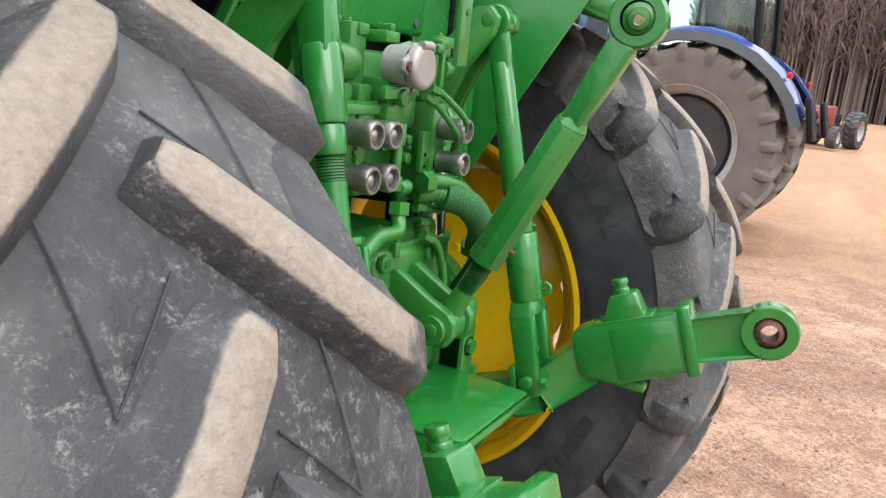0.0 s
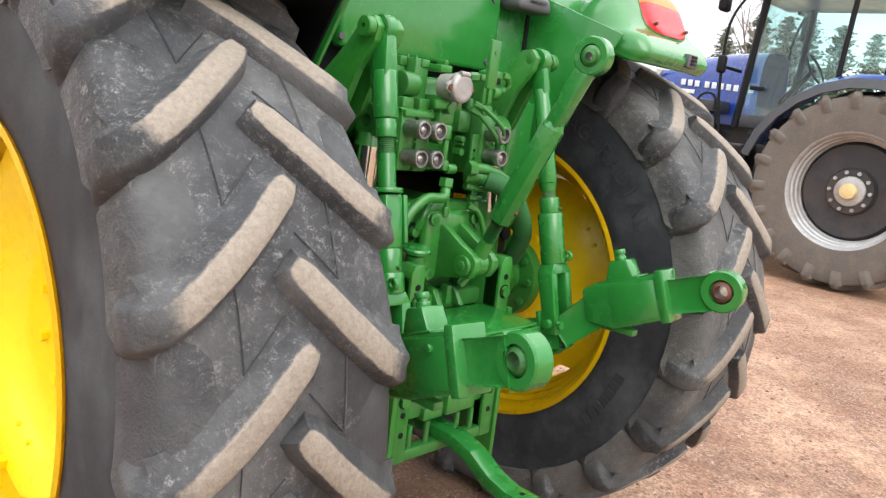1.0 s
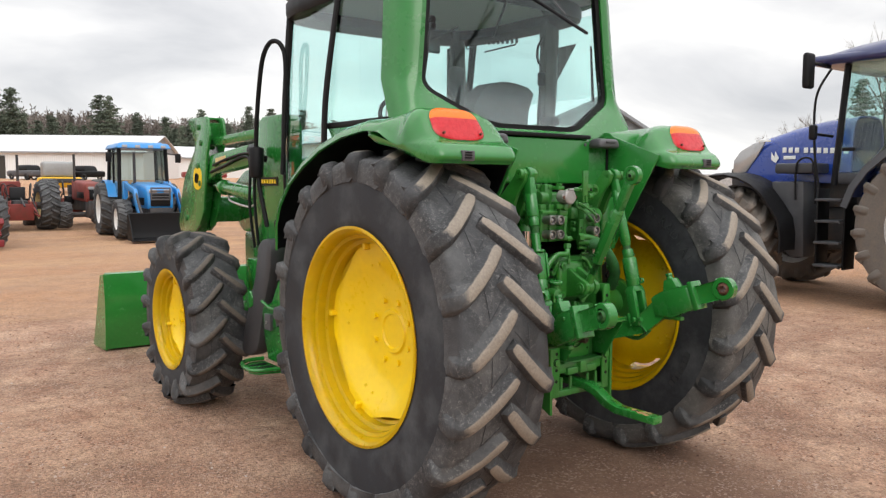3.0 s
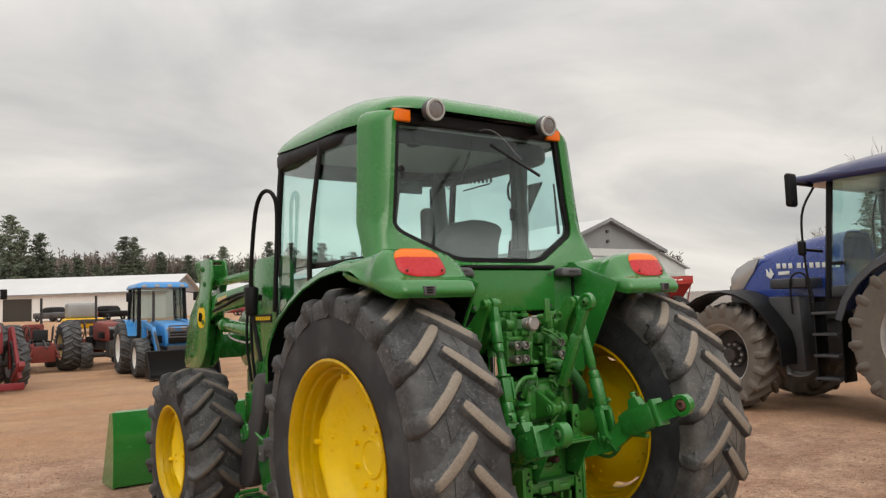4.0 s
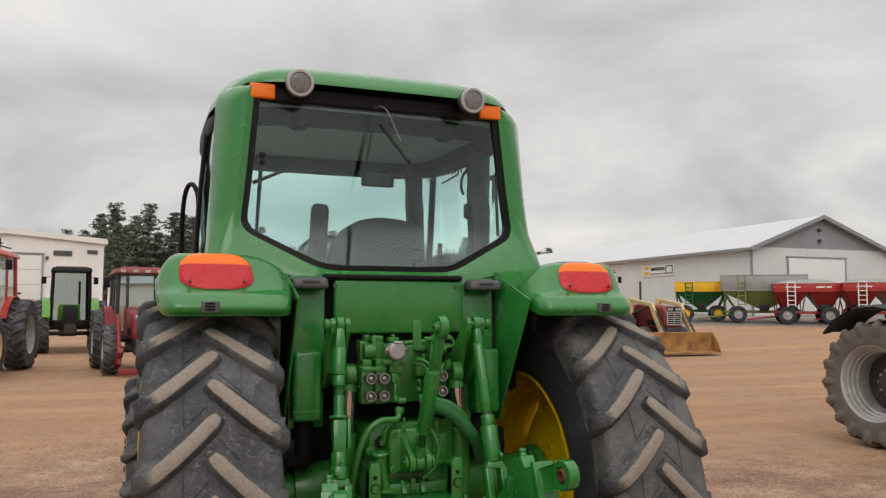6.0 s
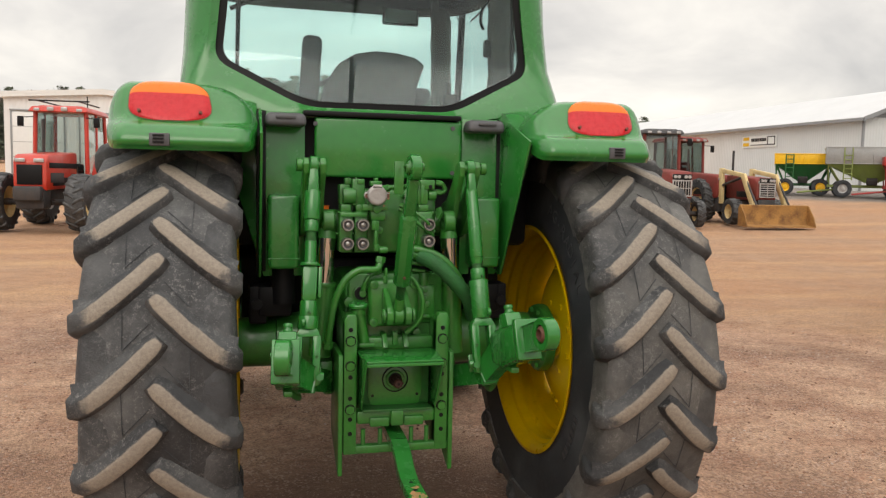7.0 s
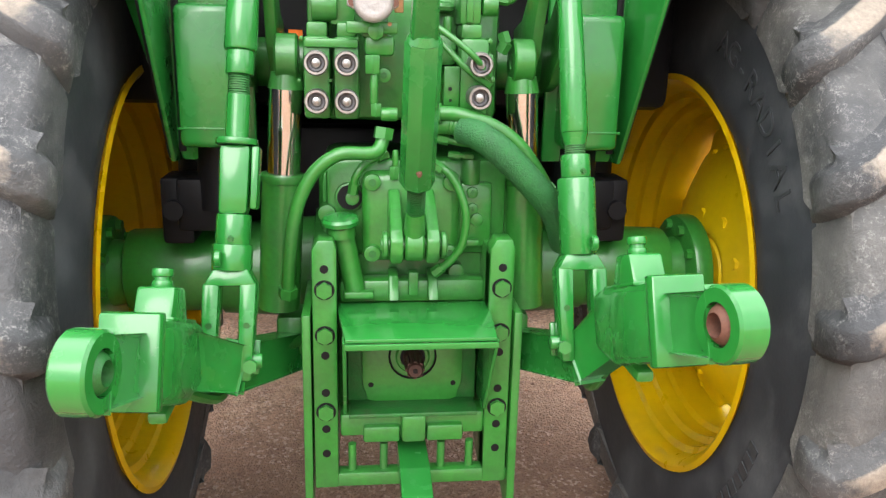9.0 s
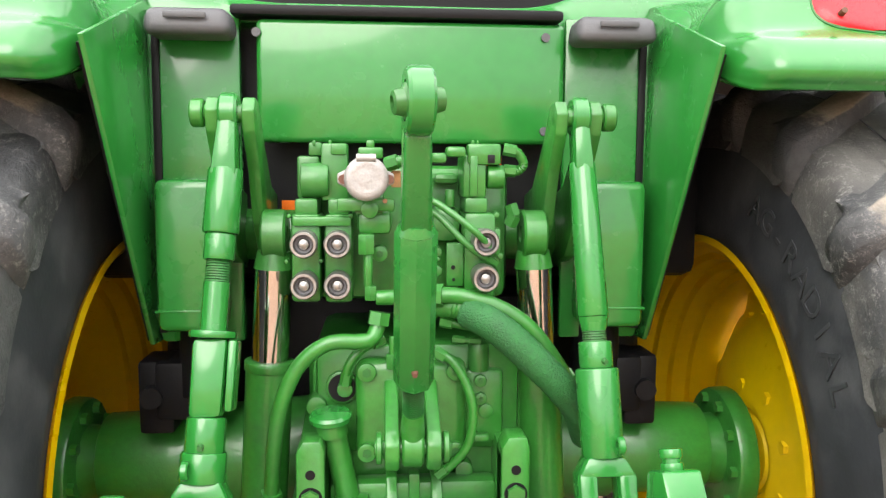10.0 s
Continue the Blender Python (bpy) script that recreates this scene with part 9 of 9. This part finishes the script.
tube(bm, [(0.2 * math.cos(a), 1.0 + 0.10 * math.sin(a), 2.35 + 0.17 * math.sin(a)) for a in [i * math.pi / 8 for i in range(17)]], 0.016, 6, 1)
rod(bm, (0, 1.0, 2.35), (0, 1.35, 1.9), 0.035)
part("steering_wheel", bm, BLACK, nh)
for i in range(10):
    part("maker_letter", box(bm_new(), (-0.452, 2.42 - i * 0.094 - (0.04 if i > 2 else 0), 2.055 - i * 0.004), (0.006, 0.062, 0.075), 0.002), WHITE_P, nh)
part("model_letter", box(bm_new(), (-0.452, 2.34, 1.945), (0.006, 0.18, 0.05), 0.002), WHITE_P, nh)
part("leaf_badge", prism(bm_new(), [(2.50, 1.94), (2.56, 2.04), (2.57, 1.95), (2.62, 2.03), (2.62, 1.92), (2.55, 1.87)], "x", -0.458, -0.45), WHITE_P, nh)
part("hood_handle", box(bm_new(), (-0.43, 2.75, 2.20), (0.01, 0.20, 0.03), 0.003, (0, 0, 0)), WHITE_P, nh)

# orange-red tractor beside the workshop
ac = bg_tractor("orange_tractor", "orange-red cab tractor with black tyres and roof rack", at(-5.10, 20.8, 174), ORANGE, 0.95, 0.72, 2.75, 0.95, CREAM, TYD, True, 3.14, 1.92, 0.38, ORANGE, ORANGE, "", 0.25, 0.2, 0.70, rear_rim=GREYSTEEL, guard=0.3)
b = bm_new()
for x in (-0.5, 0.5):
    rod(b, (x, -0.5, 3.30), (x, 1.3, 3.30), 0.02, None, 6)
rod(b, (-0.75, 1.3, 3.31), (0.75, 1.3, 3.31), 0.02, None, 6)
rod(b, (-0.7, 1.3, 3.15), (-0.7, 1.3, 3.44), 0.015, None, 6)
part("roof_rack", b, BLACK, ac)
bg_tractor("green_tractor", "green tractor with a dark cab parked near the workshop", at(-3.47, 27.2, 6), LIME, 0.92, 0.62, 2.4, 0.90, YEL2, TYD, True, 2.95, 1.65, 0.36, BLACK, BLACK)
mf = bg_tractor("maroon_tractor", "faded maroon cab tractor with a red front frame", at(-1.28, 20.7, 187), MAROON, 0.82, 0.62, 2.45, 0.86, GREYSTEEL, TYD, True, 2.72, 1.62, 0.40, MAROON, IRON)
b = bm_new()
box(b, (0, 3.55, 0.14), (1.5, 0.10, 0.16), 0.02)
for s in (-1, 1):
    box(b, (s * 0.70, 3.2, 0.45), (0.14, 0.8, 0.14), 0.02, (30, 0, 0))
    box(b, (s * 0.70, 2.6, 1.0), (0.12, 0.12, 1.0), 0.02)
    rod(b, (s * 0.70, 2.7, 1.5), (s * 0.70, 3.4, 0.3), 0.05)
part("front_frame", b, MAROON, mf)
bg_tractor("old_red_tractor", "weathered old red open tractor with exposed linkage", at(1.25, 24.2, 2), OLDRED, 0.76, 0.42, 2.3, 0.80, CREAM, TYD, False, 2.4, 1.45, 0.30)
bl = bg_tractor("blue_tractor", "light blue cab tractor with loader and white wheels", at(3.95, 21.2, 176), BLUE_L, 0.76, 0.54, 2.15, 0.84, WHITE_W, TYD, True, 2.60, 1.48, 0.34, BLUE_L, BLACK, cab_w=0.70, guard=0.7)
loader(bl, BLUE_L, 1.15, 3.2, 0.55, 1.55, BLACK, 0.90)
bg_tractor("old_red_tractor", "weathered red row-crop tractor behind the blue one", at(3.3, 26.2, 180), OLDRED, 0.78, 0.42, 2.3, 0.82, CREAM, TYD, False, 2.4, 1.45, 0.30)
cs = bg_tractor("red_cab_tractor", "weathered red cab tractor with white grille lamps", at(13.50, 22.40, 168), OLDRED, 0.86, 0.45, 2.6, 0.85, CREAM, TYD, True, 3.2, 1.85, 0.36, IRON, OLDRED, "", 0.22, 0.12, 0.66, BLACK)
lt = bg_tractor("loader_tractor", "weathered red tractor with cream loader and worn yellow bucket", at(16.57, 22.64, 175), OLDRED, 0.80, 0.46, 2.2, 0.78, CREAM, TYD, False, 2.4, 1.66, 0.36)
loader(lt, CREAM, 1.0, 3.35, 0.58, 1.95, BUCKETRUST, 1.20)


def grille_bars(o, y, z, w, h, upright, level, metal, lamp_z=0.0):
    """A bright grille: surround, upright and level bars, round lamps above."""
    b = bm_new()
    for s in (-1, 1):
        box(b, (s * w, y, z), (0.04, 0.03, h * 2 + 0.04), 0.006)
        box(b, (0, y, z + s * h), (w * 2, 0.03, 0.04), 0.006)
    g = part("grille_surround", b, metal, o)
    for i in range(upright):
        part("grille_bar", box(bm_new(), (-w + 2 * w * (i + 1) / (upright + 1), y + 0.004, z), (0.022, 0.02, h * 2), 0.003), metal, g)
    for i in range(level):
        part("grille_bar", box(bm_new(), (0, y + 0.008, z - h + 2 * h * (i + 1) / (level + 1)), (w * 2, 0.02, 0.03), 0.003), metal, g)
    if lamp_z:
        part("lamp_panel", box(bm_new(), (0, y - 0.02, lamp_z), (w * 2.1, 0.05, 0.17), 0.01), BLACK, o)
        for s in (-1, 1):
            for k in (0.38, 0.78):
                part("headlight", rod(bm_new(), (s * w * k, y, lamp_z), (s * w * k, y + 0.04, lamp_z), 0.058, 0.05, 16), LENS, o)


grille_bars(cs, 3.39, 1.27, 0.29, 0.24, 6, 1, GREYSTEEL, 1.63)
grille_bars(lt, 2.99, 1.20, 0.27, 0.22, 1, 5, GREYSTEEL, 1.52)
for tr, y in ((mf, 3.25), (bl, 2.94)):
    grille_bars(tr, y, 1.22, 0.24, 0.15, 0, 3, DARKGREY)
# dark side band, vents and lower door panels of the orange tractor
for s in (-1, 1):
    part("hood_band", box(bm_new(), (s * 0.385, 2.25, 1.62), (0.012, 2.1, 0.13), 0.003), BLACK, ac)
    part("hood_vent", box(bm_new(), (s * 0.385, 2.75, 1.32), (0.012, 0.95, 0.24), 0.003), IRON, ac)
    part("door_panel", box(bm_new(), (s * 0.675, 0.78, 1.20), (0.02, 0.72, 0.42), 0.006), BLACK, ac)
    part("roof_lamp", box(bm_new(), (s * 0.17, 1.47, 3.09), (0.16, 0.06, 0.10), 0.015), LENS, ac)
part("front_weight", box(bm_new(), (0, 3.62, 0.95), (0.62, 0.24, 0.34), 0.04), IRON, ac)


# gravity wagons in a row
def wagon(label, place, low, top, rim, length=3.4, width=2.4, z1=1.95, top_h=0.45, funnels=1, tarp=None, stripe=False):
    o = thing("gravity_wagon", label, "wagon", place, "grain wagons in a row")
    hx, hy = width / 2, length / 2
    z0, fl = 0.80, length / funnels
    for k in range(funnels):
        yc = -hy + fl * (k + 0.5)
        b = bmesh.new()
        lo = [b.verts.new(p) for p in ((-0.35, yc - 0.24, z0), (0.75, yc - 0.24, z0), (0.75, yc + 0.24, z0), (-0.35, yc + 0.24, z0))]
        hi = [b.verts.new(p) for p in ((-hx, yc - fl / 2, z1), (hx, yc - fl / 2, z1), (hx, yc + fl / 2, z1), (-hx, yc + fl / 2, z1))]
        b.faces.new(lo)
        for i in range(4):
            j = (i + 1) % 4
            b.faces.new((lo[i], lo[j], hi[j], hi[i]))
        bmesh.ops.solidify(b, geom=b.faces[:], thickness=0.04)
        hop = part("hopper", b, low, o)
        part("discharge_chute", box(bm_new(), (0.86, yc, z0 + 0.10), (0.30, 0.52, 0.34), 0.02, (0, 25, 0)), IRON, hop)
    for sx, sy, cx, cy in ((width, 0.05, 0, -hy), (width, 0.05, 0, hy), (0.05, length, -hx, 0), (0.05, length, hx, 0)):
        part("side_board", box(bm_new(), (cx, cy, z1 + top_h / 2), (sx, sy, top_h), 0.01), top, o)
    for cx in (-hx, hx):
        part("rim_rail", box(bm_new(), (cx, 0, z1 + top_h), (0.10, length + 0.1, 0.06), 0.01), top, o)
        part("side_rail", box(bm_new(), (cx, 0, z1), (0.09, length + 0.06, 0.05), 0.01), top, o)
    for cy in (-hy, hy):
        part("rim_rail", box(bm_new(), (0, cy, z1 + top_h), (width, 0.10, 0.06), 0.01), top, o)
    for k in range(5):
        y = -hy + length * k / 4
        part("board_stake", box(bm_new(), (hx + 0.03, y, z1 + top_h / 2), (0.05, 0.07, top_h), 0.005), top, o)
    if stripe:
        for k in range(2):
            part("stripe", box(bm_new(), (hx + 0.03, -hy * 0.45 + k * hy * 0.9, z1 + top_h * 0.55), (0.012, length * 0.22, 0.07)), WHITE_P, o)
    if tarp:
        rows = []
        for i in range(9):
            u = -1 + i / 4
            rows.append([Vector((hx * 0.97 * (-1 + q / 4), hy * 0.98 * u, z1 + top_h + 0.03 + 0.26 * (1 - (-1 + q / 4) ** 2) * (1 - abs(u) ** 4))) for q in range(9)])
        part("tarp", grid_sheet(bm_new(), rows, 0.02), tarp, o)
    for sx in (-0.42, 0.42):
        part("frame_rail", box(bm_new(), (sx, 0, 0.62), (0.10, length * 0.95, 0.16), 0.02), low, o)
    for sy in (-1, 1):
        part("axle", rod(bm_new(), (-0.95, sy * hy * 0.62, 0.46), (0.95, sy * hy * 0.62, 0.46), 0.06, None, 8), low, o)
        for sx in (-1, 1):
            leg = part("leg", rod(bm_new(), (sx * 0.42, sy * hy * 0.62, 0.62), (sx * (hx - 0.1), sy * hy * 0.96, z1), 0.045, None, 6), low, o)
            part("brace", rod(bm_new(), (sx * 0.42, sy * hy * 0.9, 0.62), (sx * (hx - 0.1), sy * hy * 0.96, z1), 0.035, None, 6), low, leg)
    part("tow_bar", rod(bm_new(), (0, -hy * 0.7, 0.45), (0, -hy - 1.4, 0.22), 0.055, None, 8), low, o)
    for sx in (-1, 1):
        for sy in (-1, 1):
            c = (sx * 1.0, sy * hy * 0.62, 0.48)
            wv = part("wheel", plain_tyre(bm_new(), c, 0.48, 0.25, 0.16), SIDEWALL, o)
            b = lathe(bm_new(), [(sx * 0.13, 0.255), (sx * 0.05, 0.21), (sx * 0.05, 0.11), (sx * 0.11, 0.09), (sx * 0.12, 0.0)], c, (1, 0, 0), 20)
            part("rim", b, rim, wv)
    lad = WHITE_P if low is RED_P else low
    ladder = part("ladder", rod(bm_new(), (hx + 0.10, -hy * 0.62, 0.95), (hx + 0.10, -hy * 0.62, z1 + top_h), 0.032, None, 6), lad, o)
    part("stile", rod(bm_new(), (hx + 0.10, -hy * 0.62 + 0.40, 0.95), (hx + 0.10, -hy * 0.62 + 0.40, z1 + top_h), 0.032, None, 6), lad, ladder)
    for k in range(6):
        part("rung", rod(bm_new(), (hx + 0.10, -hy * 0.62, 1.05 + k * 0.25), (hx + 0.10, -hy * 0.62 + 0.40, 1.05 + k * 0.25), 0.024, None, 6), lad, ladder)
    return o


TARP = surface("grey_green_wagon_tarp", (0.27, 0.29, 0.26), 0.7, var=0.2, scale=2)
wagon("green gravity wagon with yellow side boards", at(31.05, 36.6, -126), JDG2, YEL2, YEL2, 3.0, 2.3, 1.80, 0.55)
wagon("faded olive gravity wagon with grey side boards", at(33.1, 33.6, -128), OLIVE, GALV, GREYSTEEL, 4.6, 2.4, 1.85, 0.88)
for wx, wy in ((34.15, 31.4), (36.5, 28.8)):
    wagon("dark red gravity wagon with white ladder", at(wx, wy, -128), RED_P, RED_P, GREYSTEEL, 3.5, 2.4, 1.80, 0.42, 2, TARP, True)

# yellow mower with a pale screen, and cars along the far shed
yo = thing("yellow_implement", "small yellow implement with a pale windscreen", "implement", at(6.9, 47.0, 0))
part("body", box(bm_new(), (0, 0, 0.6), (2.2, 1.2, 0.6), 0.12, seg=3), YEL2, yo)
part("screen", box(bm_new(), (-0.1, 0, 1.35), (1.7, 0.8, 0.9), 0.15, seg=3), GALV, yo)
part("front_bar", box(bm_new(), (0, -0.9, 0.7), (2.2, 0.1, 0.25), 0.03), IRON, yo)


def car(label, x, y, rz, paint):
    o = thing("parked_car", label, "car", at(x, y, rz), "cars along the shed")
    part("body", box(bm_new(), (0, 0, 0.62), (1.8, 4.5, 0.6), 0.18, seg=3), paint, o)
    part("cabin", box(bm_new(), (0, -0.2, 1.15), (1.6, 2.4, 0.6), 0.2, seg=3, taper=(0.85, 0.7)), BLACK, o)
    for sx in (-1, 1):
        for sy in (-1, 1):
            part("wheel", plain_tyre(bm_new(), (sx * 0.85, sy * 1.35, 0.33), 0.33, 0.2, 0.1), SIDEWALL, o)


for lab, m, x, y, rz in (("dark grey car", DARKGREY, 11.3, 84.5, 20), ("dark red car", MAROON, 13.2, 83.0, 60), ("black car", BLACK, 15.9, 82.0, 24), ("dark red car", MAROON, 27.5, 80.0, 80)):
    car(lab + " parked before the storage shed", x, y, rz, m)

# old red tractor beyond the large one
bg_tractor("old_red_tractor", "old red tractor with pale grey front wheels, far off", at(33.5, 0.6, 75), OLDRED, 0.72, 0.42, 2.2, 0.78, GREYSTEEL, TYD, False, 2.4, 1.5, 0.32)
bg_tractor("red_cab_tractor", "small dark red cab tractor behind the loader tractor", at(15.85, 24.9, 185), OLDRED, 0.80, 0.45, 2.4, 0.80, CREAM, TYD, True, 3.05, 1.72, 0.36, OLDRED, OLDRED)
bg_tractor("old_red_tractor", "weathered red open tractor behind the loader tractor", at(17.55, 27.4, 150), OLDRED, 0.80, 0.45, 2.3, 0.80, CREAM, TYD, False, 2.4, 2.10, 0.40)
